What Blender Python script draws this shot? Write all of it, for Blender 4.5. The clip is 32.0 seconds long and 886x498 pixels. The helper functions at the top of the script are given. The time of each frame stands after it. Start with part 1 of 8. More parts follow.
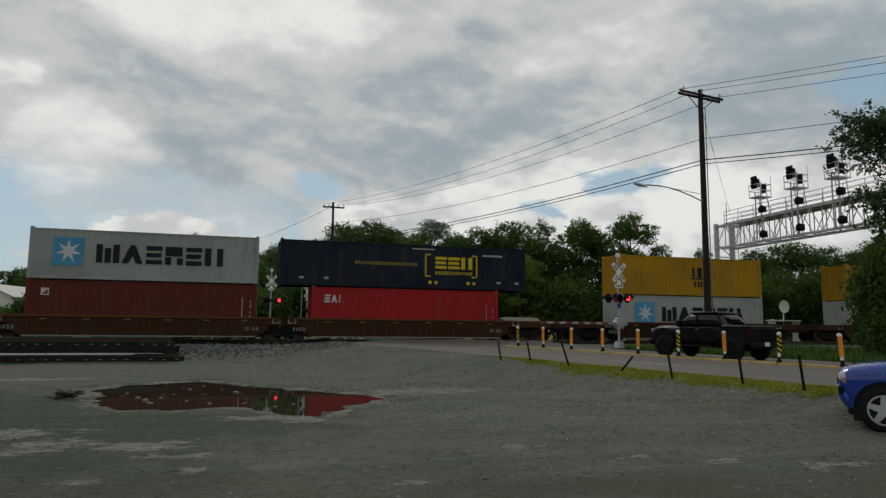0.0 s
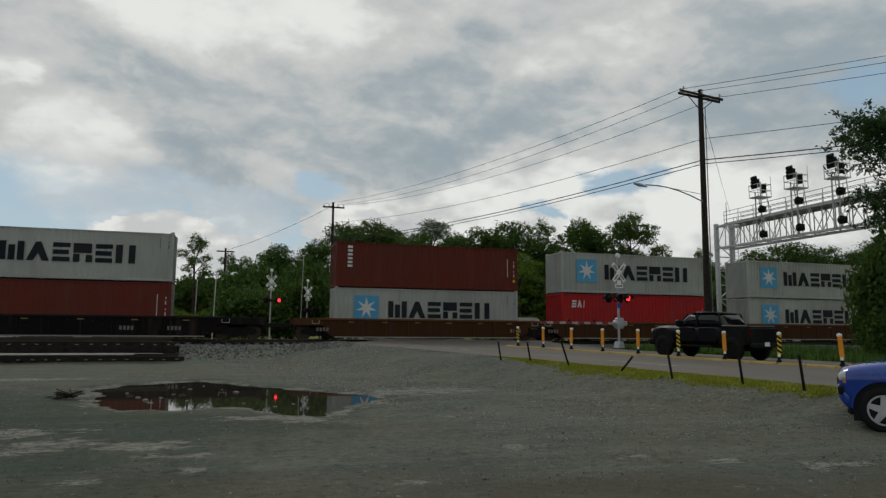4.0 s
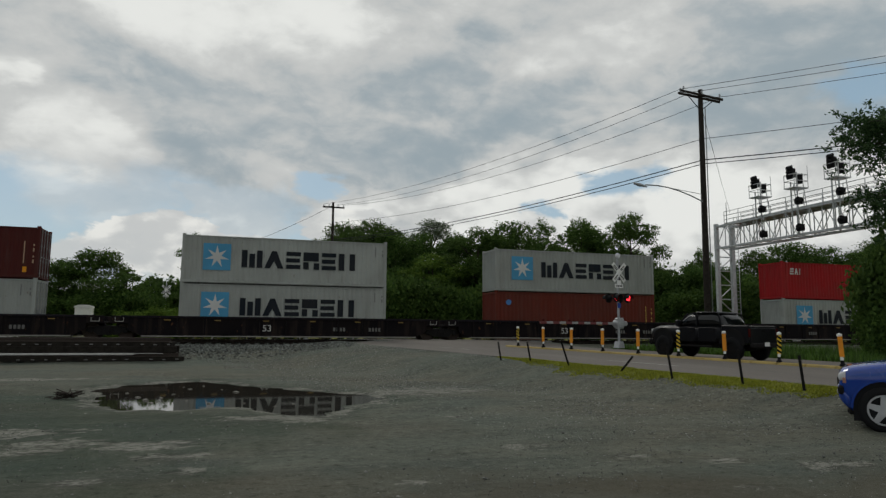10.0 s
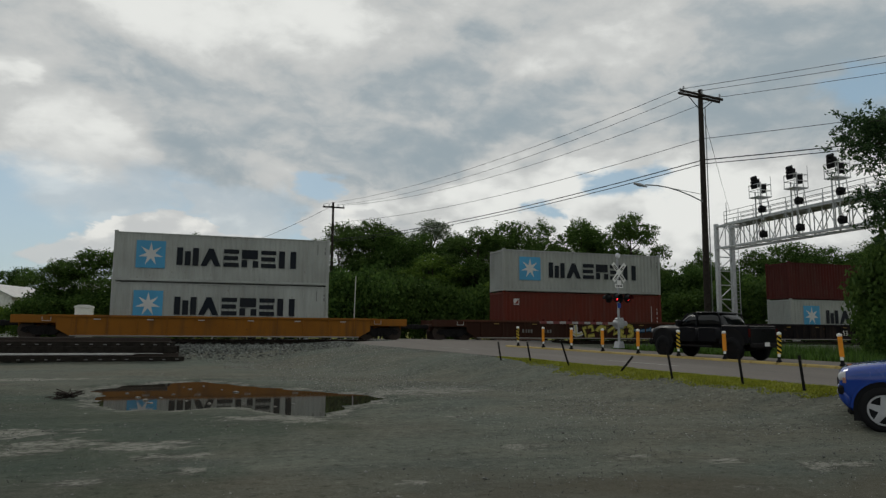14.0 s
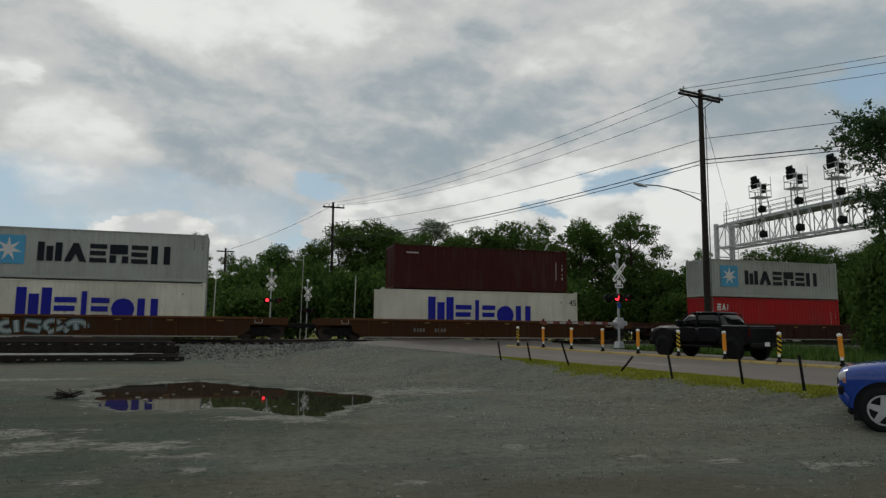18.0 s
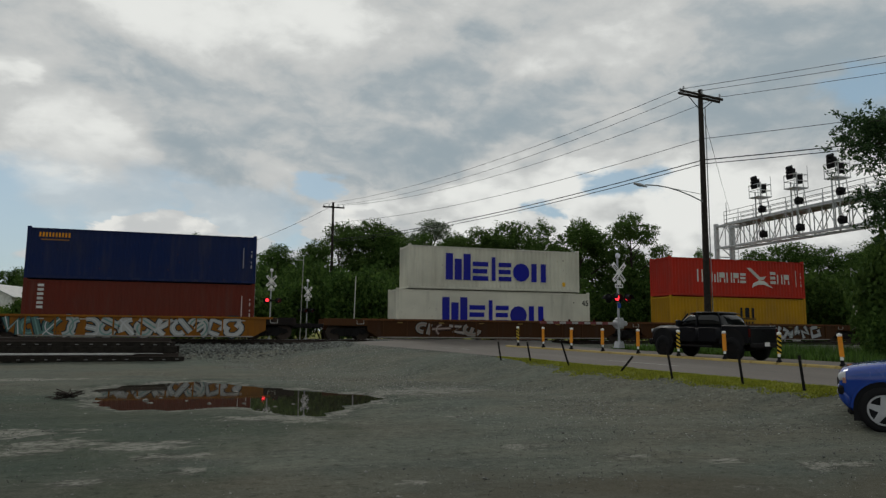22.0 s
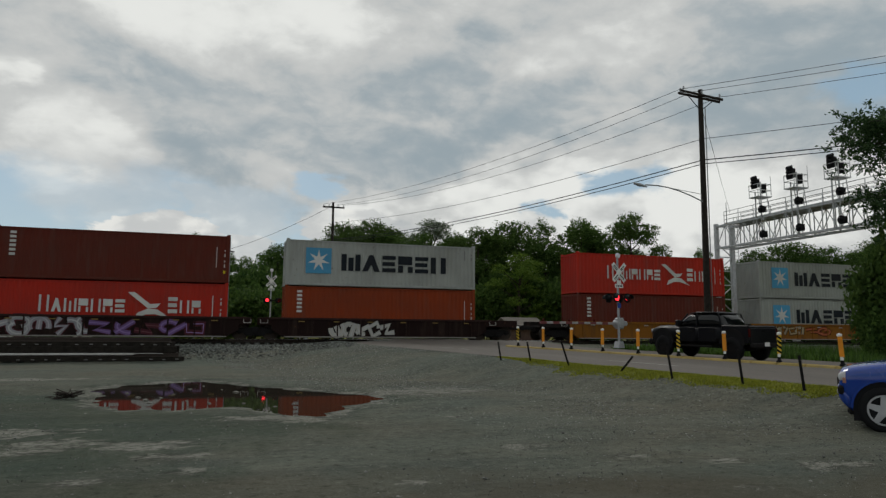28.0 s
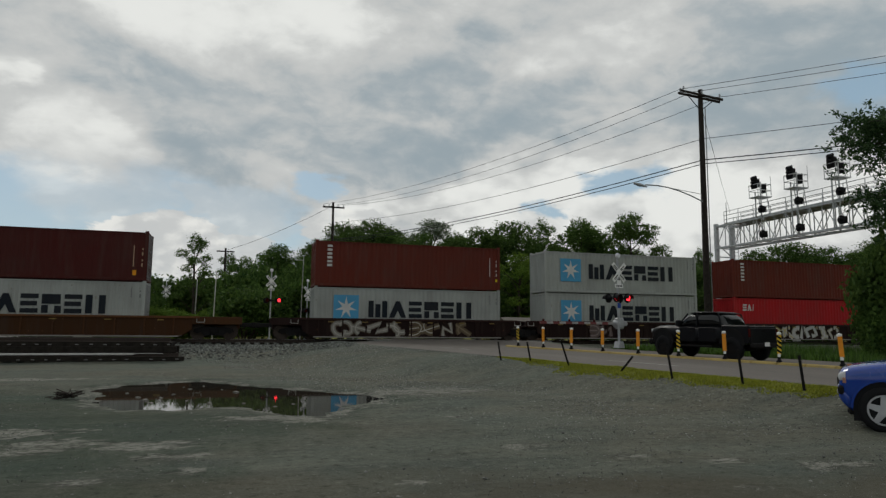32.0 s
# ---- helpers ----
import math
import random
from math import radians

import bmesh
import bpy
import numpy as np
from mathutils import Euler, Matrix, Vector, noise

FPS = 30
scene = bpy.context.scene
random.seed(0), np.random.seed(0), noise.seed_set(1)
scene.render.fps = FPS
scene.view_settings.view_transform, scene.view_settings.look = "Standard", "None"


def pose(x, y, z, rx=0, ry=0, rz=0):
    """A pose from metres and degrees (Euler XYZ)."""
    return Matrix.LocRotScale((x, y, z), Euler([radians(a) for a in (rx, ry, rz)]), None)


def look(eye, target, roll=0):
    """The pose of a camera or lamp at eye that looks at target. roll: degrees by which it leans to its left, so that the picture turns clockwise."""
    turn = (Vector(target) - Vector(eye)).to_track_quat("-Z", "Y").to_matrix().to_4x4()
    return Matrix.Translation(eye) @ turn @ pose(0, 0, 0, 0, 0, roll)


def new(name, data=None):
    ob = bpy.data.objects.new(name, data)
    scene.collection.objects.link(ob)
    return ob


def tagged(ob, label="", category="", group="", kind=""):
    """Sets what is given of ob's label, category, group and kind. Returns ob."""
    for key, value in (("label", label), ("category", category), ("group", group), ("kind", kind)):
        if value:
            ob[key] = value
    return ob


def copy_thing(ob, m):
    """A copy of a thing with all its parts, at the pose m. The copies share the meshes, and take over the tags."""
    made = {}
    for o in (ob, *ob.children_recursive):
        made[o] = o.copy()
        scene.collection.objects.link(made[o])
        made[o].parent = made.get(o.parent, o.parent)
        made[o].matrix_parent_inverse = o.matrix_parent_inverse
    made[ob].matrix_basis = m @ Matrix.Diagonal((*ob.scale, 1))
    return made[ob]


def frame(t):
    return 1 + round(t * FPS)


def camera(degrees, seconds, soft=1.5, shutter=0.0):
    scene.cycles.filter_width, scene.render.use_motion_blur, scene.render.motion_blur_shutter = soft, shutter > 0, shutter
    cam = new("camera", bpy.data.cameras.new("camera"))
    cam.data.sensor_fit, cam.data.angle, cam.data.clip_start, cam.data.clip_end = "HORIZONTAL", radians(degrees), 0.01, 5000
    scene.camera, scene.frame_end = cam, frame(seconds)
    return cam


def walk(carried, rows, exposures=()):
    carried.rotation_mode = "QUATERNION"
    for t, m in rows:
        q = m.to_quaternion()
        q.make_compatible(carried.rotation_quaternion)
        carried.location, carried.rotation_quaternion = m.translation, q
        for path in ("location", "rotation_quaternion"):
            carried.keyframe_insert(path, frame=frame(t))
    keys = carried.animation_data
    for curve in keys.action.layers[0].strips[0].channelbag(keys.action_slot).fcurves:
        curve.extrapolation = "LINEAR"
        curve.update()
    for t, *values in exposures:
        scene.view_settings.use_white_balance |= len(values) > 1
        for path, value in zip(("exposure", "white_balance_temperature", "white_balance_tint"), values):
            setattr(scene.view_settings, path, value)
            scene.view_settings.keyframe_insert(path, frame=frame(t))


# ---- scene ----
# ---------- camera ----------
cam = camera(66.31, 32.0, soft=1.35)
EYE = Vector((0.0, 0.0, 1.5))
AIM = Vector((0.29141, 0.94887, 0.12137))
walk(cam, [(0.0, look(EYE, EYE + AIM, 0.443)), (32.0, look(EYE, EYE + AIM, 0.443))], [(0.0, 0.01, 6600, 8), (32.0, 0.01, 6600, 8)])

# ---------- sky, sun, exposure ----------
SUN_AZ, SUN_EL = radians(-3), radians(46)      # azimuth from +Y towards +X


def make_sky():
    wd = bpy.data.worlds.new("sky")
    scene.world = wd
    wd.use_nodes = True
    nt = wd.node_tree
    nt.nodes.clear()
    N, L = nt.nodes.new, nt.links.new

    def math_(op, a, b=None, c=None, clamp=False):
        n = N("ShaderNodeMath")
        n.operation, n.use_clamp = op, clamp
        for i, v in enumerate((a, b, c)):
            if v is None:
                continue
            if isinstance(v, (int, float)):
                n.inputs[i].default_value = v
            else:
                L(v, n.inputs[i])
        return n.outputs[0]

    def mix(f, a, b):
        n = N("ShaderNodeMix")
        n.data_type = "RGBA"
        for s, v in ((n.inputs[0], f), (n.inputs[6], a), (n.inputs[7], b)):
            if isinstance(v, tuple):
                s.default_value = (*v, 1)
            elif isinstance(v, float):
                s.default_value = v
            else:
                L(v, s)
        return n.outputs[2]

    def smooth(v, lo, hi):
        n = N("ShaderNodeMapRange")
        n.interpolation_type = "SMOOTHSTEP"
        L(v, n.inputs[0])
        n.inputs[1].default_value, n.inputs[2].default_value = lo, hi
        return n.outputs[0]

    def noise_(vec, scale, detail, rough, dist=0.0):
        n = N("ShaderNodeTexNoise")
        L(vec, n.inputs["Vector"])
        n.inputs["Scale"].default_value, n.inputs["Detail"].default_value = scale, detail
        n.inputs["Roughness"].default_value, n.inputs["Distortion"].default_value = rough, dist
        return n.outputs[0]

    out, bg = N("ShaderNodeOutputWorld"), N("ShaderNodeBackground")
    sky = N("ShaderNodeTexSky")
    sky.sky_type, sky.sun_disc = "NISHITA", False
    sky.sun_elevation, sky.sun_rotation = SUN_EL, SUN_AZ
    tc = N("ShaderNodeTexCoord")

    def spread(sx, sz, off=(0, 0, 0)):
        v = N("ShaderNodeVectorMath")
        v.operation = "MULTIPLY_ADD"
        L(tc.outputs["Generated"], v.inputs[0])
        v.inputs[1].default_value = (sx, sx, sz)
        v.inputs[2].default_value = off
        return v.outputs[0]

    def vec(op, a, b):
        n = N("ShaderNodeVectorMath")
        n.operation = op
        for i, v in ((0, a), (1, b)):
            if isinstance(v, tuple):
                n.inputs[i].default_value = v
            else:
                L(v, n.inputs[i])
        return n

    def warp(v, scale, detail, amount):
        n = N("ShaderNodeTexNoise")
        L(v, n.inputs["Vector"])
        n.inputs["Scale"].default_value, n.inputs["Detail"].default_value, n.inputs["Roughness"].default_value = scale, detail, 0.55
        off = vec("MULTIPLY", vec("SUBTRACT", n.outputs["Color"], (0.5, 0.5, 0.5)).outputs[0], (amount,) * 3)
        return vec("ADD", v, off.outputs[0]).outputs[0]

    # flattened directions with billowing outlines
    flat = spread(1.0, 2.0)
    soft_dir = warp(flat, 3.2, 6.0, 0.34)
    crisp_dir = warp(warp(flat, 5.0, 2.0, 0.10), 15.0, 9.0, 0.13)

    def bank(where, c, r, edge):
        d = vec("DISTANCE", where, (c[0], c[1], c[2] * 2)).outputs["Value"]
        return math_("SUBTRACT", 1.0, smooth(d, r * (1 - edge), r))

    # rounded heads of cumulus at three sizes
    billow = 0.0
    for scale, k in ((7.0, 0.75), (17.0, 0.42), (38.0, 0.26)):
        puff = N("ShaderNodeTexVoronoi")
        puff.feature = "SMOOTH_F1"
        L(warp(spread(1.0, 1.7, (0.3, 0.1, scale)), scale * 0.7, 6.0, 1.1 / scale), puff.inputs["Vector"])
        puff.inputs["Scale"].default_value, puff.inputs["Smoothness"].default_value = scale, 0.5
        billow = math_("ADD", billow, math_("MULTIPLY", math_("SUBTRACT", 0.42, puff.outputs["Distance"]), k))
    veil = noise_(spread(1.0, 2.0, (1.3, 5.2, 2.4)), 2.6, 7.0, 0.5, 0.2)
    wisp = noise_(warp(spread(1.0, 2.4, (7.1, 0.4, 3.3)), 6.0, 4.0, 0.2), 11.0, 7.0, 0.58, 0.2)
    dot = vec("DOT_PRODUCT", tc.outputs["Generated"], (math.sin(SUN_AZ) * math.cos(SUN_EL), math.cos(SUN_AZ) * math.cos(SUN_EL), math.sin(SUN_EL)))
    glow = smooth(dot.outputs["Value"], 0.86, 1.0)
    light = math_("ADD", 0.50, math_("MULTIPLY", math_("SUBTRACT", veil, 0.5), 0.42))
    light = math_("ADD", light, math_("MULTIPLY", billow, 0.30))
    light = math_("ADD", light, math_("MULTIPLY", math_("SUBTRACT", wisp, 0.5), 0.22))
    light = math_("ADD", light, math_("MULTIPLY", glow, 0.22))
    # relief of the heaps: brighter on the side towards the sun
    heads = noise_(warp(spread(1.0, 1.8, (4.2, 1.1, 0.7)), 5.0, 3.0, 0.16), 7.5, 9.0, 0.60)
    heads_up = noise_(warp(spread(1.0, 1.8, (4.2, 1.1, 0.735)), 5.0, 3.0, 0.16), 7.5, 9.0, 0.60)
    relief = math_("SUBTRACT", heads, heads_up)
    light = math_("ADD", light, math_("MULTIPLY", relief, 0.34))
    light = math_("ADD", light, math_("MULTIPLY", math_("SUBTRACT", smooth(heads, 0.38, 0.64), 0.5), 0.11))
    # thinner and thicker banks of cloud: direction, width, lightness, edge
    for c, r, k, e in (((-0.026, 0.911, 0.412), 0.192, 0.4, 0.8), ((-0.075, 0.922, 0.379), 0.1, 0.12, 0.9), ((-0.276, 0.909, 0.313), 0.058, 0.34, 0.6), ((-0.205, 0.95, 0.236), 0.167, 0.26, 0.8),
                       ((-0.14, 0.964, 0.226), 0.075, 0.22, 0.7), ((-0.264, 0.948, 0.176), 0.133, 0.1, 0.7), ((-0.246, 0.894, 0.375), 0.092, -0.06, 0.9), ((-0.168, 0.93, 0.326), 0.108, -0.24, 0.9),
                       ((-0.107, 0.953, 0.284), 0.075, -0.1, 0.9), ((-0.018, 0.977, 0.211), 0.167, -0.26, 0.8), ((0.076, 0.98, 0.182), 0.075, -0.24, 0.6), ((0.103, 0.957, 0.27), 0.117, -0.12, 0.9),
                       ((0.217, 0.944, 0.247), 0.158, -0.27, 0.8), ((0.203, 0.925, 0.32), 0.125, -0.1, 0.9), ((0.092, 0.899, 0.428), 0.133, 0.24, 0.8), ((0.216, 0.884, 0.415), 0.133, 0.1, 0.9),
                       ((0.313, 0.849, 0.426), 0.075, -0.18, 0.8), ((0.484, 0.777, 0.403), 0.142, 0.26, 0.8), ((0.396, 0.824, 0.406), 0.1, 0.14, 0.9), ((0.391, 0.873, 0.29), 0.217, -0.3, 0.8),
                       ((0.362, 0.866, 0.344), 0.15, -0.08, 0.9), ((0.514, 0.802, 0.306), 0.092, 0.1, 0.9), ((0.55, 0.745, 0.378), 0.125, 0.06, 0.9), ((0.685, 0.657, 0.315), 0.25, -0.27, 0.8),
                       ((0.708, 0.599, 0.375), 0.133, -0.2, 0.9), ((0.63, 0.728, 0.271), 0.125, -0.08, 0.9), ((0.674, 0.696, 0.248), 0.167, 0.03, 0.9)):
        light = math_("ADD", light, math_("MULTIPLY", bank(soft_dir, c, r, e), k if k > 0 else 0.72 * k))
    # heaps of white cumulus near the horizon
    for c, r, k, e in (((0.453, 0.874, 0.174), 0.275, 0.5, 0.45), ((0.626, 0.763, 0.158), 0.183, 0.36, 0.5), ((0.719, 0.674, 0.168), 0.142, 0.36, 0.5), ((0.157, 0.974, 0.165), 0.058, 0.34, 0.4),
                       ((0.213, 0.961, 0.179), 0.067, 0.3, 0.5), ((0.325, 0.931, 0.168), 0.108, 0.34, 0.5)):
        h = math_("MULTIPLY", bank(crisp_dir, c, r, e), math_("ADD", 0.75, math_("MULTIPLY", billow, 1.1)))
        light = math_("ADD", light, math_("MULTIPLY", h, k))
    lit = smooth(light, 0.02, 1.08)
    mid = mix(smooth(lit, 0.0, 0.5), (0.30, 0.36, 0.405), (0.53, 0.543, 0.548))
    ccol = mix(smooth(lit, 0.42, 1.0), mid, (0.775, 0.785, 0.775))
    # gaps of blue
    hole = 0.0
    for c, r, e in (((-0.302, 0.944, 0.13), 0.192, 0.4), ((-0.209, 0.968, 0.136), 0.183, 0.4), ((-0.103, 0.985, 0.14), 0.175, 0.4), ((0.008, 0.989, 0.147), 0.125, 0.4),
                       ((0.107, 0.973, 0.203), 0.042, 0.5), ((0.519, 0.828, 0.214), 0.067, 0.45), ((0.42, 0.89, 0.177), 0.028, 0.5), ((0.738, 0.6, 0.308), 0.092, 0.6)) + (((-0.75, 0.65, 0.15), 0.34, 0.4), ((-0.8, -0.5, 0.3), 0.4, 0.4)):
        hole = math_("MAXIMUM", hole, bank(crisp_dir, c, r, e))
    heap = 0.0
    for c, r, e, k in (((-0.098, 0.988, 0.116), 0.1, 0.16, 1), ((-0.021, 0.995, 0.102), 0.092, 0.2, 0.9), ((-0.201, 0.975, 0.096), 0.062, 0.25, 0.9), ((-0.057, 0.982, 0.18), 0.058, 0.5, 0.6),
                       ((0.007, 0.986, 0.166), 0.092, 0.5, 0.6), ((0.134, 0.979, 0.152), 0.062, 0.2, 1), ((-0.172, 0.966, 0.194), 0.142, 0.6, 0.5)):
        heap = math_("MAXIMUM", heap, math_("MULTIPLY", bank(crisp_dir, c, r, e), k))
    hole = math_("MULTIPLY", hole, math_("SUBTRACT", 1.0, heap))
    white = mix(smooth(math_("ADD", billow, relief), -0.10, 0.22), (0.55, 0.565, 0.575), (0.80, 0.80, 0.78))
    ccol = mix(math_("MULTIPLY", heap, 0.8), ccol, white)
    cloud = math_("SUBTRACT", 1.0, math_("MULTIPLY", hole, 0.93))
    blue = mix(0.6, sky.outputs[0], (4.4, 6.4, 7.9))
    sc = N("ShaderNodeVectorMath")
    sc.operation = "SCALE"
    L(blue, sc.inputs[0])
    sc.inputs["Scale"].default_value = 0.073
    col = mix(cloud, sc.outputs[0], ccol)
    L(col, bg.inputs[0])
    bg.inputs[1].default_value = 1.0
    L(bg.outputs[0], out.inputs[0])


make_sky()
sun_data = bpy.data.lights.new("sun", "SUN")
sun_data.energy, sun_data.angle, sun_data.color = 0.85, radians(14), (1.0, 0.96, 0.9)
sun_ob = new("sun", sun_data)
sun_dir = Vector((math.sin(SUN_AZ) * math.cos(SUN_EL), math.cos(SUN_AZ) * math.cos(SUN_EL), math.sin(SUN_EL)))
sun_ob.matrix_world = look(sun_dir * 50, (0, 0, 0))

# ---------- materials ----------
MATS = {}


def mat(name, rough=0.7, metal=0.0, spec=0.5):
    """An empty principled material with its node helpers."""
    m = bpy.data.materials.new(name)
    m.use_nodes = True
    b = m.node_tree.nodes["Principled BSDF"]
    b.inputs["Roughness"].default_value, b.inputs["Metallic"].default_value = rough, metal
    b.inputs["Specular IOR Level"].default_value = spec
    MATS[name] = m
    return m, m.node_tree, b


def ramp(nt, fac, stops):
    r = nt.nodes.new("ShaderNodeValToRGB")
    while len(r.color_ramp.elements) < len(stops):
        r.color_ramp.elements.new(0.5)
    for e, (p, c) in zip(r.color_ramp.elements, stops):
        e.position, e.color = p, (*c, 1)
    nt.links.new(fac, r.inputs[0])
    return r.outputs[0]


def tex(nt, scale, detail=5, rough=0.55, coords="Object", stretch=None, dist=0.0):
    t, n = nt.nodes.new("ShaderNodeTexCoord"), nt.nodes.new("ShaderNodeTexNoise")
    n.inputs["Scale"].default_value, n.inputs["Detail"].default_value = scale, detail
    n.inputs["Roughness"].default_value, n.inputs["Distortion"].default_value = rough, dist
    src = t.outputs[coords]
    if stretch:
        mp = nt.nodes.new("ShaderNodeMapping")
        mp.inputs["Scale"].default_value = stretch
        nt.links.new(src, mp.inputs[0])
        src = mp.outputs[0]
    nt.links.new(src, n.inputs["Vector"])
    return n.outputs[0]


def mixc(nt, f, a, b, blend="MIX"):
    n = nt.nodes.new("ShaderNodeMix")
    n.data_type, n.blend_type = "RGBA", blend
    for s, v in ((n.inputs[0], f), (n.inputs[6], a), (n.inputs[7], b)):
        if isinstance(v, tuple):
            s.default_value = (*v, 1)
        elif isinstance(v, (int, float)):
            s.default_value = v
        else:
            nt.links.new(v, s)
    return n.outputs[2]


def bump(nt, b, height, strength=0.3, distance=0.02):
    n = nt.nodes.new("ShaderNodeBump")
    n.inputs["Strength"].default_value, n.inputs["Distance"].default_value = strength, distance
    nt.links.new(height, n.inputs["Height"])
    nt.links.new(n.outputs[0], b.inputs["Normal"])


def painted(name, col, worn, rough=0.55, metal=0.0, amount=0.5, scale=1.2, streak=True, spec=0.4):
    """Paint with grime at two scales and rain streaks."""
    m, nt, b = mat(name, rough, metal, spec)
    a = tex(nt, scale, 6, 0.6, stretch=(1, 1, 0.35) if streak else None)
    c = tex(nt, scale * 9, 4, 0.6)
    base = ramp(nt, a, [(0.35, col), (0.62, tuple(v * 0.82 for v in col)), (0.85, worn)])
    col2 = mixc(nt, ramp(nt, c, [(0.5, (0, 0, 0)), (0.75, (amount,) * 3)]), base, worn)
    nt.links.new(col2, b.inputs["Base Color"])
    bump(nt, b, c, 0.12, 0.01)
    return m


def plain(name, col, rough=0.6, metal=0.0, var=0.18, scale=3.0):
    m, nt, b = mat(name, rough, metal, 0.25 if max(col) > 0.05 else 0.1)
    a = tex(nt, scale, 5)
    nt.links.new(ramp(nt, a, [(0.3, tuple(min(1, v * (1 + var)) for v in col)), (0.7, tuple(v * (1 - var) for v in col))]), b.inputs["Base Color"])
    bump(nt, b, a, 0.08, 0.01)
    return m


def object_paint(name, dirt, rough, strength):
    """Container paint: the colour is the object's own, under rust, grime and rain streaks."""
    m, nt, b = mat(name, rough, 0.0, 0.08)
    oi = nt.nodes.new("ShaderNodeObjectInfo")
    tc = nt.nodes.new("ShaderNodeTexCoord")
    val = nt.nodes.new("ShaderNodeMath")
    val.operation = "MULTIPLY"
    nt.links.new(oi.outputs["Random"], val.inputs[0])
    val.inputs[1].default_value = 37.0

    def n4(scale, detail, stretch):
        s, n = nt.nodes.new("ShaderNodeMapping"), nt.nodes.new("ShaderNodeTexNoise")
        n.noise_dimensions = "4D"
        s.inputs["Scale"].default_value = stretch
        nt.links.new(tc.outputs["Object"], s.inputs[0])
        nt.links.new(s.outputs[0], n.inputs["Vector"])
        nt.links.new(val.outputs[0], n.inputs["W"])
        n.inputs["Scale"].default_value, n.inputs["Detail"].default_value = scale, detail
        return n.outputs[0]
    big, streak, spots = n4(0.45, 4, (1, 1, 1)), n4(2.6, 5, (1, 1, 0.12)), n4(5.5, 6, (1, 1, 0.7))
    c = mixc(nt, ramp(nt, big, [(0.35, (0, 0, 0)), (0.75, (0.30,) * 3)]), oi.outputs["Color"], tuple(v * 0.5 for v in dirt))
    c = mixc(nt, ramp(nt, streak, [(0.52, (0, 0, 0)), (0.8, (strength,) * 3)]), c, dirt)
    c = mixc(nt, ramp(nt, spots, [(0.66, (0, 0, 0)), (0.74, (strength * 1.4,) * 3)]), c, (0.10, 0.045, 0.022))
    nt.links.new(c, b.inputs["Base Color"])
    bump(nt, b, spots, 0.08, 0.01)
    return m


CONT = object_paint("container_paint", (0.10, 0.085, 0.07), 0.6, 0.28)
WELL = object_paint("well_car_paint", (0.05, 0.034, 0.026), 0.7, 0.72)
INK = object_paint("lettering_paint", (0.09, 0.08, 0.07), 0.6, 0.10)
STEEL_DARK = plain("dark_steel", (0.014, 0.013, 0.013), 0.8, 0.0)
STEEL_GREY = plain("grey_steel", (0.32, 0.33, 0.34), 0.45, 0.6)
ALU = plain("aluminium_paint", (0.62, 0.63, 0.64), 0.45, 0.35)
RAIL = painted("rail_steel", (0.035, 0.024, 0.018), (0.02, 0.012, 0.008), 0.7, 0.1)
RAIL_TOP = plain("polished_rail_head", (0.45, 0.45, 0.46), 0.3, 0.9)
TIE = plain("creosoted_tie", (0.020, 0.017, 0.014), 0.9, 0.0, 0.4, 5)
WOOD_POLE = plain("weathered_pole_wood", (0.036, 0.030, 0.026), 0.9, 0.0, 0.35, 6)
WHITE = plain("white_reflective_paint", (0.75, 0.75, 0.73), 0.5, 0.0, 0.1)
ORANGE = plain("orange_plastic", (0.72, 0.27, 0.02), 0.5, 0.0, 0.15)
YELLOW = painted("yellow_kerb_paint", (0.34, 0.25, 0.07), (0.16, 0.14, 0.10), 0.8, 0.0, 0.8, 2.5, False)
BLACK = plain("black_rubber", (0.012, 0.012, 0.013), 0.75)
CABLE = plain("cable_sheath", (0.03, 0.03, 0.032), 0.6)


def emitter(name, col, power):
    m, nt, b = mat(name, 0.3)
    b.inputs["Base Color"].default_value = (*col, 1)
    b.inputs["Emission Color"].default_value = (*col, 1)
    b.inputs["Emission Strength"].default_value = power
    return m


RED_GLOW = emitter("lit_red_lens", (1.0, 0.03, 0.045), 2.2)
RED_OFF = plain("unlit_red_lens", (0.06, 0.006, 0.006), 0.15)


# ---------- mesh helpers ----------
def bm_new():
    return bmesh.new()


def add_box(bm, lo, hi, bevel=0.0):
    x0, y0, z0 = lo
    x1, y1, z1 = hi
    vs = [bm.verts.new(p) for p in ((x0, y0, z0), (x1, y0, z0), (x1, y1, z0), (x0, y1, z0), (x0, y0, z1), (x1, y0, z1), (x1, y1, z1), (x0, y1, z1))]
    fs = [bm.faces.new([vs[i] for i in f]) for f in ((3, 2, 1, 0), (4, 5, 6, 7), (0, 1, 5, 4), (1, 2, 6, 5), (2, 3, 7, 6), (3, 0, 4, 7))]
    if bevel:
        es = list({e for f in fs for e in f.edges})
        bmesh.ops.bevel(bm, geom=es, offset=bevel, segments=1, affect="EDGES", profile=0.5)
    return vs


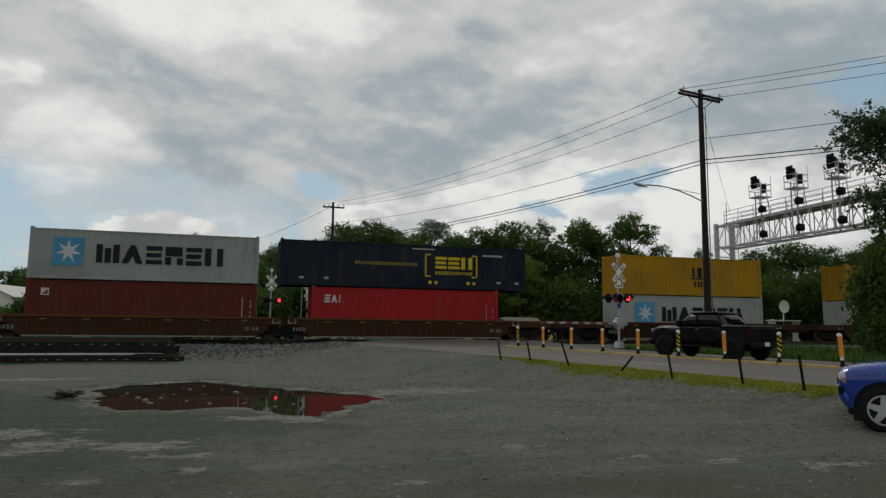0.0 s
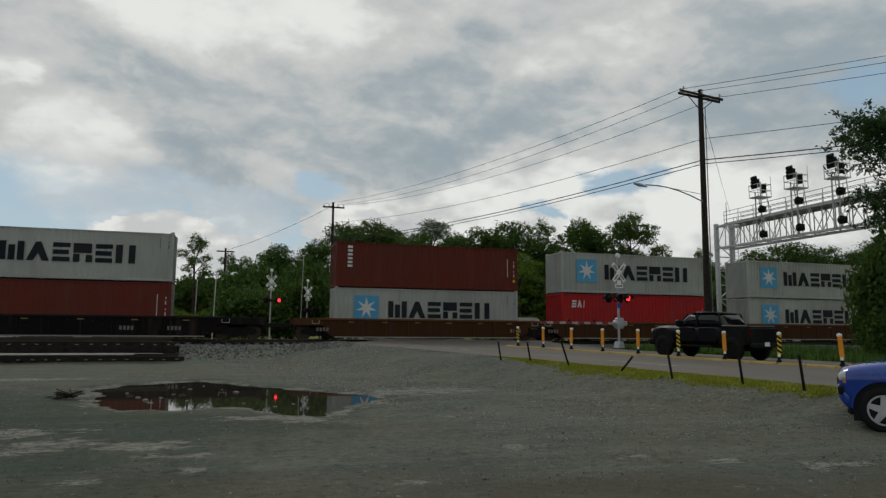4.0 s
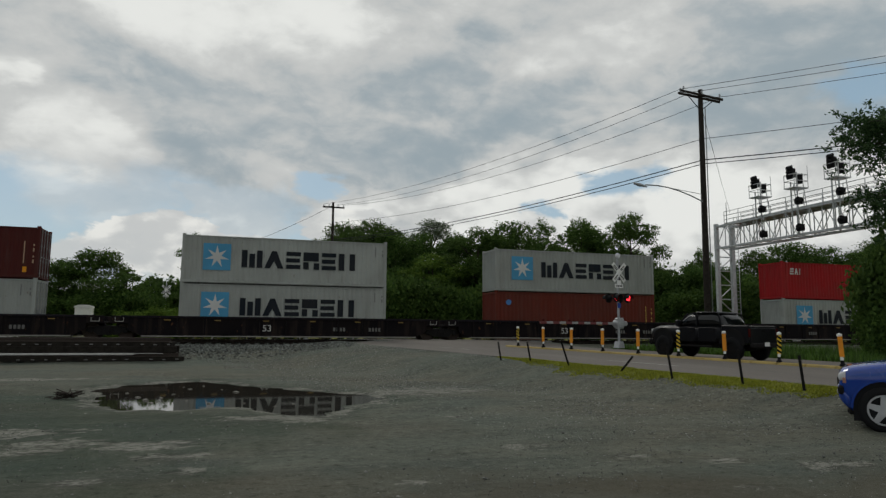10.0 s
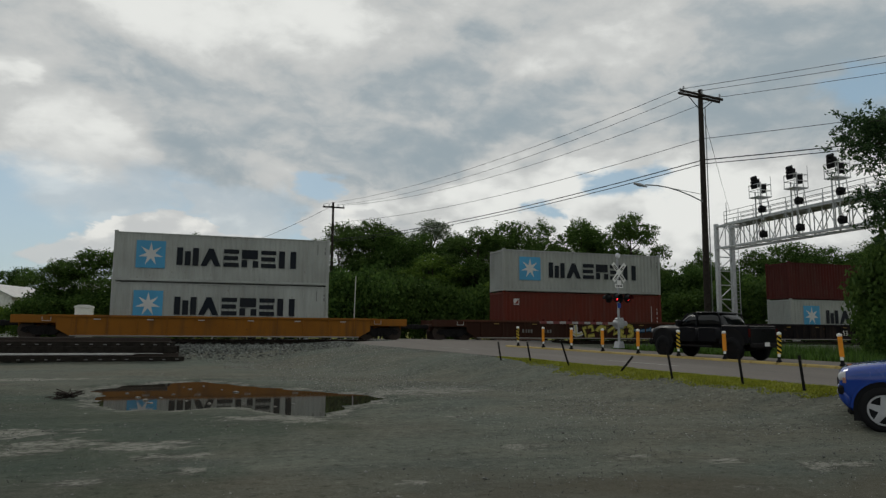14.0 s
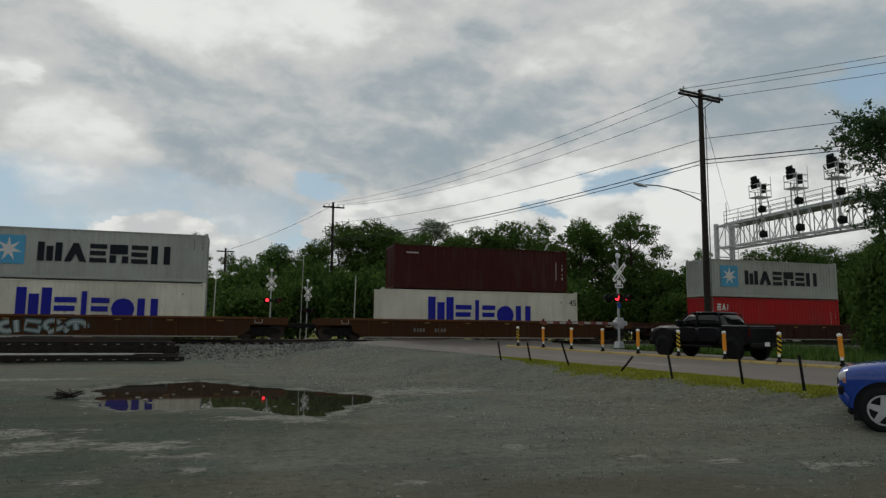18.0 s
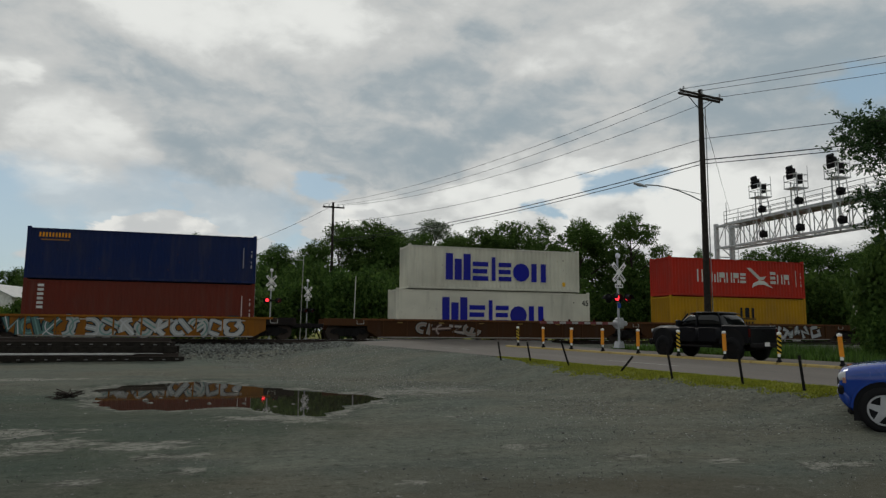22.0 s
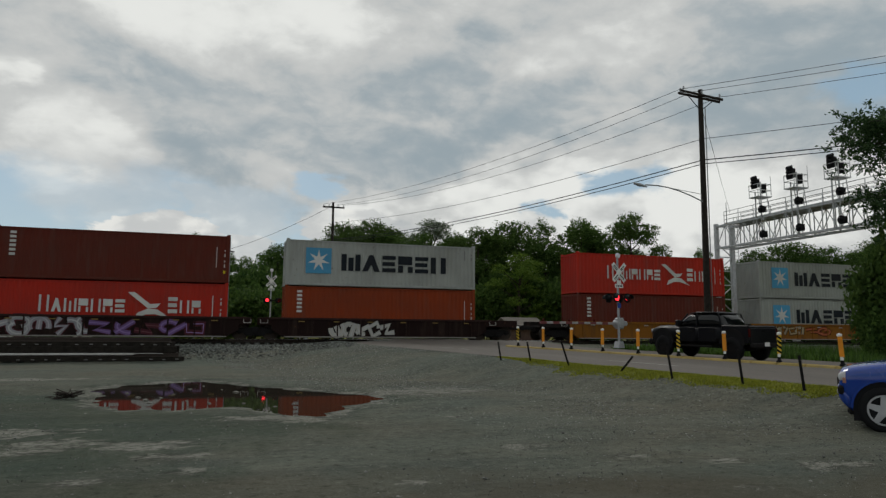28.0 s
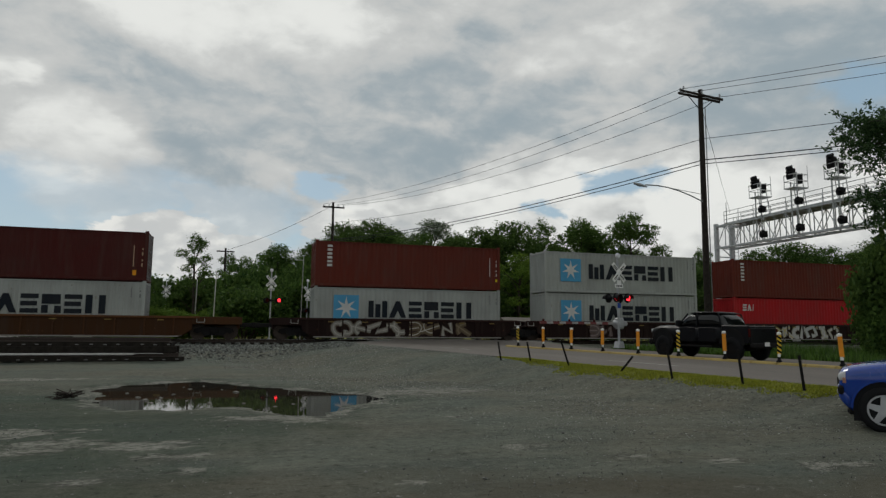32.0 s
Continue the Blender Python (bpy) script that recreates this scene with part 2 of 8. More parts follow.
def add_tube(bm, a, b, r0, r1=None, n=8, cap=True):
    """A round bar from a to b, tapering from r0 to r1."""
    a, b = Vector(a), Vector(b)
    r1 = r0 if r1 is None else r1
    d = (b - a).normalized()
    s = d.orthogonal().normalized()
    t = d.cross(s)
    rings = []
    for p, r in ((a, r0), (b, r1)):
        rings.append([bm.verts.new(p + (s * math.cos(2 * math.pi * i / n) + t * math.sin(2 * math.pi * i / n)) * r) for i in range(n)])
    for i in range(n):
        bm.faces.new((rings[0][i], rings[0][(i + 1) % n], rings[1][(i + 1) % n], rings[1][i]))
    if cap:
        bm.faces.new(rings[0][::-1])
        bm.faces.new(rings[1])


def add_path(bm, pts, r, n=6):
    for p, q in zip(pts, pts[1:]):
        add_tube(bm, p, q, r, r, n)


def add_prism(bm, outline, y0, y1, axis="y"):
    """A plate cut to an outline of (u, v) and thick from y0 to y1."""
    put = {"y": lambda u, v, w: (u, w, v), "x": lambda u, v, w: (w, u, v), "z": lambda u, v, w: (u, v, w)}[axis]
    a = [bm.verts.new(put(u, v, y0)) for u, v in outline]
    b = [bm.verts.new(put(u, v, y1)) for u, v in outline]
    bm.faces.new(a)
    bm.faces.new(b[::-1])
    for i in range(len(a)):
        j = (i + 1) % len(a)
        bm.faces.new((a[j], a[i], b[i], b[j]))


def add_disc(bm, c, r, depth, axis="y", n=16):
    d = {"x": (1, 0, 0), "y": (0, 1, 0), "z": (0, 0, 1)}[axis]
    add_tube(bm, Vector(c), Vector(c) + Vector(d) * depth, r, r, n)


def to_mesh(name, bm, material, smooth=False):
    bmesh.ops.recalc_face_normals(bm, faces=bm.faces)
    me = bpy.data.meshes.new(name)
    bm.to_mesh(me)
    bm.free()
    for m in (material if isinstance(material, (list, tuple)) else [material]):
        me.materials.append(m)
    if smooth:
        for p in me.polygons:
            p.use_smooth = True
    return me


def part(name, bm, material, parent, label="", smooth=False, m=None, colour=None):
    me = bm if isinstance(bm, bpy.types.Mesh) else to_mesh(name, bm, material, smooth)
    ob = new(name, me)
    ob.parent = parent
    if m is not None:
        ob.matrix_local = m
    if colour:
        ob.color = (*colour, 1)
    return tagged(ob, label)


def thing(name, m, label, category, group="", kind=""):
    ob = new(name)
    ob.empty_display_size = 0.3
    ob.matrix_world = m
    return tagged(ob, label, category, group, kind)


def solid(name, bm, material, label, category, group="", kind="", smooth=False, m=None):
    me = to_mesh(name, bm, material, smooth)
    ob = new(name, me)
    if m is not None:
        ob.matrix_world = m
    return tagged(ob, label, category, group, kind)


def sstep(a, b, v):
    t = min(1.0, max(0.0, (v - a) / (b - a)))
    return t * t * (3 - 2 * t)


# ---------- ground ----------
RAIL_Z, TRACK_Y = 0.97, 43.24


def median_x(y):
    return 14.81 + (34.2 - y) * 0.2175


def road_z(y):
    z = 0.66 + (min(y, 34.2) - 34.2) * 0.0157
    z = max(z, 0.14)
    return z + sstep(34.2, 40.5, y) * 0.29 - sstep(47, 58, y) * 0.35


SHORE = [(-3.1, 19.6), (-2.6, 20.7), (-1.7, 21.3), (-0.9, 21.8), (0.35, 20.0), (1.5, 18.5), (2.5, 17.3), (3.1, 16.5), (3.2, 15.7), (2.4, 14.5), (1.55, 13.0), (1.2, 13.1), (0.7, 14.2), (0.2, 15.0), (-0.5, 14.9), (-1.1, 14.4), (-1.8, 14.8), (-2.4, 15.7)]
WATER_Z = -0.05


def shore(x, y):
    """Distance to the puddle's shore, negative inside."""
    if not (-8 < x < 8 and 8 < y < 27):
        return 5.0
    best, inside = 1e9, False
    for (ax, ay), (bx, by) in zip(SHORE, SHORE[1:] + SHORE[:1]):
        ex, ey = bx - ax, by - ay
        t = max(0.0, min(1.0, ((x - ax) * ex + (y - ay) * ey) / (ex * ex + ey * ey)))
        best = min(best, math.hypot(x - ax - t * ex, y - ay - t * ey))
        if (ay > y) != (by > y) and x < ax + (y - ay) / ey * ex:
            inside = not inside
    return -best if inside else best


def lot_z(x, y):
    z = 0.05 * math.sin(x * 0.21 + 1) * math.cos(y * 0.17) * sstep(4, 12, y) * 0.5
    toe = 32.0 + 0.6 * math.sin(x * 0.35)
    z += 0.62 * sstep(toe, 39.6, y)
    # hollow of the puddle
    d = shore(x, y) + 0.22 * noise.noise((x * 1.3, y * 0.8, 5.0)) + 0.10 * noise.noise((x * 4.0, y * 2.5, 8.0))
    z *= sstep(0.0, 2.5, d)
    return z - 0.055 * (1 - sstep(-0.05, 1.1, d)) - 0.07 * (1 - sstep(-0.7, 0.02, d))


def ground_z(x, y):
    dm = (median_x(y) - x) * 0.979
    wide = (3.2 + max(0.0, y - 22) * 0.35) * (1 - 0.8 * sstep(36.5, 40.5, y))
    edge = 7.9 - 3.6 * sstep(36.5, 40.5, y)
    if dm > 0:
        w = 1 - sstep(edge, edge + wide, dm)
    else:
        w = 1 - 0.6 * sstep(4.8, 8.0, -dm)
    base = lot_z(x, y)
    if y > 46:
        base -= 0.25 * sstep(46, 52, y)
    z = base * (1 - w) + (road_z(y) + 0.14 * sstep(2.0, 7.4, dm) * sstep(40.5, 36.0, y)) * w
    return z


def axis_steps(marks):
    out = []
    for (a, b, n) in marks:
        out += [a + (b - a) * i / n for i in range(n)]
    return out + [marks[-1][1]]


def make_ground():
    xs = axis_steps([(-1500, -200, 10), (-200, -40, 14), (-40, -12, 26), (-12, 26, 280), (26, 60, 30), (60, 220, 14), (220, 1500, 10)])
    ys = axis_steps([(-1200, -100, 8), (-100, -4, 10), (-4, 36, 260), (36, 64, 50), (64, 160, 20), (160, 2500, 14)])
    verts = []
    for y in ys:
        for x in xs:
            far = sstep(80, 400, math.hypot(x, y))
            z = ground_z(x, min(y, 90)) * (1 - far) + 0.3 * far
            if -12 < x < 26 and -2 < y < 36:
                z += 0.010 * noise.noise((x * 1.7, y * 1.7, 0.3)) + 0.02 * noise.noise((x * 0.5, y * 0.5, 4.0)) * sstep(0.0, 2.0, shore(x, y))
            verts.append((x, y, z))
    nx = len(xs)
    faces = [(j * nx + i, j * nx + i + 1, (j + 1) * nx + i + 1, (j + 1) * nx + i) for j in range(len(ys) - 1) for i in range(nx - 1)]
    me = bpy.data.meshes.new("ground")
    me.from_pydata(verts, [], faces)
    for p in me.polygons:
        p.use_smooth = True
    crust = me.attributes.new("crust", "FLOAT", "POINT")
    patches = ((-2.93, 11.47, 0.7, 0.36), (-2.18, 10.25, 0.5, 0.42), (-2.5, 9.64, 0.4, 0.16), (-0.99, 9.85, 0.48, 0.36), (-0.66, 8.97, 0.36, 0.14), (-1.45, 7.63, 0.18, 0.1), (0.81, 12.48, 0.8, 0.4), (1.3, 12.04, 0.45, 0.3), (3.93, 16.7, 0.7, 0.6), (5.12, 17.29, 1.3, 0.9), (-5.59, 23.18, 1.4, 0.6), (3.75, 8.45, 0.3, 0.18), (4.72, 7.56, 0.25, 0.12), (5.68, 7.0, 0.25, 0.12), (6.8, 6.52, 0.42, 0.22), (4.96, 5.65, 0.2, 0.08), (1.83, 6.75, 0.12, 0.08), (3.8, 11.76, 0.2, 0.12), (-0.46, 7.92, 0.2, 0.2))
    vals = []
    for x, y, z in verts:
        k = 0.0
        if -14 < x < 26 and 2 < y < 34:
            n1 = noise.noise((x * 1.8, y * 2.0, 7.0)) * 0.8 + noise.noise((x * 4.6, y * 5.2, 2.0)) * 0.6
            for px, py, rx, ry in patches:
                d = ((x - px) / rx) ** 2 + ((y - py) / ry) ** 2
                if d < 4:
                    k = max(k, 1.05 - d * 0.6 + n1)
            d = shore(x, y)
            if d < 1.5:
                k = max(k, 0.75 - abs(d - 0.3) * 2.2 + n1)
        vals.append(max(0.0, min(1.0, k)))
    crust.data.foreach_set("value", vals)
    # darker, greener patch on the lot's -x side, and damp round the water
    dark_damp = me.attributes.new("dark_damp", "FLOAT", "POINT")
    vals = []
    for x, y, z in verts:
        k = 0.0
        if -30 < x < 12 and -5 < y < 30:
            d = math.hypot((x + 4.2) / 5.6, (y - 12.5) / 9.5) + 0.5 * noise.noise((x * 0.4, y * 0.3, 3.0)) + 0.25 * noise.noise((x * 1.4, y * 1.1, 6.0))
            k = max(1 - sstep(0.55, 1.05, d), 1 - sstep(0.2, 1.3, shore(x, y) + 0.5 * noise.noise((x * 0.9, y * 0.9, 1.0))))
        vals.append(k)
    dark_damp.data.foreach_set("value", vals)
    # brown mud tracked over the near edge of the lot
    mud = me.attributes.new("mud", "FLOAT", "POINT")
    mud.data.foreach_set("value", [(1 - sstep(5.6, 7.9, y + 0.12 * x + 1.6 * noise.noise((x * 0.5, y * 0.9, 12.0)) + 0.6 * noise.noise((x * 2.1, y * 2.6, 4.0)))) if -20 < x < 25 and -5 < y < 14 else 0.0 for x, y, z in verts])
    # surfaces by where they lie: 0 lot gravel, 1 asphalt, 2 grass
    for m in (GRAVEL, ASPHALT, GRASS_SOIL):
        me.materials.append(m)
    for p in me.polygons:
        c = p.center
        dm = (median_x(c.y) - c.x) * 0.979
        wob = 0.5 * noise.noise((c.x * 0.6, c.y * 0.6, 9.0))
        k = 0
        if c.y < 60 and -4.5 < dm < 7.7 - 3.6 * sstep(36.5, 40.5, c.y):
            k = 1
        elif c.y < 23 and 7.7 <= dm < 7.7 + (1.0 + wob * 0.6) * sstep(23, 18, c.y) and c.y > -30:
            k = 2
        elif dm <= -4.5 and c.y < 35 or c.y > 50 or c.y < -40 or abs(c.x) > 80:
            k = 2
        p.material_index = k
    tagged(new("ground", me), "dark wet gravel lot, asphalt road and grass verge", "ground", kind="structure")


def ground_mats():
    # wet crushed-stone lot with mud and pale dried patches
    m, nt, b = mat("gravel_lot", 0.9, 0.0, 0.08)
    big, mid, fine, grit = tex(nt, 0.22, 6, 0.6, stretch=(0.8, 1.2, 1)), tex(nt, 0.9, 10, 0.68, stretch=(0.7, 1.1, 1), dist=0.3), tex(nt, 7, 8, 0.72, stretch=(0.9, 1.0, 1)), tex(nt, 55, 3, 0.7)
    c = ramp(nt, mid, [(0.32, (0.052, 0.062, 0.053)), (0.46, (0.090, 0.101, 0.087)), (0.56, (0.110, 0.119, 0.102)), (0.70, (0.168, 0.172, 0.148))])
    c = mixc(nt, ramp(nt, big, [(0.48, (0, 0, 0)), (0.64, (0.45,) * 3)]), c, (0.120, 0.106, 0.082))
    c = mixc(nt, ramp(nt, big, [(0.36, (0.6,) * 3), (0.50, (0, 0, 0))]), c, (0.082, 0.106, 0.096))
    c = mixc(nt, ramp(nt, fine, [(0.36, (0.75,) * 3), (0.46, (0, 0, 0))]), c, (0.026, 0.029, 0.024))
    c = mixc(nt, ramp(nt, fine, [(0.55, (0, 0, 0)), (0.66, (0.6,) * 3)]), c, (0.20, 0.206, 0.184))
    c = mixc(nt, ramp(nt, grit, [(0.56, (0, 0, 0)), (0.70, (0.75,) * 3)]), c, (0.23, 0.23, 0.21))
    c = mixc(nt, ramp(nt, grit, [(0.30, (0.8,) * 3), (0.43, (0, 0, 0))]), c, (0.022, 0.024, 0.020))
    # long worn wheel ways across the lot
    ways = nt.nodes.new("ShaderNodeMapping")
    ways.inputs["Rotation"].default_value, ways.inputs["Scale"].default_value = (0, 0, radians(17)), (0.10, 1.15, 1)
    wn = nt.nodes.new("ShaderNodeTexNoise")
    wn.inputs["Scale"].default_value, wn.inputs["Detail"].default_value, wn.inputs["Distortion"].default_value = 1.0, 6, 0.5
    nt.links.new(nt.nodes.new("ShaderNodeTexCoord").outputs["Object"], ways.inputs[0])
    nt.links.new(ways.outputs[0], wn.inputs["Vector"])
    c = mixc(nt, ramp(nt, wn.outputs[0], [(0.52, (0, 0, 0)), (0.68, (0.30,) * 3)]), c, (0.150, 0.156, 0.138))
    c = mixc(nt, ramp(nt, wn.outputs[0], [(0.30, (0.32,) * 3), (0.46, (0, 0, 0))]), c, (0.058, 0.066, 0.060))
    mud = nt.nodes.new("ShaderNodeAttribute")
    mud.attribute_name = "mud"
    c = mixc(nt, mud.outputs["Fac"], c, mixc(nt, 0.65, c, (0.072, 0.062, 0.046)))
    at = nt.nodes.new("ShaderNodeAttribute")
    at.attribute_name = "crust"
    rag = nt.nodes.new("ShaderNodeMath")
    rag.operation = "MULTIPLY_ADD"
    nt.links.new(tex(nt, 3.0, 10, 0.72, stretch=(0.8, 1.3, 1), dist=0.8), rag.inputs[0])
    rag.inputs[1].default_value = 6.0
    nt.links.new(at.outputs["Fac"], rag.inputs[2])

    def band(lo, hi, top):
        mr = nt.nodes.new("ShaderNodeMapRange")
        mr.interpolation_type = "SMOOTHSTEP"
        nt.links.new(rag.outputs[0], mr.inputs[0])
        mr.inputs[1].default_value, mr.inputs[2].default_value, mr.inputs[4].default_value = lo, hi, top
        return mr.outputs[0]
    wet = nt.nodes.new("ShaderNodeMath")            # dark mud round the dried crust
    wet.operation = "MULTIPLY"
    nt.links.new(band(2.75, 3.1, 0.6), wet.inputs[0])
    nt.links.new(ramp(nt, at.outputs["Fac"], [(0.05, (0, 0, 0)), (0.3, (1, 1, 1))]), wet.inputs[1])
    c = mixc(nt, wet.outputs[0], c, (0.030, 0.032, 0.026))
    pale = nt.nodes.new("ShaderNodeMath")
    pale.operation = "MULTIPLY"
    nt.links.new(band(2.9, 4.0, 0.75), pale.inputs[0])
    nt.links.new(ramp(nt, at.outputs["Fac"], [(0.02, (0, 0, 0)), (0.12, (1, 1, 1))]), pale.inputs[1])
    chip = nt.nodes.new("ShaderNodeMath")           # the crust is broken into crumbs
    chip.operation = "MULTIPLY"
    nt.links.new(pale.outputs[0], chip.inputs[0])
    nt.links.new(ramp(nt, tex(nt, 14, 7, 0.7, stretch=(0.7, 1.2, 1)), [(0.42, (0.25,) * 3), (0.52, (1.0,) * 3)]), chip.inputs[1])
    dark_damp = nt.nodes.new("ShaderNodeAttribute")
    dark_damp.attribute_name = "dark_damp"
    c = mixc(nt, dark_damp.outputs["Fac"], c, mixc(nt, 1.0, c, (0.58, 0.665, 0.62), "MULTIPLY"))
    c = mixc(nt, 1.0, c, (0.94, 0.92, 0.865), "MULTIPLY")
    c = mixc(nt, chip.outputs[0], c, mixc(nt, fine, (0.15, 0.147, 0.124), (0.38, 0.375, 0.335)))
    nt.links.new(c, b.inputs["Base Color"])
    nt.links.new(ramp(nt, mid, [(0.3, (0.75,) * 3), (0.6, (1.0,) * 3)]), b.inputs["Roughness"])
    hs = nt.nodes.new("ShaderNodeMath")
    hs.operation = "MULTIPLY_ADD"
    nt.links.new(fine, hs.inputs[0])
    hs.inputs[1].default_value = 1.0
    nt.links.new(mid, hs.inputs[2])
    bump(nt, b, hs.outputs[0], 0.8, 0.05)
    m2, nt, b = mat("asphalt", 0.85, 0.0, 0.4)
    a, f = tex(nt, 0.5, 5, 0.6, stretch=(1, 0.25, 1)), tex(nt, 40, 3)
    c = ramp(nt, a, [(0.3, (0.088, 0.076, 0.064)), (0.7, (0.128, 0.112, 0.096))])
    c = mixc(nt, ramp(nt, f, [(0.4, (0.3,) * 3), (0.6, (0, 0, 0))]), c, (0.05, 0.05, 0.05))
    nt.links.new(c, b.inputs["Base Color"])
    bump(nt, b, f, 0.3, 0.01)
    m3, nt, b = mat("grass_soil", 0.95, 0.0, 0.2)
    a = tex(nt, 0.9, 7, 0.65)
    nt.links.new(ramp(nt, a, [(0.3, (0.075, 0.080, 0.012)), (0.6, (0.160, 0.165, 0.018)), (0.8, (0.15, 0.13, 0.055))]), b.inputs["Base Color"])
    bump(nt, b, tex(nt, 14, 4), 0.8, 0.05)
    return m, m2, m3


GRAVEL, ASPHALT, GRASS_SOIL = ground_mats()
make_ground()


def make_road():
    ys = [-60 + i * 1.0 for i in range(125)]
    for name, d0, d1, mt, lift in (("road", -4.5, 7.8, ASPHALT, 0.012),):
        bm = bm_new()
        rows = []
        for y in ys:
            row = []
            for k in range(17):
                lim = d1 - 3.6 * sstep(36.5, 40.5, y)      # the paving narrows at the rails
                d = lim + (d0 - lim) * k / 16
                edge = 0.16 * noise.noise((y * 0.7, k, 1.0)) if k in (0, 16) else 0
                x = median_x(y) - (d + edge) / 0.979
                row.append(bm.verts.new((x, y, max(ground_z(x, y), road_z(y)) + lift + 0.03 * (1 - abs(d) / 8))))
            rows.append(row)
        for a, b in zip(rows, rows[1:]):
            for k in range(16):
                bm.faces.new((a[k], a[k + 1], b[k + 1], b[k]))
        ob = solid(name, bm, mt, "worn grey asphalt road climbing to the crossing", "road", kind="structure", smooth=True)
    # painted lines
    for d, dash, wd in ((5.1, 3.0, 0.07),):
        bm = bm_new()
        y = -30.0
        while y < 37:
            ln = dash if dash else 3.0
            for s in range(3):
                ya, yb = y + ln * s / 3, y + ln * (s + 1) / 3
                q = []
                for yy, dd in ((ya, d - wd), (ya, d + wd), (yb, d + wd), (yb, d - wd)):
                    x = median_x(yy) - dd / 0.979
                    q.append(bm.verts.new((x, yy, ground_z(x, yy) + 0.018 + 0.03 * (1 - abs(dd) / 8))))
                bm.faces.new(q)
            y += ln + (9.0 if dash else 0.0)
        ln_ob = part("lane_line", bm, LINE_PAINT, ob, "worn white lane line")


LINE_PAINT = painted("worn_line_paint", (0.42, 0.42, 0.40), (0.16, 0.16, 0.16), 0.85, 0, 0.9, 2.0, False)
make_road()


def make_median():
    """Low yellow traffic kerb in separate lengths, with reflective posts."""
    m = thing("median_kerb", pose(0, 0, 0), "low yellow-painted traffic kerb down the middle of the road", "kerb", kind="structure")
    for i in range(34):
        y0 = 35.2 - i * 1.0
        y1 = y0 - 0.97
        bm = bm_new()
        a, b = (median_x(y0), y0), (median_x(y1), y1)
        za, zb = road_z(y0) + 0.02, road_z(y1) + 0.02
        prof = ((-0.15, 0), (-0.11, 0.08), (-0.05, 0.11), (0.05, 0.11), (0.11, 0.08), (0.15, 0))
        ra = [bm.verts.new((a[0] + u, a[1], za + v)) for u, v in prof]
        rb = [bm.verts.new((b[0] + u, b[1], zb + v)) for u, v in prof]
        for k in range(5):
            bm.faces.new((ra[k], ra[k + 1], rb[k + 1], rb[k]))
        bm.faces.new(ra[::-1])
        bm.faces.new(rb)
        part("kerb_block", bm, YELLOW, m)


make_median()


def make_post(striped):
    lab = "white road post with black and yellow stripes" if striped else "white road post with an orange reflective panel"
    p = thing("traffic_post", pose(0, 0, 0), lab, "traffic post", "posts on the road median")
    bm = bm_new()
    add_tube(bm, (0, 0, 0.0), (0, 0, 0.07), 0.10, 0.085, 12)
    add_tube(bm, (0, 0, 0.07), (0, 0, 0.19), 0.06, 0.05, 12)
    part("base", bm, BLACK, p, "black rubber base")
    bm = bm_new()
    add_tube(bm, (0, 0, 0.19), (0, 0, 1.0), 0.046, 0.044, 12)
    add_tube(bm, (0, 0, 1.0), (0, 0, 1.05), 0.044, 0.02, 12)
    part("tube", bm, WHITE, p)
    bm = bm_new()
    add_prism(bm, [(-0.068, 0.30), (0.068, 0.30), (0.068, 0.94), (-0.068, 0.94)], -0.056, -0.044)
    part("panel", bm, STRIPE_YELLOW if striped else ORANGE, p, "yellow reflective panel" if striped else "orange reflective panel")
    bm = bm_new()
    add_box(bm, (-0.072, -0.062, 0.94), (0.072, 0.046, 1.03), 0.018)
    part("cap", bm, WHITE, p)
    if striped:
        for k in range(4):
            z = 0.33 + k * 0.16
            bm = bm_new()
            zs = [(-0.068, z + 0.14), (-0.068, z + 0.05), (0.068, z - 0.05), (0.068, z + 0.04)]
            add_prism(bm, [(u, max(0.30, min(0.94, v))) for u, v in zs], -0.060, -0.056)
            part("stripe", bm, BLACK, p, "black stripe")
    return p


STRIPE_YELLOW = plain("yellow_reflective", (0.70, 0.47, 0.03), 0.5, 0, 0.1)


def make_posts():
    src = {True: None, False: None}
    for i in range(9):
        y = 34.2 - 2.14 * i
        st = i in (0, 5, 7)
        m = pose(median_x(y), y, road_z(y) + 0.12, 0, (-1.5, 0, 1, 0, 0.5, 0, -1, 2, -3)[i], -38)
        if src[st] is None:
            src[st] = make_post(st)
            src[st].matrix_world = m
        else:
            copy_thing(src[st], m)


make_posts()


# ---------- track ----------
def rail_profile(bm, x0, x1, y, z):
    """A rail along x with its top at z."""
    prof = [(-0.07, -0.17), (0.07, -0.17), (0.07, -0.155), (0.012, -0.135), (0.012, -0.045), (0.036, -0.035), (0.036, -0.004), (0.028, 0), (-0.028, 0), (-0.036, -0.004), (-0.036, -0.035), (-0.012, -0.045), (-0.012, -0.135), (-0.07, -0.155)]
    add_prism(bm, [(y + u, z + v) for u, v in prof], x0, x1, "x")


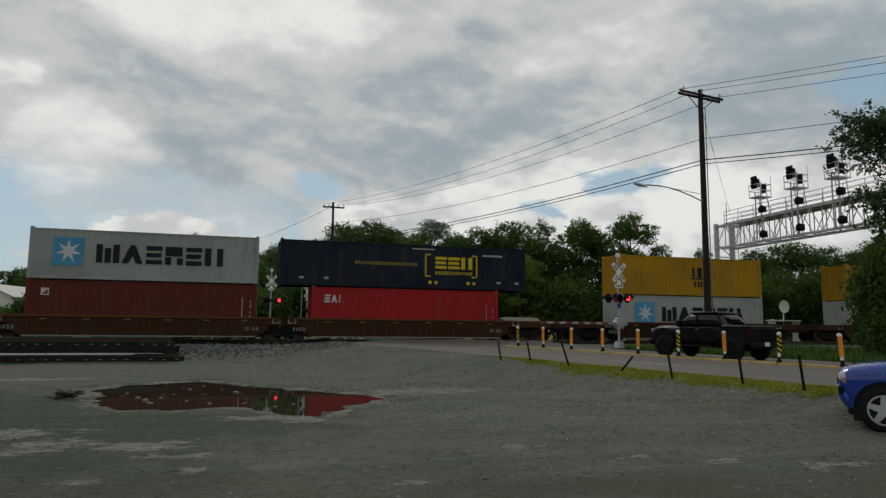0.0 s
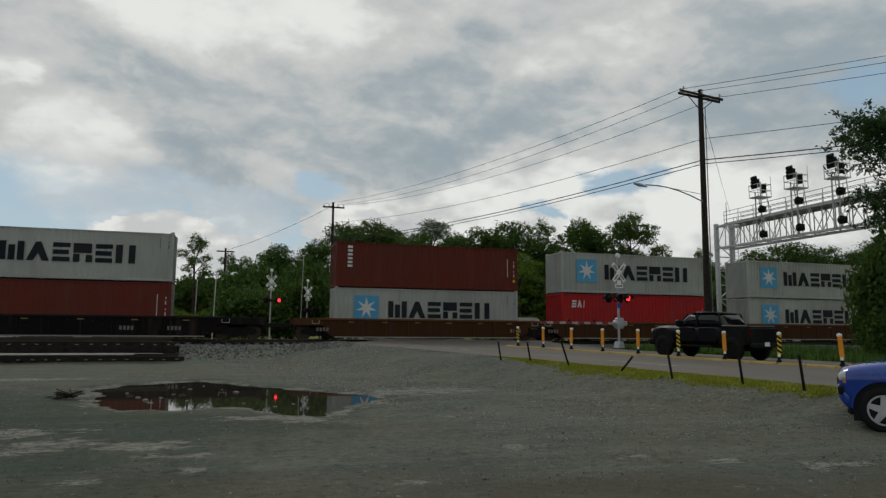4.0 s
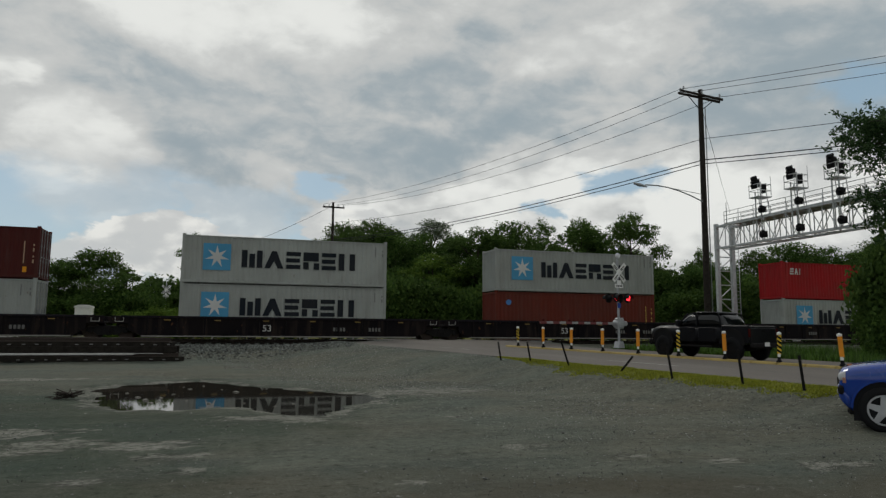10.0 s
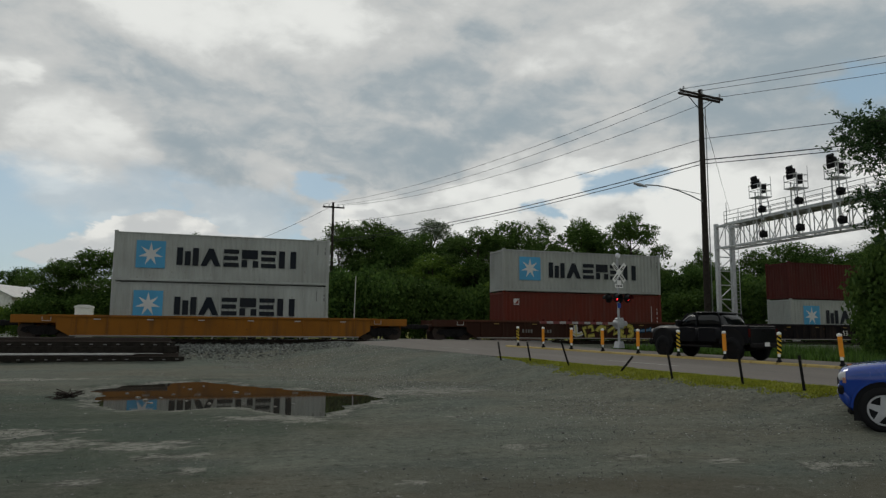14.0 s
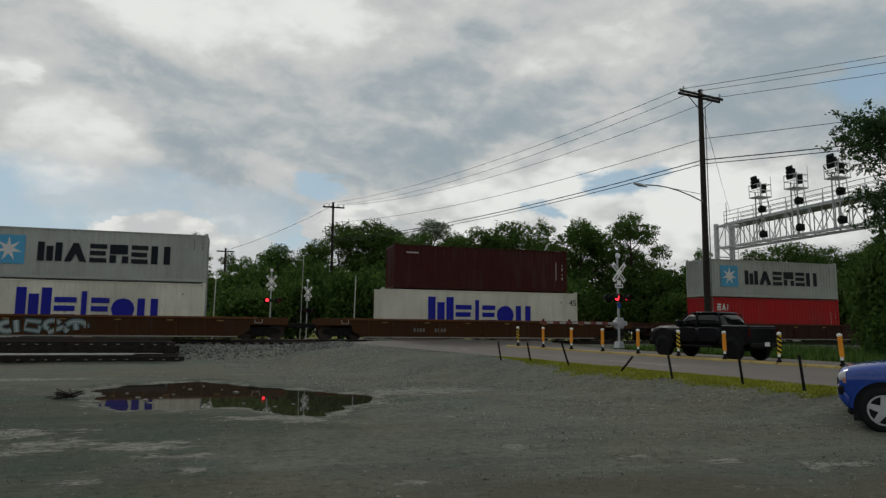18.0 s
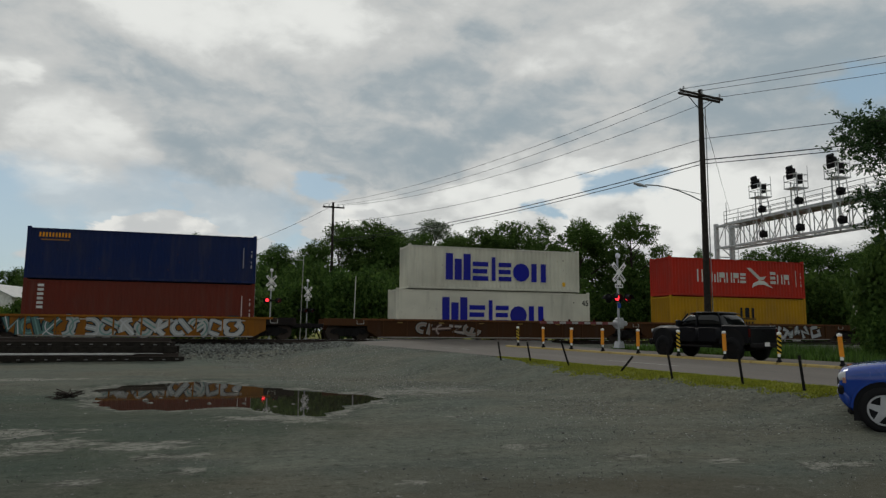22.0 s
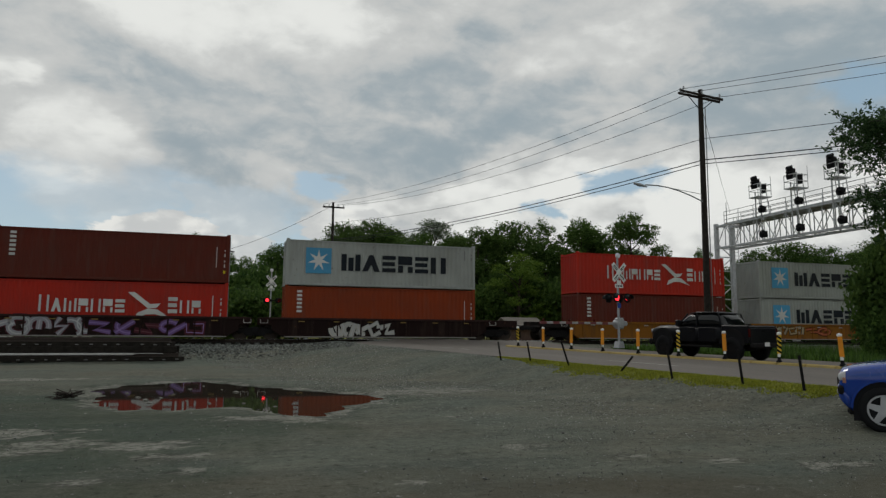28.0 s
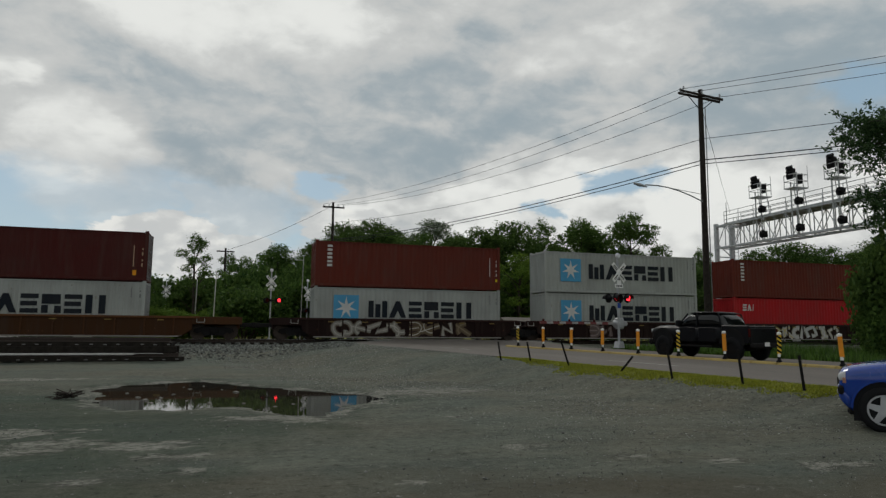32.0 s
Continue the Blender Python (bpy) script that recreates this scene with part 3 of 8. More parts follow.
def make_track():
    tr = thing("railway_track", pose(0, TRACK_Y, 0), "railway track of steel rails on dark wooden ties in ballast", "track", kind="structure")
    for s in (-1, 1):
        bm = bm_new()
        rail_profile(bm, -320, 320, s * 0.7525, RAIL_Z)
        part("rail", bm, RAIL, tr)
        bm = bm_new()
        add_box(bm, (-320, s * 0.7525 - 0.026, RAIL_Z), (320, s * 0.7525 + 0.026, RAIL_Z + 0.003))
        part("rail_head", bm, RAIL_TOP, tr, "polished running surface")
    bm = bm_new()
    add_box(bm, (-0.115, -1.50, RAIL_Z - 0.38), (0.115, 1.33, RAIL_Z - 0.17), 0.015)
    me = to_mesh("tie", bm, TIE)
    for i in range(200):
        x = -50 + i * 0.55
        if 8.9 < x < 21:
            continue
        part("tie", me, None, tr, m=pose(x, 0.03 * math.sin(i * 7.1), 0.0, 0, 0, 0.8 * math.sin(i * 3.7)))
    # ballast shoulder
    bm = bm_new()
    xs = [-320, -120, -60] + [-50 + i for i in range(110)] + [70, 120, 320]
    prof = ((-4.6, 0.02), (-3.3, 0.28), (-2.1, 0.50), (-1.36, 0.63), (-1.2, 0.74), (1.5, 0.775), (2.4, 0.66), (4.2, 0.3))
    rows = []
    for x in xs:
        if 9.0 < x < 19.5:
            rows.append(None)
            continue
        row = []
        for k, (u, z) in enumerate(prof):
            w = 0.08 * noise.noise((x * 0.8, k * 3.1, 2.0)) if k not in (3, 4, 5) else 0.015 * noise.noise((x, k, 0))
            zz = max(z + w * 0.6, ground_z(x, TRACK_Y + u) - 0.05) if k in (0, 7) else z + w * 0.6
            row.append(bm.verts.new((x, u + w, zz)))
        rows.append(row)
    for a, b in zip(rows, rows[1:]):
        if a and b:
            for k in range(len(prof) - 1):
                bm.faces.new((a[k], b[k], b[k + 1], a[k + 1]))
    part("ballast_bed", bm, BALLAST, tr, "grey crushed-stone ballast")
    # crossing panels
    for y0, y1 in ((-2.6, -0.83), (-0.66, 0.66), (0.83, 2.6)):
        for k in range(5):
            bm = bm_new()
            add_box(bm, (9.0 + k * 2.2, y0, RAIL_Z - 0.25), (9.0 + k * 2.2 + 2.17, y1, RAIL_Z - 0.012), 0.02)
            part("crossing_panel", bm, PANEL, tr, "concrete crossing panel")


def ballast_mat():
    m, nt, b = mat("ballast_stone", 0.9, 0, 0.3)
    v = nt.nodes.new("ShaderNodeTexVoronoi")
    v.inputs["Scale"].default_value = 11
    t = nt.nodes.new("ShaderNodeTexCoord")
    nt.links.new(t.outputs["Object"], v.inputs["Vector"])
    c = ramp(nt, v.outputs["Color"], [(0.1, (0.014, 0.016, 0.014)), (0.5, (0.050, 0.056, 0.050)), (0.9, (0.16, 0.168, 0.155))])
    c = mixc(nt, ramp(nt, tex(nt, 0.5, 5), [(0.45, (0, 0, 0)), (0.7, (0.5,) * 3)]), c, (0.038, 0.036, 0.03))
    nt.links.new(c, b.inputs["Base Color"])
    bump(nt, b, v.outputs["Distance"], 1.0, 0.08)
    return m


BALLAST = ballast_mat()
PANEL = plain("crossing_concrete", (0.20, 0.20, 0.195), 0.85, 0, 0.25, 2)
make_track()


# ---------- train ----------
FACE_Y, TOP_Z, TIER = 42.02, 7.14, 2.87
SPEED, ACCEL = 15.8658, 0.00148
MOVERS = []          # (object, x at t = 0, y, z)


def corrugated(bm, x0, x1, z0, z1, y, out, pitch, depth, flat=0.34):
    """A folded steel wall along x; out = -1 for the side towards -y."""
    n = int((x1 - x0) / pitch)
    p = (x1 - x0) / n
    pts = []
    for i in range(n):
        a = x0 + i * p
        pts += [(a, 0), (a + p * flat, 0), (a + p * 0.5, depth), (a + p * (0.5 + flat), depth)]
    pts.append((x1, 0))
    lo = [bm.verts.new((x, y - out * d, z0)) for x, d in pts]
    hi = [bm.verts.new((x, y - out * d, z1)) for x, d in pts]
    for i in range(len(pts) - 1):
        bm.faces.new((lo[i], lo[i + 1], hi[i + 1], hi[i]))


BOX_MESH = {}


def box_meshes(length, smooth_side=False):
    """Meshes shared by the containers of one length; origin at the middle of the bottom."""
    key = (length, smooth_side)
    if key in BOX_MESH:
        return BOX_MESH[key]
    h, H, w = length / 2, TIER - 0.08, 1.22
    out = {}
    for side, y in ((-1, -w + 0.02), (1, w - 0.02)):
        bm = bm_new()
        if smooth_side:
            add_box(bm, (-h + 0.12, min(y, y - side * 0.03), 0.15), (h - 0.12, max(y, y - side * 0.03), H - 0.07))
        else:
            corrugated(bm, -h + 0.13, h - 0.13, 0.15, H - 0.06, y, side, 0.278, 0.028)
        out["side%d" % side] = to_mesh("side_wall", bm, CONT)
    bm = bm_new()
    corrugated_rows = int((length - 0.3) / 0.21)
    for i in range(corrugated_rows):
        a = -h + 0.15 + i * 0.21
        add_box(bm, (a, -w + 0.08, H - 0.05), (a + 0.12, w - 0.08, H - 0.012))
    add_box(bm, (-h + 0.1, -w + 0.06, H - 0.06), (h - 0.1, w - 0.06, H - 0.045))
    out["roof"] = to_mesh("roof", bm, CONT)
    bm = bm_new()
    for sx in (-1, 1):
        for sy in (-1, 1):
            add_box(bm, (sx * h - 0.16 if sx > 0 else -h, sy * w - (0.10 if sy > 0 else 0), 0.0), (h if sx > 0 else -h + 0.16, w if sy > 0 else -w + 0.10, H))
            for z in (0.0, H - 0.118):       # corner castings
                cx, cy = sx * (h - 0.089), sy * (w - 0.081)
                add_box(bm, (cx - 0.095, cy - 0.086, z - 0.004 if z else 0.0), (cx + 0.095, cy + 0.086, z + 0.122 if z == 0.0 else TIER - 0.002), 0.012)
    for sy in (-1, 1):
        y0, y1 = (w - 0.07, w + 0.003) if sy > 0 else (-w - 0.003, -w + 0.07)
        add_box(bm, (-h + 0.16, y0, 0.01), (h - 0.16, y1, 0.16))
        add_box(bm, (-h + 0.16, y0, H - 0.07), (h - 0.16, y1, H - 0.005))
    for sx in (-1, 1):
        x0, x1 = (h - 0.08, h + 0.002) if sx > 0 else (-h - 0.002, -h + 0.08)
        add_box(bm, (x0, -w + 0.1, 0.01), (x1, w - 0.1, 0.16))
        add_box(bm, (x0, -w + 0.1, H - 0.12), (x1, w - 0.1, H - 0.005))
    out["frame"] = to_mesh("frame", bm, CONT)
    bm = bm_new()                          # plain end, vertical folds
    n = 9
    pts = []
    for i in range(n):
        a = -w + 0.1 + (2 * w - 0.2) * i / n
        p = (2 * w - 0.2) / n
        pts += [(a, 0), (a + p * 0.34, 0), (a + p * 0.5, 0.045), (a + p * 0.84, 0.045)]
    pts.append((w - 0.1, 0))
    lo = [bm.verts.new((-h + 0.02 + d, y, 0.15)) for y, d in pts]
    hi = [bm.verts.new((-h + 0.02 + d, y, H - 0.1)) for y, d in pts]
    for i in range(len(pts) - 1):
        bm.faces.new((lo[i], hi[i], hi[i + 1], lo[i + 1]))
    out["end"] = to_mesh("end_wall", bm, CONT)
    for k, (a, b) in enumerate(((-w + 0.11, -0.01), (0.01, w - 0.11))):
        bm = bm_new()
        add_box(bm, (h - 0.06, a, 0.17), (h - 0.03, b, H - 0.13), 0.01)
        for z in (0.6, 1.15, 1.7, 2.25):
            add_box(bm, (h - 0.03, a + 0.08, z), (h - 0.015, b - 0.08, z + 0.3), 0.008)
        out["door%d" % k] = to_mesh("door", bm, CONT)
        for j, y in enumerate((a + 0.27, b - 0.27)):
            bm = bm_new()
            add_tube(bm, (h + 0.01, y, 0.08), (h + 0.01, y, H - 0.05), 0.02, 0.02, 6)
            for z in (0.25, 0.95, 1.75, 2.6):
                add_box(bm, (h - 0.02, y - 0.05, z), (h + 0.035, y + 0.05, z + 0.07))
            add_box(bm, (h + 0.01, y - 0.02, 1.15), (h + 0.03, y + 0.30, 1.2))
            out["bar%d%d" % (k, j)] = to_mesh("locking_bar", bm, STEEL_GREY)
    BOX_MESH[key] = out
    return out


RED, CAIRED, MAROON, BROWN = (0.42, 0.030, 0.018), (0.36, 0.017, 0.020), (0.122, 0.025, 0.016), (0.052, 0.011, 0.010)
GREY, CREAM, GOLD, NAVY, BLUE, RUSTO = (0.35, 0.365, 0.34), (0.62, 0.60, 0.50), (0.40, 0.215, 0.012), (0.009, 0.015, 0.028), (0.010, 0.022, 0.085), (0.25, 0.042, 0.012)
LIGHTBLUE, INKC, MBLUE, INKW, INKY, INKO = (0.085, 0.33, 0.54), (0.012, 0.016, 0.022), (0.012, 0.016, 0.28), (0.62, 0.61, 0.58), (0.65, 0.48, 0.02), (0.75, 0.30, 0.02)
KIND = {
    "grey": (GREY, "weathered grey steel container with a blue star panel"),
    "maroon": ((0.075, 0.015, 0.013), "maroon corrugated steel container"),
    "brown": (BROWN, "dark brown corrugated steel container"),
    "triton": (MAROON, "maroon steel container with upright white marks"),
    "cai": (CAIRED, "bright red steel container with a white mark"),
    "square": (MAROON, "dull red container with a pale square mark"),
    "dot": (MAROON, "dull red container with a round blue sticker"),
    "cream": (CREAM, "cream container with large blue lettering bars"),
    "hamburg": (RED, "red container with white lettering and a pennant shape"),
    "gold": (GOLD, "mustard yellow container with a dark mark"),
    "navy": (NAVY, "dark navy container with yellow marks"),
    "blue": (BLUE, "deep blue container with an orange mark"),
    "rust": (RUSTO, "orange-red container with upright white marks"),
}


def mark(name, parent, bm, colour, label=""):
    part(name, bm, INK, parent, label, colour=colour)


def strokes(parent, x, z, w, h, y, colour, thick=0.34, lean=0.0, form="v"):
    """One letter of a trade mark, reduced to plain bars or a plain block."""
    bm = bm_new()
    u = thick * w
    if form == "v":
        spans = [((0, 0), (u, h)), ((w - u, 0), (w, h))]
    elif form == "v3":
        spans = [((0, 0), (u * 0.8, h)), ((w / 2 - u * 0.4, 0), (w / 2 + u * 0.4, h * 0.8)), ((w - u * 0.8, 0), (w, h))]
    elif form == "v1":
        spans = [((w * 0.3, 0), (w * 0.3 + u * 1.2, h))]
    elif form == "h3":
        spans = [((0, 0), (w, h * 0.24)), ((0, h * 0.38), (w * 0.94, h * 0.62)), ((0, h * 0.76), (w, h))]
    elif form == "h2":
        spans = [((0, 0), (u, h * 0.42)), ((w - u, 0), (w, h * 0.38)), ((0, h * 0.48), (w * 0.96, h))]
    else:
        spans = []
        if form == "t":
            add_prism(bm, [(x, z), (x + w * 0.3, z), (x + w * 0.5, z + h * 0.42), (x + w * 0.7, z), (x + w, z), (x + w * 0.62, z + h), (x + w * 0.38, z + h)], y - 0.006, y)
        else:
            add_prism(bm, [(x + w / 2 + w / 2 * math.cos(0.5236 * i), z + h / 2 + h / 2 * math.sin(0.5236 * i)) for i in range(12)], y - 0.006, y)
    for (a0, b0), (a1, b1) in spans:
        s0, s1 = lean * b0 / h, lean * b1 / h
        add_prism(bm, [(x + a0 + s0, z + b0), (x + a1 + s0, z + b0), (x + a1 + s1, z + b1), (x + a0 + s1, z + b1)], y - 0.006, y)
    mark("lettering_bar", parent, bm, colour)


def rect(parent, name, x0, z0, x1, z1, y, colour, t=0.006, label=""):
    bm = bm_new()
    add_prism(bm, [(x0, z0), (x1, z0), (x1, z1), (x0, z1)], y - t, y)
    mark(name, parent, bm, colour, label)


def star_outline(cx, cz, r0, r1, n=7):
    return [(cx + (r0 if k % 2 == 0 else r1) * math.sin(math.pi * k / n), cz + (r0 if k % 2 == 0 else r1) * math.cos(math.pi * k / n)) for k in range(2 * n)]


def small_plate(c, x, z, y, colour, rows=4):
    """Weights panel: a thin upright line and short blocks."""
    rect(c, "data_bar", x, z, x + 0.05, z + 0.16 * rows * 1.9, y, colour)
    for k in range(rows):
        rect(c, "data_bar", x + 0.45, z + k * 0.32, x + 0.52, z + k * 0.32 + 0.2 - 0.1 * (k % 2), y, colour)


def decorate(c, kind, length, y):
    h = length / 2
    if kind == "grey":
        rect(c, "logo_panel", -h + 1.18, 0.75, -h + 2.74, 2.33, y, LIGHTBLUE, 0.004, "pale blue square panel")
        bm = bm_new()
        add_prism(bm, star_outline(-h + 1.96, 1.55, 0.68, 0.24), y - 0.012, y - 0.005)
        mark("star", c, bm, (0.62, 0.62, 0.60), "white seven-pointed star")
        x = -h + 3.36
        for w, gap, fm in ((1.20, 0.12, "v3"), (1.12, 0.16, "t"), (0.86, 0.16, "h3"), (0.97, 0.15, "h2"), (0.88, 0.17, "h3"), (1.02, 0.0, "v")):
            strokes(c, x, 0.97, w, 1.04, y, INKC, 0.34, 0.0, fm)
            x += w + gap
        small_plate(c, h - 0.75, 1.9, y, (0.2, 0.2, 0.2), 2)
    elif kind in ("cream", "cream45"):
        x = -h + (3.05 if length > 13 else 2.5)
        s = 1.0
        for w, hh, gap, fm in ((1.72, 1.74, 0.14, "v3"), (1.10, 1.24, 0.06, "h3"), (0.62, 1.58, 0.06, "v1"), (0.92, 1.24, 0.10, "h3"), (1.22, 1.24, 0.14, "o"), (1.08, 1.24, 0, "v")):
            strokes(c, x, 0.62, w * s, hh * s, y, MBLUE, 0.36, 0.0, fm)
            x += (w + gap) * s
        rect(c, "sticker", h - 1.30, 0.38, h - 1.08, 0.66, y, (0.65, 0.36, 0.02))
        rect(c, "data_bar", h - 1.25, 2.1, h - 1.2, 2.2, y, INKC)
        if length > 13:
            words(c, "45", h - 0.62, 1.95, 0.55, y, INKC)
    elif kind == "hamburg":
        x = -h + 2.35
        for i in range(7):
            hh = 0.92 if i == 0 else 0.74
            strokes(c, x, 1.05, 0.50 + (0.12 if i == 2 else 0), hh, y, INKW, 0.22, 0.0, ("v", "t", "v3", "h2", "v", "h2", "h3")[i])
            x += 0.62 + (0.1 if i == 2 else 0)
        bm = bm_new()
        add_prism(bm, [(x + 0.0, 2.2), (x + 0.35, 2.22), (x + 1.2, 1.55), (x + 1.75, 1.6), (x + 1.55, 1.35), (x + 1.1, 1.3)], y - 0.006, y)
        mark("pennant", c, bm, INKW, "white pennant shape")
        bm = bm_new()
        add_prism(bm, [(x + 0.4, 0.72), (x + 0.55, 1.05), (x + 1.1, 1.3), (x + 1.6, 1.25), (x + 2.35, 0.72), (x + 1.5, 0.98), (x + 1.0, 0.96)], y - 0.006, y)
        mark("pennant", c, bm, INKW, "white pennant shape")
        x += 2.15
        for i in range(3):
            strokes(c, x, 1.05, 0.50, 0.92 if i == 0 else 0.74, y, INKW, 0.22, 0.0, ("h3", "v", "h2")[i])
            x += 0.64
        small_plate(c, h - 0.85, 0.9, y, INKW)
    elif kind == "cai":
        for i, w in enumerate((0.34, 0.36, 0.12)):
            strokes(c, -h + 0.75 + i * 0.43, 1.85, w, 0.48, y, INKW, 0.4, 0.05, ("h3", "t", "v1")[i])
        small_plate(c, h - 0.85, 0.7, y, (0.5, 0.2, 0.18))
    elif kind in ("triton", "rust"):
        for i in range(6):
            rect(c, "lettering_bar", -h + 0.72, 2.42 - i * 0.24, -h + 1.02, 2.56 - i * 0.24, y, INKW)
        small_plate(c, h - 0.75, 0.9, y, (0.55, 0.45, 0.42))
        rect(c, "sticker", h - 0.33, 0.55, h - 0.2, 0.72, y, INKY)
    elif kind == "square":
        rect(c, "mark_panel", -h + 0.75, 1.95, -h + 1.15, 2.35, y, INKW)
        bm = bm_new()
        add_prism(bm, [(-h + 0.8, 2.0), (-h + 1.1, 2.0), (-h + 1.1, 2.3)], y - 0.012, y - 0.005)
        mark("mark_shape", c, bm, (0.2, 0.05, 0.04))
        small_plate(c, h - 0.85, 0.8, y, (0.5, 0.42, 0.4))
    elif kind == "dot":
        bm = bm_new()
        add_disc(bm, (-h + 0.95, y - 0.006, 2.1), 0.19, 0.006, "y", 14)
        mark("sticker", c, bm, (0.08, 0.22, 0.5), "round blue sticker")
        small_plate(c, h - 0.75, 0.8, y, (0.6, 0.4, 0.1))
    elif kind == "gold":
        x = -h + 6.05
        for i in range(2):
            strokes(c, x + i * 0.62, 1.32, 0.62, 0.75, y, INKC, 0.3)
        rect(c, "lettering_bar", x - 0.15, 1.2, x + 1.4, 1.28, y, INKC)
        for i in range(2):
            strokes(c, x + 0.12 + i * 0.56, 0.62, 0.46, 0.42, y, INKC, 0.34)
        small_plate(c, -h + 1.2, 0.8, y, (0.2, 0.1, 0.02), 3)
    elif kind == "navy":
        for sx in (1.05, 4.55):
            rect(c, "bracket", sx, 0.75, sx + 0.09, 2.25, y, INKY)
            d = 1 if sx < 3 else -1
            for z in (0.75, 2.16):
                rect(c, "bracket", min(sx, sx + d * 0.3), z, max(sx, sx + d * 0.3) + 0.09, z + 0.09, y, INKY)
        for i in range(3):
            strokes(c, 1.75 + i * 0.88, 1.3, 0.78, 0.78, y, INKY, 0.36, 0.0, ("h3", "h3", "v")[i])
        for i in range(10):
            strokes(c, 1.75 + i * 0.26, 0.92, 0.18, 0.22, y, INKY, 0.3)
        for i in range(22):
            strokes(c, -3.5 + i * 0.185, 1.42, 0.13, 0.2, y, (0.3, 0.24, 0.05), 0.35)
        for x in (-6.9, -5.4, 6.0, 7.3):
            rect(c, "marker_lamp", x, 0.42, x + 0.28, 0.55, y, (0.4, 0.4, 0.38))
        for x in (1.3, 1.7, 3.9, 4.3):
            rect(c, "round_mark", x, 0.3, x + 0.2, 0.5, y, INKY)
        rect(c, "data_bar", 5.0, 2.2, 6.4, 2.32, y, (0.4, 0.4, 0.38))
        rect(c, "data_bar", 0.2, 2.5, 1.7, 2.58, y, (0.4, 0.4, 0.38))
    elif kind == "blue":
        for i in range(5):
            strokes(c, -h + 0.6 + i * 0.32, 2.3, 0.25, 0.25, y, INKO, 0.36)
        rect(c, "lettering_bar", -h + 0.7, 2.12, -h + 2.1, 2.18, y, (0.3, 0.15, 0.05))
        small_plate(c, h - 0.75, 0.9, y, (0.3, 0.3, 0.35))
    elif kind == "brown":
        rect(c, "mark_panel", -h + 0.8, 2.25, -h + 1.6, 2.34, y, (0.45, 0.4, 0.38))
        small_plate(c, h - 0.85, 0.8, y, (0.45, 0.38, 0.3))
    elif kind == "maroon":
        small_plate(c, h - 0.75, 0.8, y, (0.45, 0.3, 0.2))
        rect(c, "sticker", h - 0.75, 0.3, h - 0.55, 0.6, y, INKO)


def words(parent, text, x, z, size, y, colour):
    cu = bpy.data.curves.new("marking", "FONT")
    cu.body, cu.size, cu.extrude = text, size, 0.003
    ob = new("marking", cu)
    dg = bpy.context.evaluated_depsgraph_get()
    me = bpy.data.meshes.new_from_object(ob.evaluated_get(dg))
    bpy.data.objects.remove(ob)
    me.materials.clear()
    me.materials.append(INK)
    part("marking", me, None, parent, "marking " + text, m=pose(x, y - 0.006, z, 90, 0, 0), colour=colour)


def container(kind, length, x0, z, tier, dull=1.0):
    col, label = KIND[kind]
    col = tuple(min(1, v * dull) for v in col)
    ms = box_meshes(length, kind in ("navy",) or (kind == "cream" and length > 13))
    size = {12.19: "forty-foot", 13.72: "forty-five-foot", 16.15: "fifty-three-foot"}[length]
    c = thing("shipping_container", pose(x0, FACE_Y + 1.22, z), size + " " + label + tier, "container", "containers on the train")
    for key, nm in (("side-1", "side_wall"), ("side1", "side_wall"), ("roof", "roof"), ("frame", "frame"), ("end", "end_wall")):
        part(nm, ms[key], None, c, colour=col)
    for k in range(2):
        d = part("door", ms["door%d" % k], None, c, colour=col)
        for j in range(2):
            part("locking_bar", ms["bar%d%d" % (k, j)], None, d, "grey steel locking bar")
    decorate(c, kind, length, -1.222)
    MOVERS.append((c, x0, FACE_Y + 1.22, z))
    return c


WELL_MESH = {}
SILL = painted("worn_bare_sill", (0.26, 0.245, 0.22), (0.13, 0.11, 0.09), 0.6, 0.2, 0.6, 1.5, False)


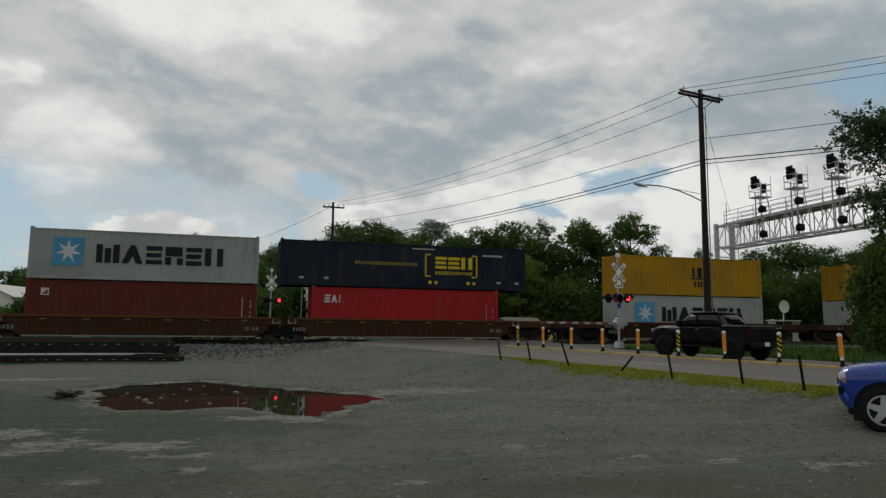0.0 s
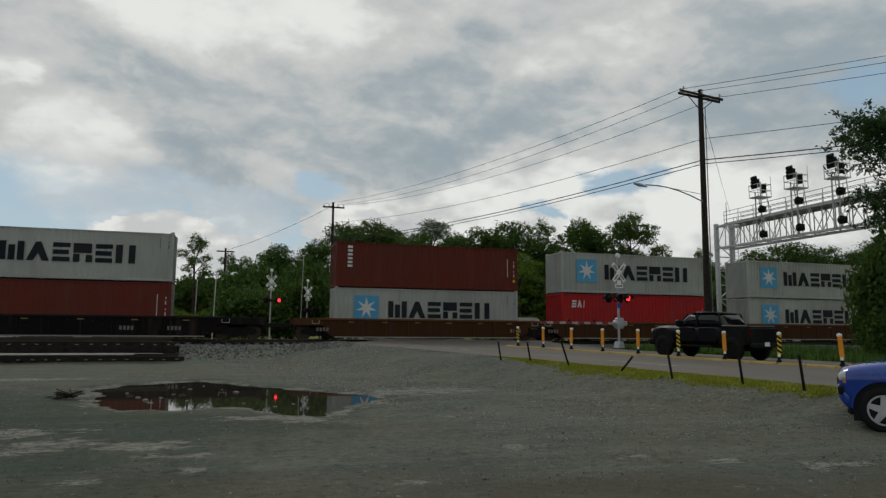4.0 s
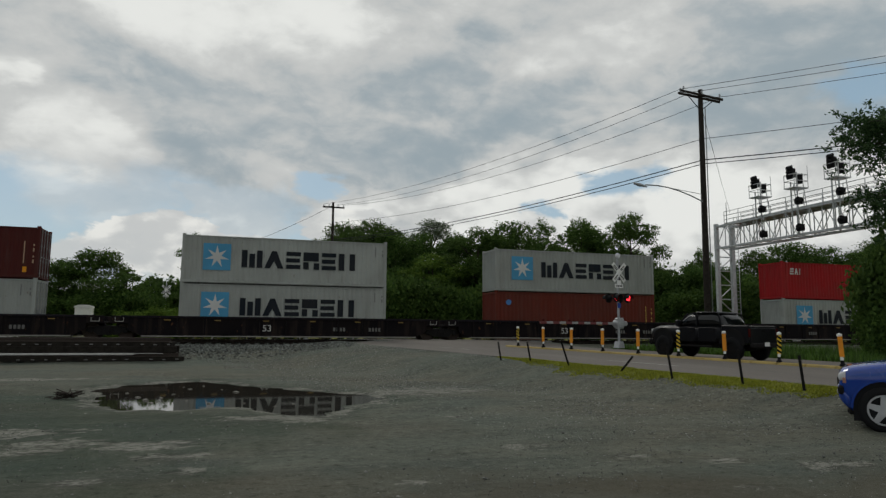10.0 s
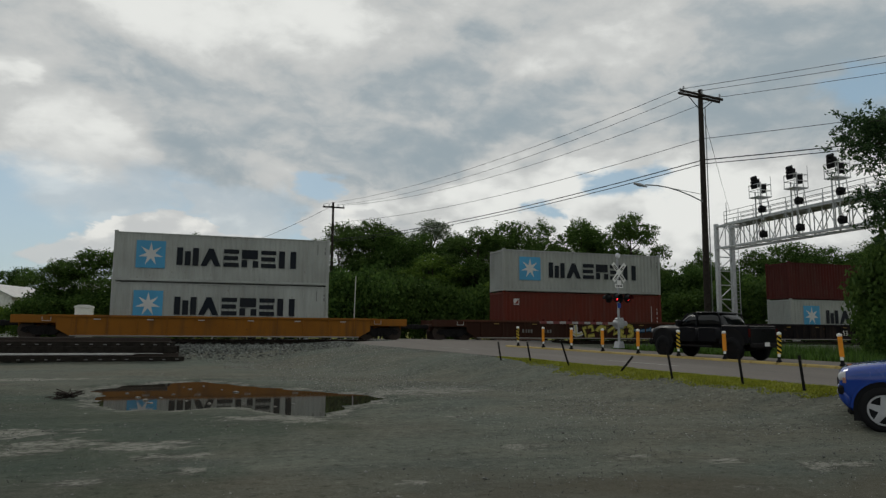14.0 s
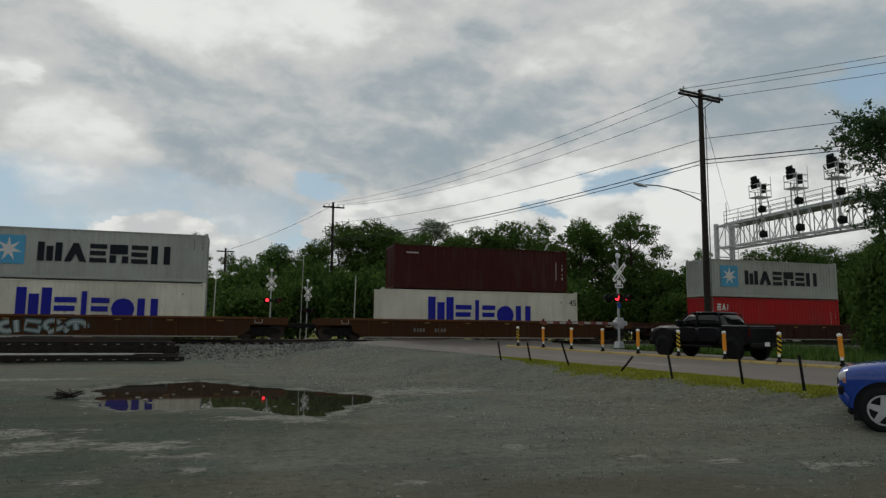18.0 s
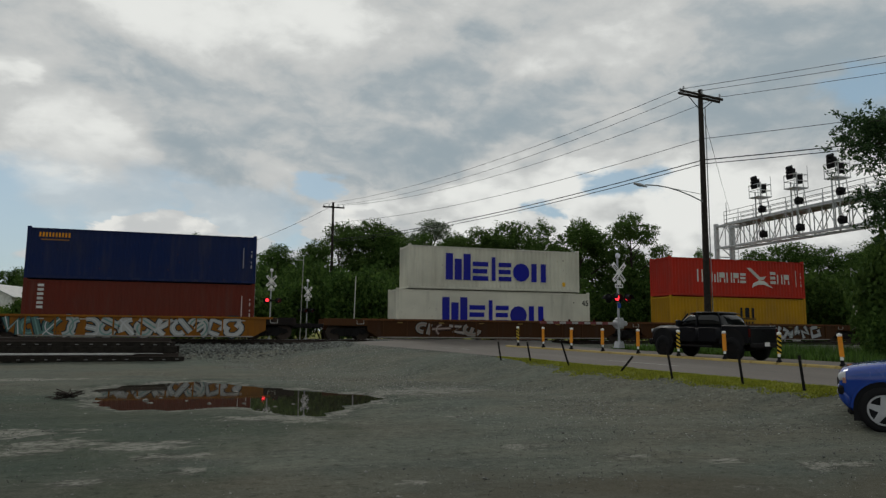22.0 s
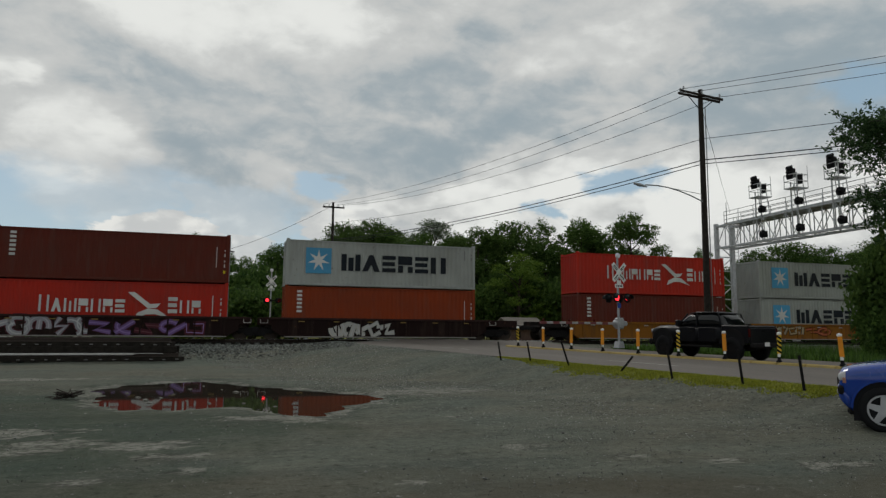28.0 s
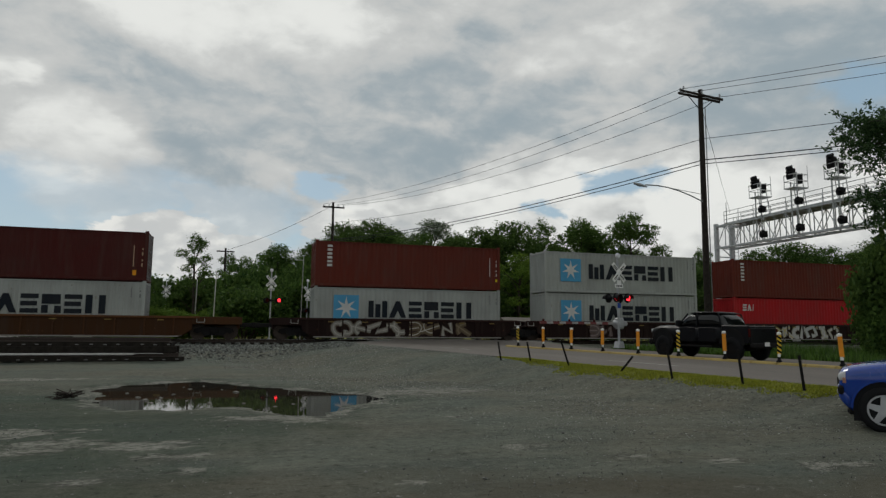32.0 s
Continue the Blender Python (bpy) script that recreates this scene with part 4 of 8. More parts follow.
def well_meshes(inner, e0, e1):
    """Meshes of one well-car platform: inner = length of the well, e0 and e1 = reach of its rear and front end."""
    key = (round(inner, 1), round(e0, 1), round(e1, 1))
    if key in WELL_MESH:
        return WELL_MESH[key]
    h = inner / 2
    z0, z1 = 0.16, 1.32                     # above the rail
    out = {}
    for s in (-1, 1):
        y = s * 1.36
        bm = bm_new()
        # side girder: deep in the middle, rising under the ends
        prof = [(-h - 0.5, 0.55), (-h + 0.2, z0), (h - 0.2, z0), (h + 0.5, 0.55), (h + 0.5, z1 - 0.1), (-h - 0.5, z1 - 0.1)]
        add_prism(bm, prof, y - 0.02, y + 0.02)
        out["side%d" % s] = to_mesh("side_girder", bm, WELL)
        bm = bm_new()
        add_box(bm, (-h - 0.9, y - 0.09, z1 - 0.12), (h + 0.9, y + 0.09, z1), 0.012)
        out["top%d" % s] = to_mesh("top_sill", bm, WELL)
        bm = bm_new()
        add_box(bm, (-h + 0.2, y - 0.08, z0 - 0.03), (h - 0.2, y + 0.08, z0 + 0.045), 0.01)
        out["sill%d" % s] = to_mesh("bottom_sill", bm, SILL)
        bm = bm_new()
        add_box(bm, (-0.04, y - 0.075, z0 + 0.06), (0.04, y + 0.075, z1 - 0.12))
        out["rib%d" % s] = to_mesh("rib", bm, WELL)
    bm = bm_new()
    add_box(bm, (-0.25, -1.34, 0.16), (0.25, 1.34, 0.24))
    out["floor"] = to_mesh("floor_beam", bm, WELL)
    for s in (-1, 1):
        e = e1 if s > 0 else e0
        span = lambda p, q: (min(s * p, s * q), max(s * p, s * q))
        bm = bm_new()
        x0, x1 = span(h + 0.05, e - 0.3)
        add_box(bm, (x0, -1.25, 0.88), (x1, 1.25, 1.0), 0.02)
        add_box(bm, (x0, -0.3, 0.6), (x1, 0.3, 0.88), 0.03)
        p0, p1 = span(h, h + 0.3)
        add_box(bm, (p0, -1.3, 0.45), (p1, 1.3, 1.28), 0.03)
        out["deck%d" % s] = to_mesh("end_deck", bm, WELL)
        for sy in (-1, 1):
            bm = bm_new()
            q0, q1 = span(h + 0.5, e - 0.18)
            add_box(bm, (q0, sy * 1.33 - 0.05, 0.86), (q1, sy * 1.33 + 0.05, 1.30), 0.02)
            out["plate%d%d" % (s, sy)] = to_mesh("end_side_plate", bm, WELL)
            bm = bm_new()
            xa = s * (h + 0.75)
            y = sy * 1.44
            add_path(bm, [(xa, y, 1.2), (xa, y, 0.98), (xa + 0.42 * s, y, 0.98), (xa + 0.42 * s, y, 1.2)], 0.016, 6)
            out["grab%d%d" % (s, sy)] = to_mesh("grab_iron", bm, GRAB)
    WELL_MESH[key] = out
    return out


GRAB = plain("pale_handrail_paint", (0.40, 0.39, 0.36), 0.6, 0.2)
BOGIE_MESH = []


def bogie_mesh():
    if BOGIE_MESH:
        return BOGIE_MESH
    for s in (-1, 1):
        bm = bm_new()
        y = s * 0.98
        add_prism(bm, [(-1.15, 0.42), (-1.05, 0.62), (-0.6, 0.72), (0.6, 0.72), (1.05, 0.62), (1.15, 0.42), (0.75, 0.42), (0.5, 0.22), (-0.5, 0.22), (-0.75, 0.42)], y - 0.07, y + 0.07)
        for x in (-0.89, 0.89):
            add_disc(bm, (x, y + (s * 0.07 if s > 0 else -0.15), 0.46), 0.13, 0.08, "y", 10)
        for x in (-0.2, 0, 0.2):
            add_tube(bm, (x, y + s * 0.05, 0.26), (x, y + s * 0.05, 0.58), 0.07, 0.07, 8)
        BOGIE_MESH.append(("side_frame", to_mesh("side_frame", bm, STEEL_DARK)))
    bm = bm_new()
    add_box(bm, (-0.2, -1.1, 0.4), (0.2, 1.1, 0.75), 0.03)
    BOGIE_MESH.append(("bolster", to_mesh("bolster", bm, STEEL_DARK)))
    for x in (-0.89, 0.89):
        bm = bm_new()
        for s in (-1, 1):
            add_disc(bm, (x, s * 0.75 - 0.065, 0.457), 0.457, 0.13, "y", 24)
            add_disc(bm, (x, s * 0.69 - 0.015, 0.457), 0.485, 0.03, "y", 24)
        add_tube(bm, (x, -0.9, 0.457), (x, 0.9, 0.457), 0.08, 0.08, 8)
        BOGIE_MESH.append(("wheelset", to_mesh("wheelset", bm, WHEEL)))
    return BOGIE_MESH


WHEEL = painted("wheel_steel", (0.06, 0.045, 0.035), (0.03, 0.02, 0.015), 0.6, 0.5)


def bogie(parent, x):
    for nm, me in bogie_mesh():
        part(nm, me, None, parent, m=pose(x, 0, 0))


CAR_COL = {"black": ((0.007, 0.006, 0.008), "black"), "rust": ((0.070, 0.030, 0.012), "rust-brown"), "orange": ((0.25, 0.10, 0.015), "faded orange-yellow"),
           "dark": ((0.020, 0.010, 0.009), "dark brown"), "brown": ((0.045, 0.018, 0.011), "dirty brown")}


def ribbon(bm, pts, w, y0, y1):
    """One fat brush stroke along a crooked line."""
    n = len(pts)
    rows = []
    for i, (x, z) in enumerate(pts):
        (ax, az), (bx, bz) = pts[max(0, i - 1)], pts[min(n - 1, i + 1)]
        l = math.hypot(bx - ax, bz - az) or 1.0
        u, v = -(bz - az) / l * w, (bx - ax) / l * w
        rows.append([bm.verts.new(p) for p in ((x + u, y0, z + v), (x - u, y0, z - v), (x - u, y1, z - v), (x + u, y1, z + v))])
    for p, q in zip(rows, rows[1:]):
        for k in range(4):
            bm.faces.new((p[k], p[(k + 1) % 4], q[(k + 1) % 4], q[k]))
    bm.faces.new(rows[0][::-1])
    bm.faces.new(rows[-1])


def arc(cx, cz, rx, rz, a0, a1, n=9):
    return [(cx + rx * math.cos(radians(a0 + (a1 - a0) * i / n)), cz + rz * math.sin(radians(a0 + (a1 - a0) * i / n))) for i in range(n + 1)]


# fat spray-can shapes in a unit cell, not lettered
TAG_SHAPES = [
    [arc(0.5, 0.5, 0.40, 0.40, 100, 330, 10), [(0.30, 0.30), (0.62, 0.62)]],
    [[(0.08, 0.75), (0.40, 0.20), (0.55, 0.70), (0.92, 0.25)]],
    [arc(0.35, 0.5, 0.26, 0.38, 30, 300, 9), arc(0.66, 0.5, 0.26, 0.38, 200, 500, 9)],
    [[(0.05, 0.25), (0.95, 0.35)], arc(0.5, 0.62, 0.30, 0.28, -20, 200, 8)],
    [arc(0.45, 0.25, 0.42, 0.5, 10, 120, 7), [(0.15, 0.15), (0.8, 0.85)]],
    [[(0.1, 0.5), (0.45, 0.9), (0.9, 0.55), (0.55, 0.1), (0.3, 0.35)]],
    [arc(0.5, 0.9, 0.45, 0.5, 190, 340, 8), arc(0.5, 0.1, 0.40, 0.42, 20, 160, 8)],
]


def graffiti(c, x0, x1, z0, z1, y, palette, seed, n):
    """Spray paint: fat strokes in cells, each with a dark edge and a thin light line, not lettered."""
    rnd = random.Random(seed)
    w, h = (x1 - x0) / n, z1 - z0
    edge = min(palette, key=sum)
    if sum(edge) > 0.3:
        edge = tuple(v * 0.12 for v in edge)
    fills = [p for p in palette if sum(p) > sum(edge) + 0.02] or list(palette)
    last = -1
    for i in range(n):
        a = x0 + i * w
        k = rnd.randrange(len(TAG_SHAPES))
        k = (k + 1) % len(TAG_SHAPES) if k == last else k
        last = k
        lean, lift, fat = rnd.uniform(-0.12, 0.12), rnd.uniform(-0.05, 0.05), rnd.uniform(0.10, 0.14) * h + 0.02
        turn, flip = rnd.uniform(0.3, 2.8), rnd.choice((-1, 1))
        ca, sa = math.cos(turn), math.sin(turn)
        layers = (("graffiti_edge", fat + 0.06, 0.0, edge, 1.0), ("graffiti_stroke", fat, 0.005, rnd.choice(fills), 1.0), ("graffiti_highlight", fat * 0.22, 0.010, tuple(min(0.6, v * 1.5 + 0.05) for v in rnd.choice(fills)), 0.92))
        for nm, half, dy, colour, keep in layers:
            bm = bm_new()
            for j, line in enumerate(TAG_SHAPES[k]):
                pts = [(flip * (u - 0.5) * ca - (v - 0.5) * sa, flip * (u - 0.5) * sa + (v - 0.5) * ca) for u, v in line]
                pts = [(a + w * (0.5 + u * 1.25 + lean * v), z0 + h * min(0.92, max(0.08, 0.5 + v * 1.05 + lift))) for u, v in pts]
                ribbon(bm, pts, half, y - 0.004 - dy - 0.0006 * j, y - dy - 0.0006 * j)
            mark(nm, c, bm, tuple(v * 0.85 for v in colour))


def well_car(x0, inner, colour, ends, sprayed=None, digits="", marks=()):
    """ends: for the rear (-x) and front end, (deck reach, whether a truck of its own is there)."""
    col, word = CAR_COL[colour]
    e0, e1 = ends[0][0], ends[1][0]
    lab = word + " double-stack well car platform" + (" covered in spray-painted shapes" if sprayed else " streaked with rust")
    c = thing("well_car", pose(x0, TRACK_Y, RAIL_Z), lab, "rail car", "well cars of the train")
    ms = well_meshes(inner, e0, e1)
    for s in (-1, 1):
        # girders darker and top sills lighter than the car's colour, except on orange cars
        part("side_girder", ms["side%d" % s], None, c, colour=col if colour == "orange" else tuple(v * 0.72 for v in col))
        part("top_sill", ms["top%d" % s], None, c, "lighter top sill", colour=tuple(v * (1.0 if colour == "orange" else 1.8) for v in col))
        part("bottom_sill", ms["sill%d" % s], None, c, "worn pale bottom flange")
        n = int(inner / 1.5)
        for i in range(n + 1):
            part("rib", ms["rib%d" % s], None, c, m=pose(-inner / 2 + 0.5 + (inner - 1) * i / n, 0, 0), colour=col)
        d = part("end_deck", ms["deck%d" % s], None, c, colour=(0.012, 0.010, 0.010) if colour == "orange" and inner < 13 else col)
        for sy in (-1, 1):
            part("grab_iron", ms["grab%d%d" % (s, sy)], None, d, "pale steel grab iron")
            part("end_side_plate", ms["plate%d%d" % (s, sy)], None, c, colour=(0.012, 0.010, 0.010) if colour == "orange" and inner < 13 else col)
    for k in (-0.92, -0.45, 0, 0.45, 0.92):
        part("floor_beam", ms["floor"], None, c, colour=col, m=pose(k * inner / 2, 0, 0))
    for (e, own), sgn in zip(ends, (-1, 1)):
        if own:
            bogie(c, sgn * (e - own))
        if own and own > 0.5:
            bm = bm_new()
            add_box(bm, (min(sgn * (e - 0.5), sgn * (e + 0.62)), -0.12, 0.72), (max(sgn * (e - 0.5), sgn * (e + 0.62)), 0.12, 0.98), 0.03)
            add_box(bm, (min(sgn * (e + 0.4), sgn * (e + 0.66)), -0.2, 0.68), (max(sgn * (e + 0.4), sgn * (e + 0.66)), 0.2, 1.02), 0.05)
            part("coupler", bm, STEEL_DARK, c, "dark steel coupler")
    y = -1.385
    if sprayed:
        for x_a, x_b, za, zb, pal, seed, n in sprayed:
            graffiti(c, x_a, x_b, za, zb, y, pal, seed, n)
    if digits:
        words(c, digits, marks[0], 0.48, 0.55, y, INKW)
    for x in marks[1 if digits else 0:]:
        for k in range(4):
            rect(c, "stencil_bar", x + k * 0.2, 0.52, x + k * 0.2 + 0.13, 0.74, y, (0.16, 0.155, 0.145))
    # reflective strips and small lights along the top sill
    for k in range(6):
        x = -inner / 2 + inner * (k + 0.5) / 6
        rect(c, "reflector", x, 1.06, x + 0.35, 1.12, y - 0.075, (0.24, 0.16, 0.05) if colour != "orange" else (0.45, 0.42, 0.36))
    MOVERS.append((c, x0, TRACK_Y, RAIL_Z))


CH, BK, PK, SK = (0.42, 0.44, 0.46), (0.015, 0.015, 0.02), (0.40, 0.05, 0.06), (0.09, 0.10, 0.30)
GN, OL, CR, PU = (0.10, 0.20, 0.18), (0.35, 0.30, 0.05), (0.55, 0.53, 0.48), (0.2, 0.12, 0.3)
S40, S45, S53 = 12.19, 13.72, 16.15
# stack: centre at the clip's start, upper box, lower box, well length, car colour, kind of rear joint
CONSIST = [
    (52.6, ("gold", S40), ("grey", S40), 12.6, "brown"),
    (32.11, ("gold", S40), ("grey", S40), 12.6, "brown"),
    (10.65, ("navy", S53), ("cai", S40), 12.6, "rust"),
    (-4.79, ("grey", S40), ("square", S40), 12.6, "rust"),
    (-20.32, ("grey", S40), ("grey", S40), 12.6, "rust"),
    (-35.86, ("grey", S40), ("cai", S40), 12.6, "rust"),
    (-51.32, ("triton", S40), ("grey", S40), 12.6, "rust"),
    (-72.95, ("grey", S40), ("triton", S40), 16.4, "black"),
    (-92.75, ("cream", S45), ("cai", S40), 16.4, "black"),
    (-112.2, ("cai", S40), ("grey", S40), 16.4, "black"),
    (-135.84, ("grey", S40), ("dot", S40), 16.4, "black"),
    (-155.42, ("grey", S40), ("grey", S40), 16.4, "black"),
    (-174.96, ("maroon", S40), ("grey", S40), 16.4, "black"),
    (-198.72, ("grey", S40), ("square", S40), 16.4, "brown"),
    (-222.48, ("grey", S40), ("grey", S40), 16.4, "orange"),
    (-245.96, ("grey", S40), ("cai", S40), 16.4, "brown"),
    (-269.65, ("brown", S40), ("cream", S45), 16.4, "rust"),
    (-293.11, ("grey", S40), ("cream", S40), 16.4, "rust"),
    (-312.68, ("hamburg", S40), ("gold", S40), 16.4, "rust"),
    (-332.19, ("cream", S40), ("cream", S45), 16.4, "rust"),
    (-353.81, ("blue", S40), ("triton", S40), 12.6, "orange"),
    (-369.2, ("grey", S40), ("grey", S40), 12.6, "orange"),
    (-384.66, ("square", S40), ("grey", S40), 12.6, "orange"),
    (-400.05, ("grey", S40), ("grey", S40), 12.6, "orange"),
    (-415.42, ("hamburg", S40), ("triton", S40), 12.6, "orange"),
    (-435.13, ("grey", S40), ("rust", S40), 12.6, "dark"),
    (-450.61, ("triton", S40), ("hamburg", S40), 12.6, "dark"),
    (-465.98, ("triton", S40), ("cai", S40), 12.6, "dark"),
    (-481.43, ("grey", S40), ("grey", S40), 12.6, "dark"),
    (-496.91, ("triton", S40), ("grey", S40), 12.6, "dark"),
    (-518.65, ("maroon", S40), ("grey", S40), 16.4, "rust"),
    (-542.3, ("grey", S40), ("maroon", S40), 16.4, "rust"),
]
SPRAY = {
    13: [(-1.3, 3.6, 0.2, 1.15, (OL, CR, OL, BK), 5, 5), (3.8, 5.2, 0.55, 1.0, ((0.05, 0.12, 0.2),), 6, 1)],
    17: [(-6.3, 0.0, 0.25, 1.05, ((0.25, 0.3, 0.3), (0.05, 0.10, 0.11), (0.3, 0.34, 0.33)), 21, 6), (-9.0, -8.0, 0.3, 1.0, ((0.25, 0.25, 0.24), BK), 3, 1)],
    18: [(2.0, 7.2, 0.18, 1.25, (CH, (0.3, 0.32, 0.33), BK, CH), 31, 5), (-6.2, -3.6, 0.3, 1.1, ((0.2, 0.2, 0.19), BK, (0.26, 0.26, 0.25)), 32, 3)],
    19: [(-5.5, -1.3, 0.3, 1.1, ((0.3, 0.26, 0.24), (0.16, 0.1, 0.08), (0.3, 0.28, 0.25)), 41, 4)],
    20: [(-6.9, 5.4, 0.1, 1.28, ((0.46, 0.48, 0.46), GN, (0.02, 0.04, 0.05), (0.5, 0.5, 0.47)), 51, 13)],
    21: [(-5.9, 2.8, 0.15, 1.28, (SK, OL, PK, (0.42, 0.42, 0.5), PU, (0.4, 0.1, 0.05), (0.5, 0.5, 0.48)), 61, 9)],
    22: [(-3.6, -0.3, 0.25, 1.2, (BK, BK, (0.30, 0.14, 0.03)), 71, 4), (-0.2, 5.8, 0.3, 1.2, ((0.36, 0.18, 0.05), (0.34, 0.08, 0.03), (0.4, 0.25, 0.08)), 72, 6)],
    23: [(-5.3, -2.2, 0.5, 1.15, ((0.42, 0.38, 0.26), (0.30, 0.18, 0.06)), 81, 4), (-2.0, 0.2, 0.5, 1.1, ((0.38, 0.09, 0.03),), 82, 2)],
    25: [(-3.3, 0.6, 0.1, 1.15, (CR, (0.03, 0.02, 0.02), CR, BK), 91, 5)],
    26: [(-6.0, -1.2, 0.15, 1.25, ((0.4, 0.4, 0.42), (0.34, 0.33, 0.36), (0.10, 0.02, 0.03)), 101, 5), (-1.2, 5.0, 0.2, 1.1, ((0.10, 0.02, 0.03), (0.07, 0.02, 0.03), PU), 102, 5)],
    27: [(-5.4, 3.6, 0.15, 1.25, (CR, (0.45, 0.42, 0.34), (0.4, 0.3, 0.1), (0.5, 0.5, 0.46)), 111, 8)],
    28: [(-3.2, -1.0, 0.25, 1.1, ((0.16, 0.12, 0.11), (0.12, 0.08, 0.07)), 121, 2), (2.6, 4.0, 0.4, 1.0, ((0.3, 0.28, 0.26), BK), 122, 2)],
    29: [(-4.9, 4.0, 0.2, 1.2, ((0.16, 0.12, 0.07), (0.30, 0.28, 0.24), (0.1, 0.07, 0.05), (0.34, 0.32, 0.28)), 131, 8)],
}


def make_train():
    n = len(CONSIST)
    for i, (x, up, low, inner, colour) in enumerate(CONSIST):
        front = (CONSIST[i - 1][0] - x) if i else 20.5
        rear = (x - CONSIST[i + 1][0]) if i + 1 < n else 23.6
        # a long pitch means two coupled cars, a short one a shared truck
        long_ = lambda p, other: p > (inner + other) / 2 + 4.9
        fi = CONSIST[i - 1][3] if i else 12.6
        ri = CONSIST[i + 1][3] if i + 1 < n else 16.4
        ends = []
        for p, other in ((rear, ri), (front, fi)):
            if long_(p, other):
                ends.append(((p * inner / (inner + other)) - 0.65 if inner != other else p / 2 - 0.65, 1.75))
            else:
                ends.append((p / 2, 0.0))
        c_ends = [ends[0], ends[1]]
        dg, mk = "", ()
        if 10 <= i <= 12:
            dg, mk = "53", (-1.4, 2.8, 5.0)
        elif 1 <= i <= 6:
            mk = (-7.2, 5.5)
        elif i in (7, 8, 9):
            mk = (-4, 3.5, 6.0)
        elif i in (13, 16):
            mk = (-4.8, -3.4)
        well_car(x, inner, colour, c_ends, SPRAY.get(i), dg, mk)
        car = MOVERS[-1][0]
        if ends[0][1] == 0.0:
            bogie(car, -ends[0][0])
        dull = 0.92 + 0.16 * ((i * 37) % 10) / 10
        container(up[0], up[1], x, TOP_Z - TIER, "", dull)
        container(low[0], low[1], x, TOP_Z - 2 * TIER, "", 1.06 - 0.1 * ((i * 53) % 10) / 10)


make_train()


# ---------- puddle ----------
def make_puddle():
    m, nt, b = mat("muddy_water", 0.03, 0.0, 0.5)
    b.inputs["Base Color"].default_value = (0.028, 0.025, 0.019, 1)
    b.inputs["IOR"].default_value = 1.33
    bump(nt, b, tex(nt, 3.0, 2, stretch=(1, 0.4, 1)), 0.02, 0.003)
    bm = bm_new()
    bm.faces.new([bm.verts.new((x, y, WATER_Z)) for x, y in ((-5.0, 11.5), (5.0, 11.5), (5.0, 23.5), (-5.0, 23.5))])
    solid("puddle", bm, m, "still muddy puddle reflecting the train and sky", "puddle", kind="structure")


make_puddle()


def rock(bm, r, rnd, flat=0.45):
    """A lumpy broken stone."""
    bmesh.ops.create_icosphere(bm, subdivisions=1, radius=r)
    sx, sy = rnd.uniform(0.7, 1.3), rnd.uniform(0.6, 1.1)
    for v in bm.verts:
        k = rnd.uniform(0.72, 1.2)
        v.co = Vector((v.co.x * k * sx, v.co.y * k * sy, v.co.z * k * flat))


def rocks_data(verts, faces, c, r, rnd, flat=0.7):
    pts = ((1, 0, 0), (0, 1, 0), (-1, 0, 0), (0, -1, 0), (0, 0, 1), (0, 0, -1))
    a, n = rnd.uniform(0, 6.28), len(verts)
    ca, sa = math.cos(a), math.sin(a)
    for x, y, z in pts:
        k = r * rnd.uniform(0.6, 1.25)
        verts.append((c[0] + (x * ca - y * sa) * k, c[1] + (x * sa + y * ca) * k, c[2] + z * k * flat))
    for i in range(4):
        j = (i + 1) % 4
        faces.append((n + i, n + j, n + 4))
        faces.append((n + j, n + i, n + 5))


def stone_mat(name, a, b_):
    m, nt, b = mat(name, 0.85, 0, 0.35)
    g = nt.nodes.new("ShaderNodeNewGeometry")
    c = ramp(nt, g.outputs["Random Per Island"], [(0.0, a), (0.6, tuple((u + v) / 2 for u, v in zip(a, b_))), (1.0, b_)])
    c = mixc(nt, ramp(nt, tex(nt, 18, 4), [(0.4, (0, 0, 0)), (0.7, (0.5,) * 3)]), c, (0.03, 0.03, 0.03))
    nt.links.new(c, b.inputs["Base Color"])
    return m


STONE = stone_mat("crushed_stone", (0.010, 0.012, 0.010), (0.24, 0.255, 0.23))
GRIT = stone_mat("lot_grit", (0.03, 0.032, 0.028), (0.28, 0.28, 0.26))
APRON = stone_mat("apron_stone", (0.06, 0.064, 0.058), (0.36, 0.37, 0.34))
PALE_STONE = plain("pale_stone", (0.13, 0.125, 0.11), 0.8, 0, 0.3, 6)


def stuff(name, verts, faces, material, label, category):
    me = bpy.data.meshes.new(name)
    me.from_pydata(verts, [], faces)
    me.materials.append(material)
    return tagged(new(name, me), label, category, kind="stuff")


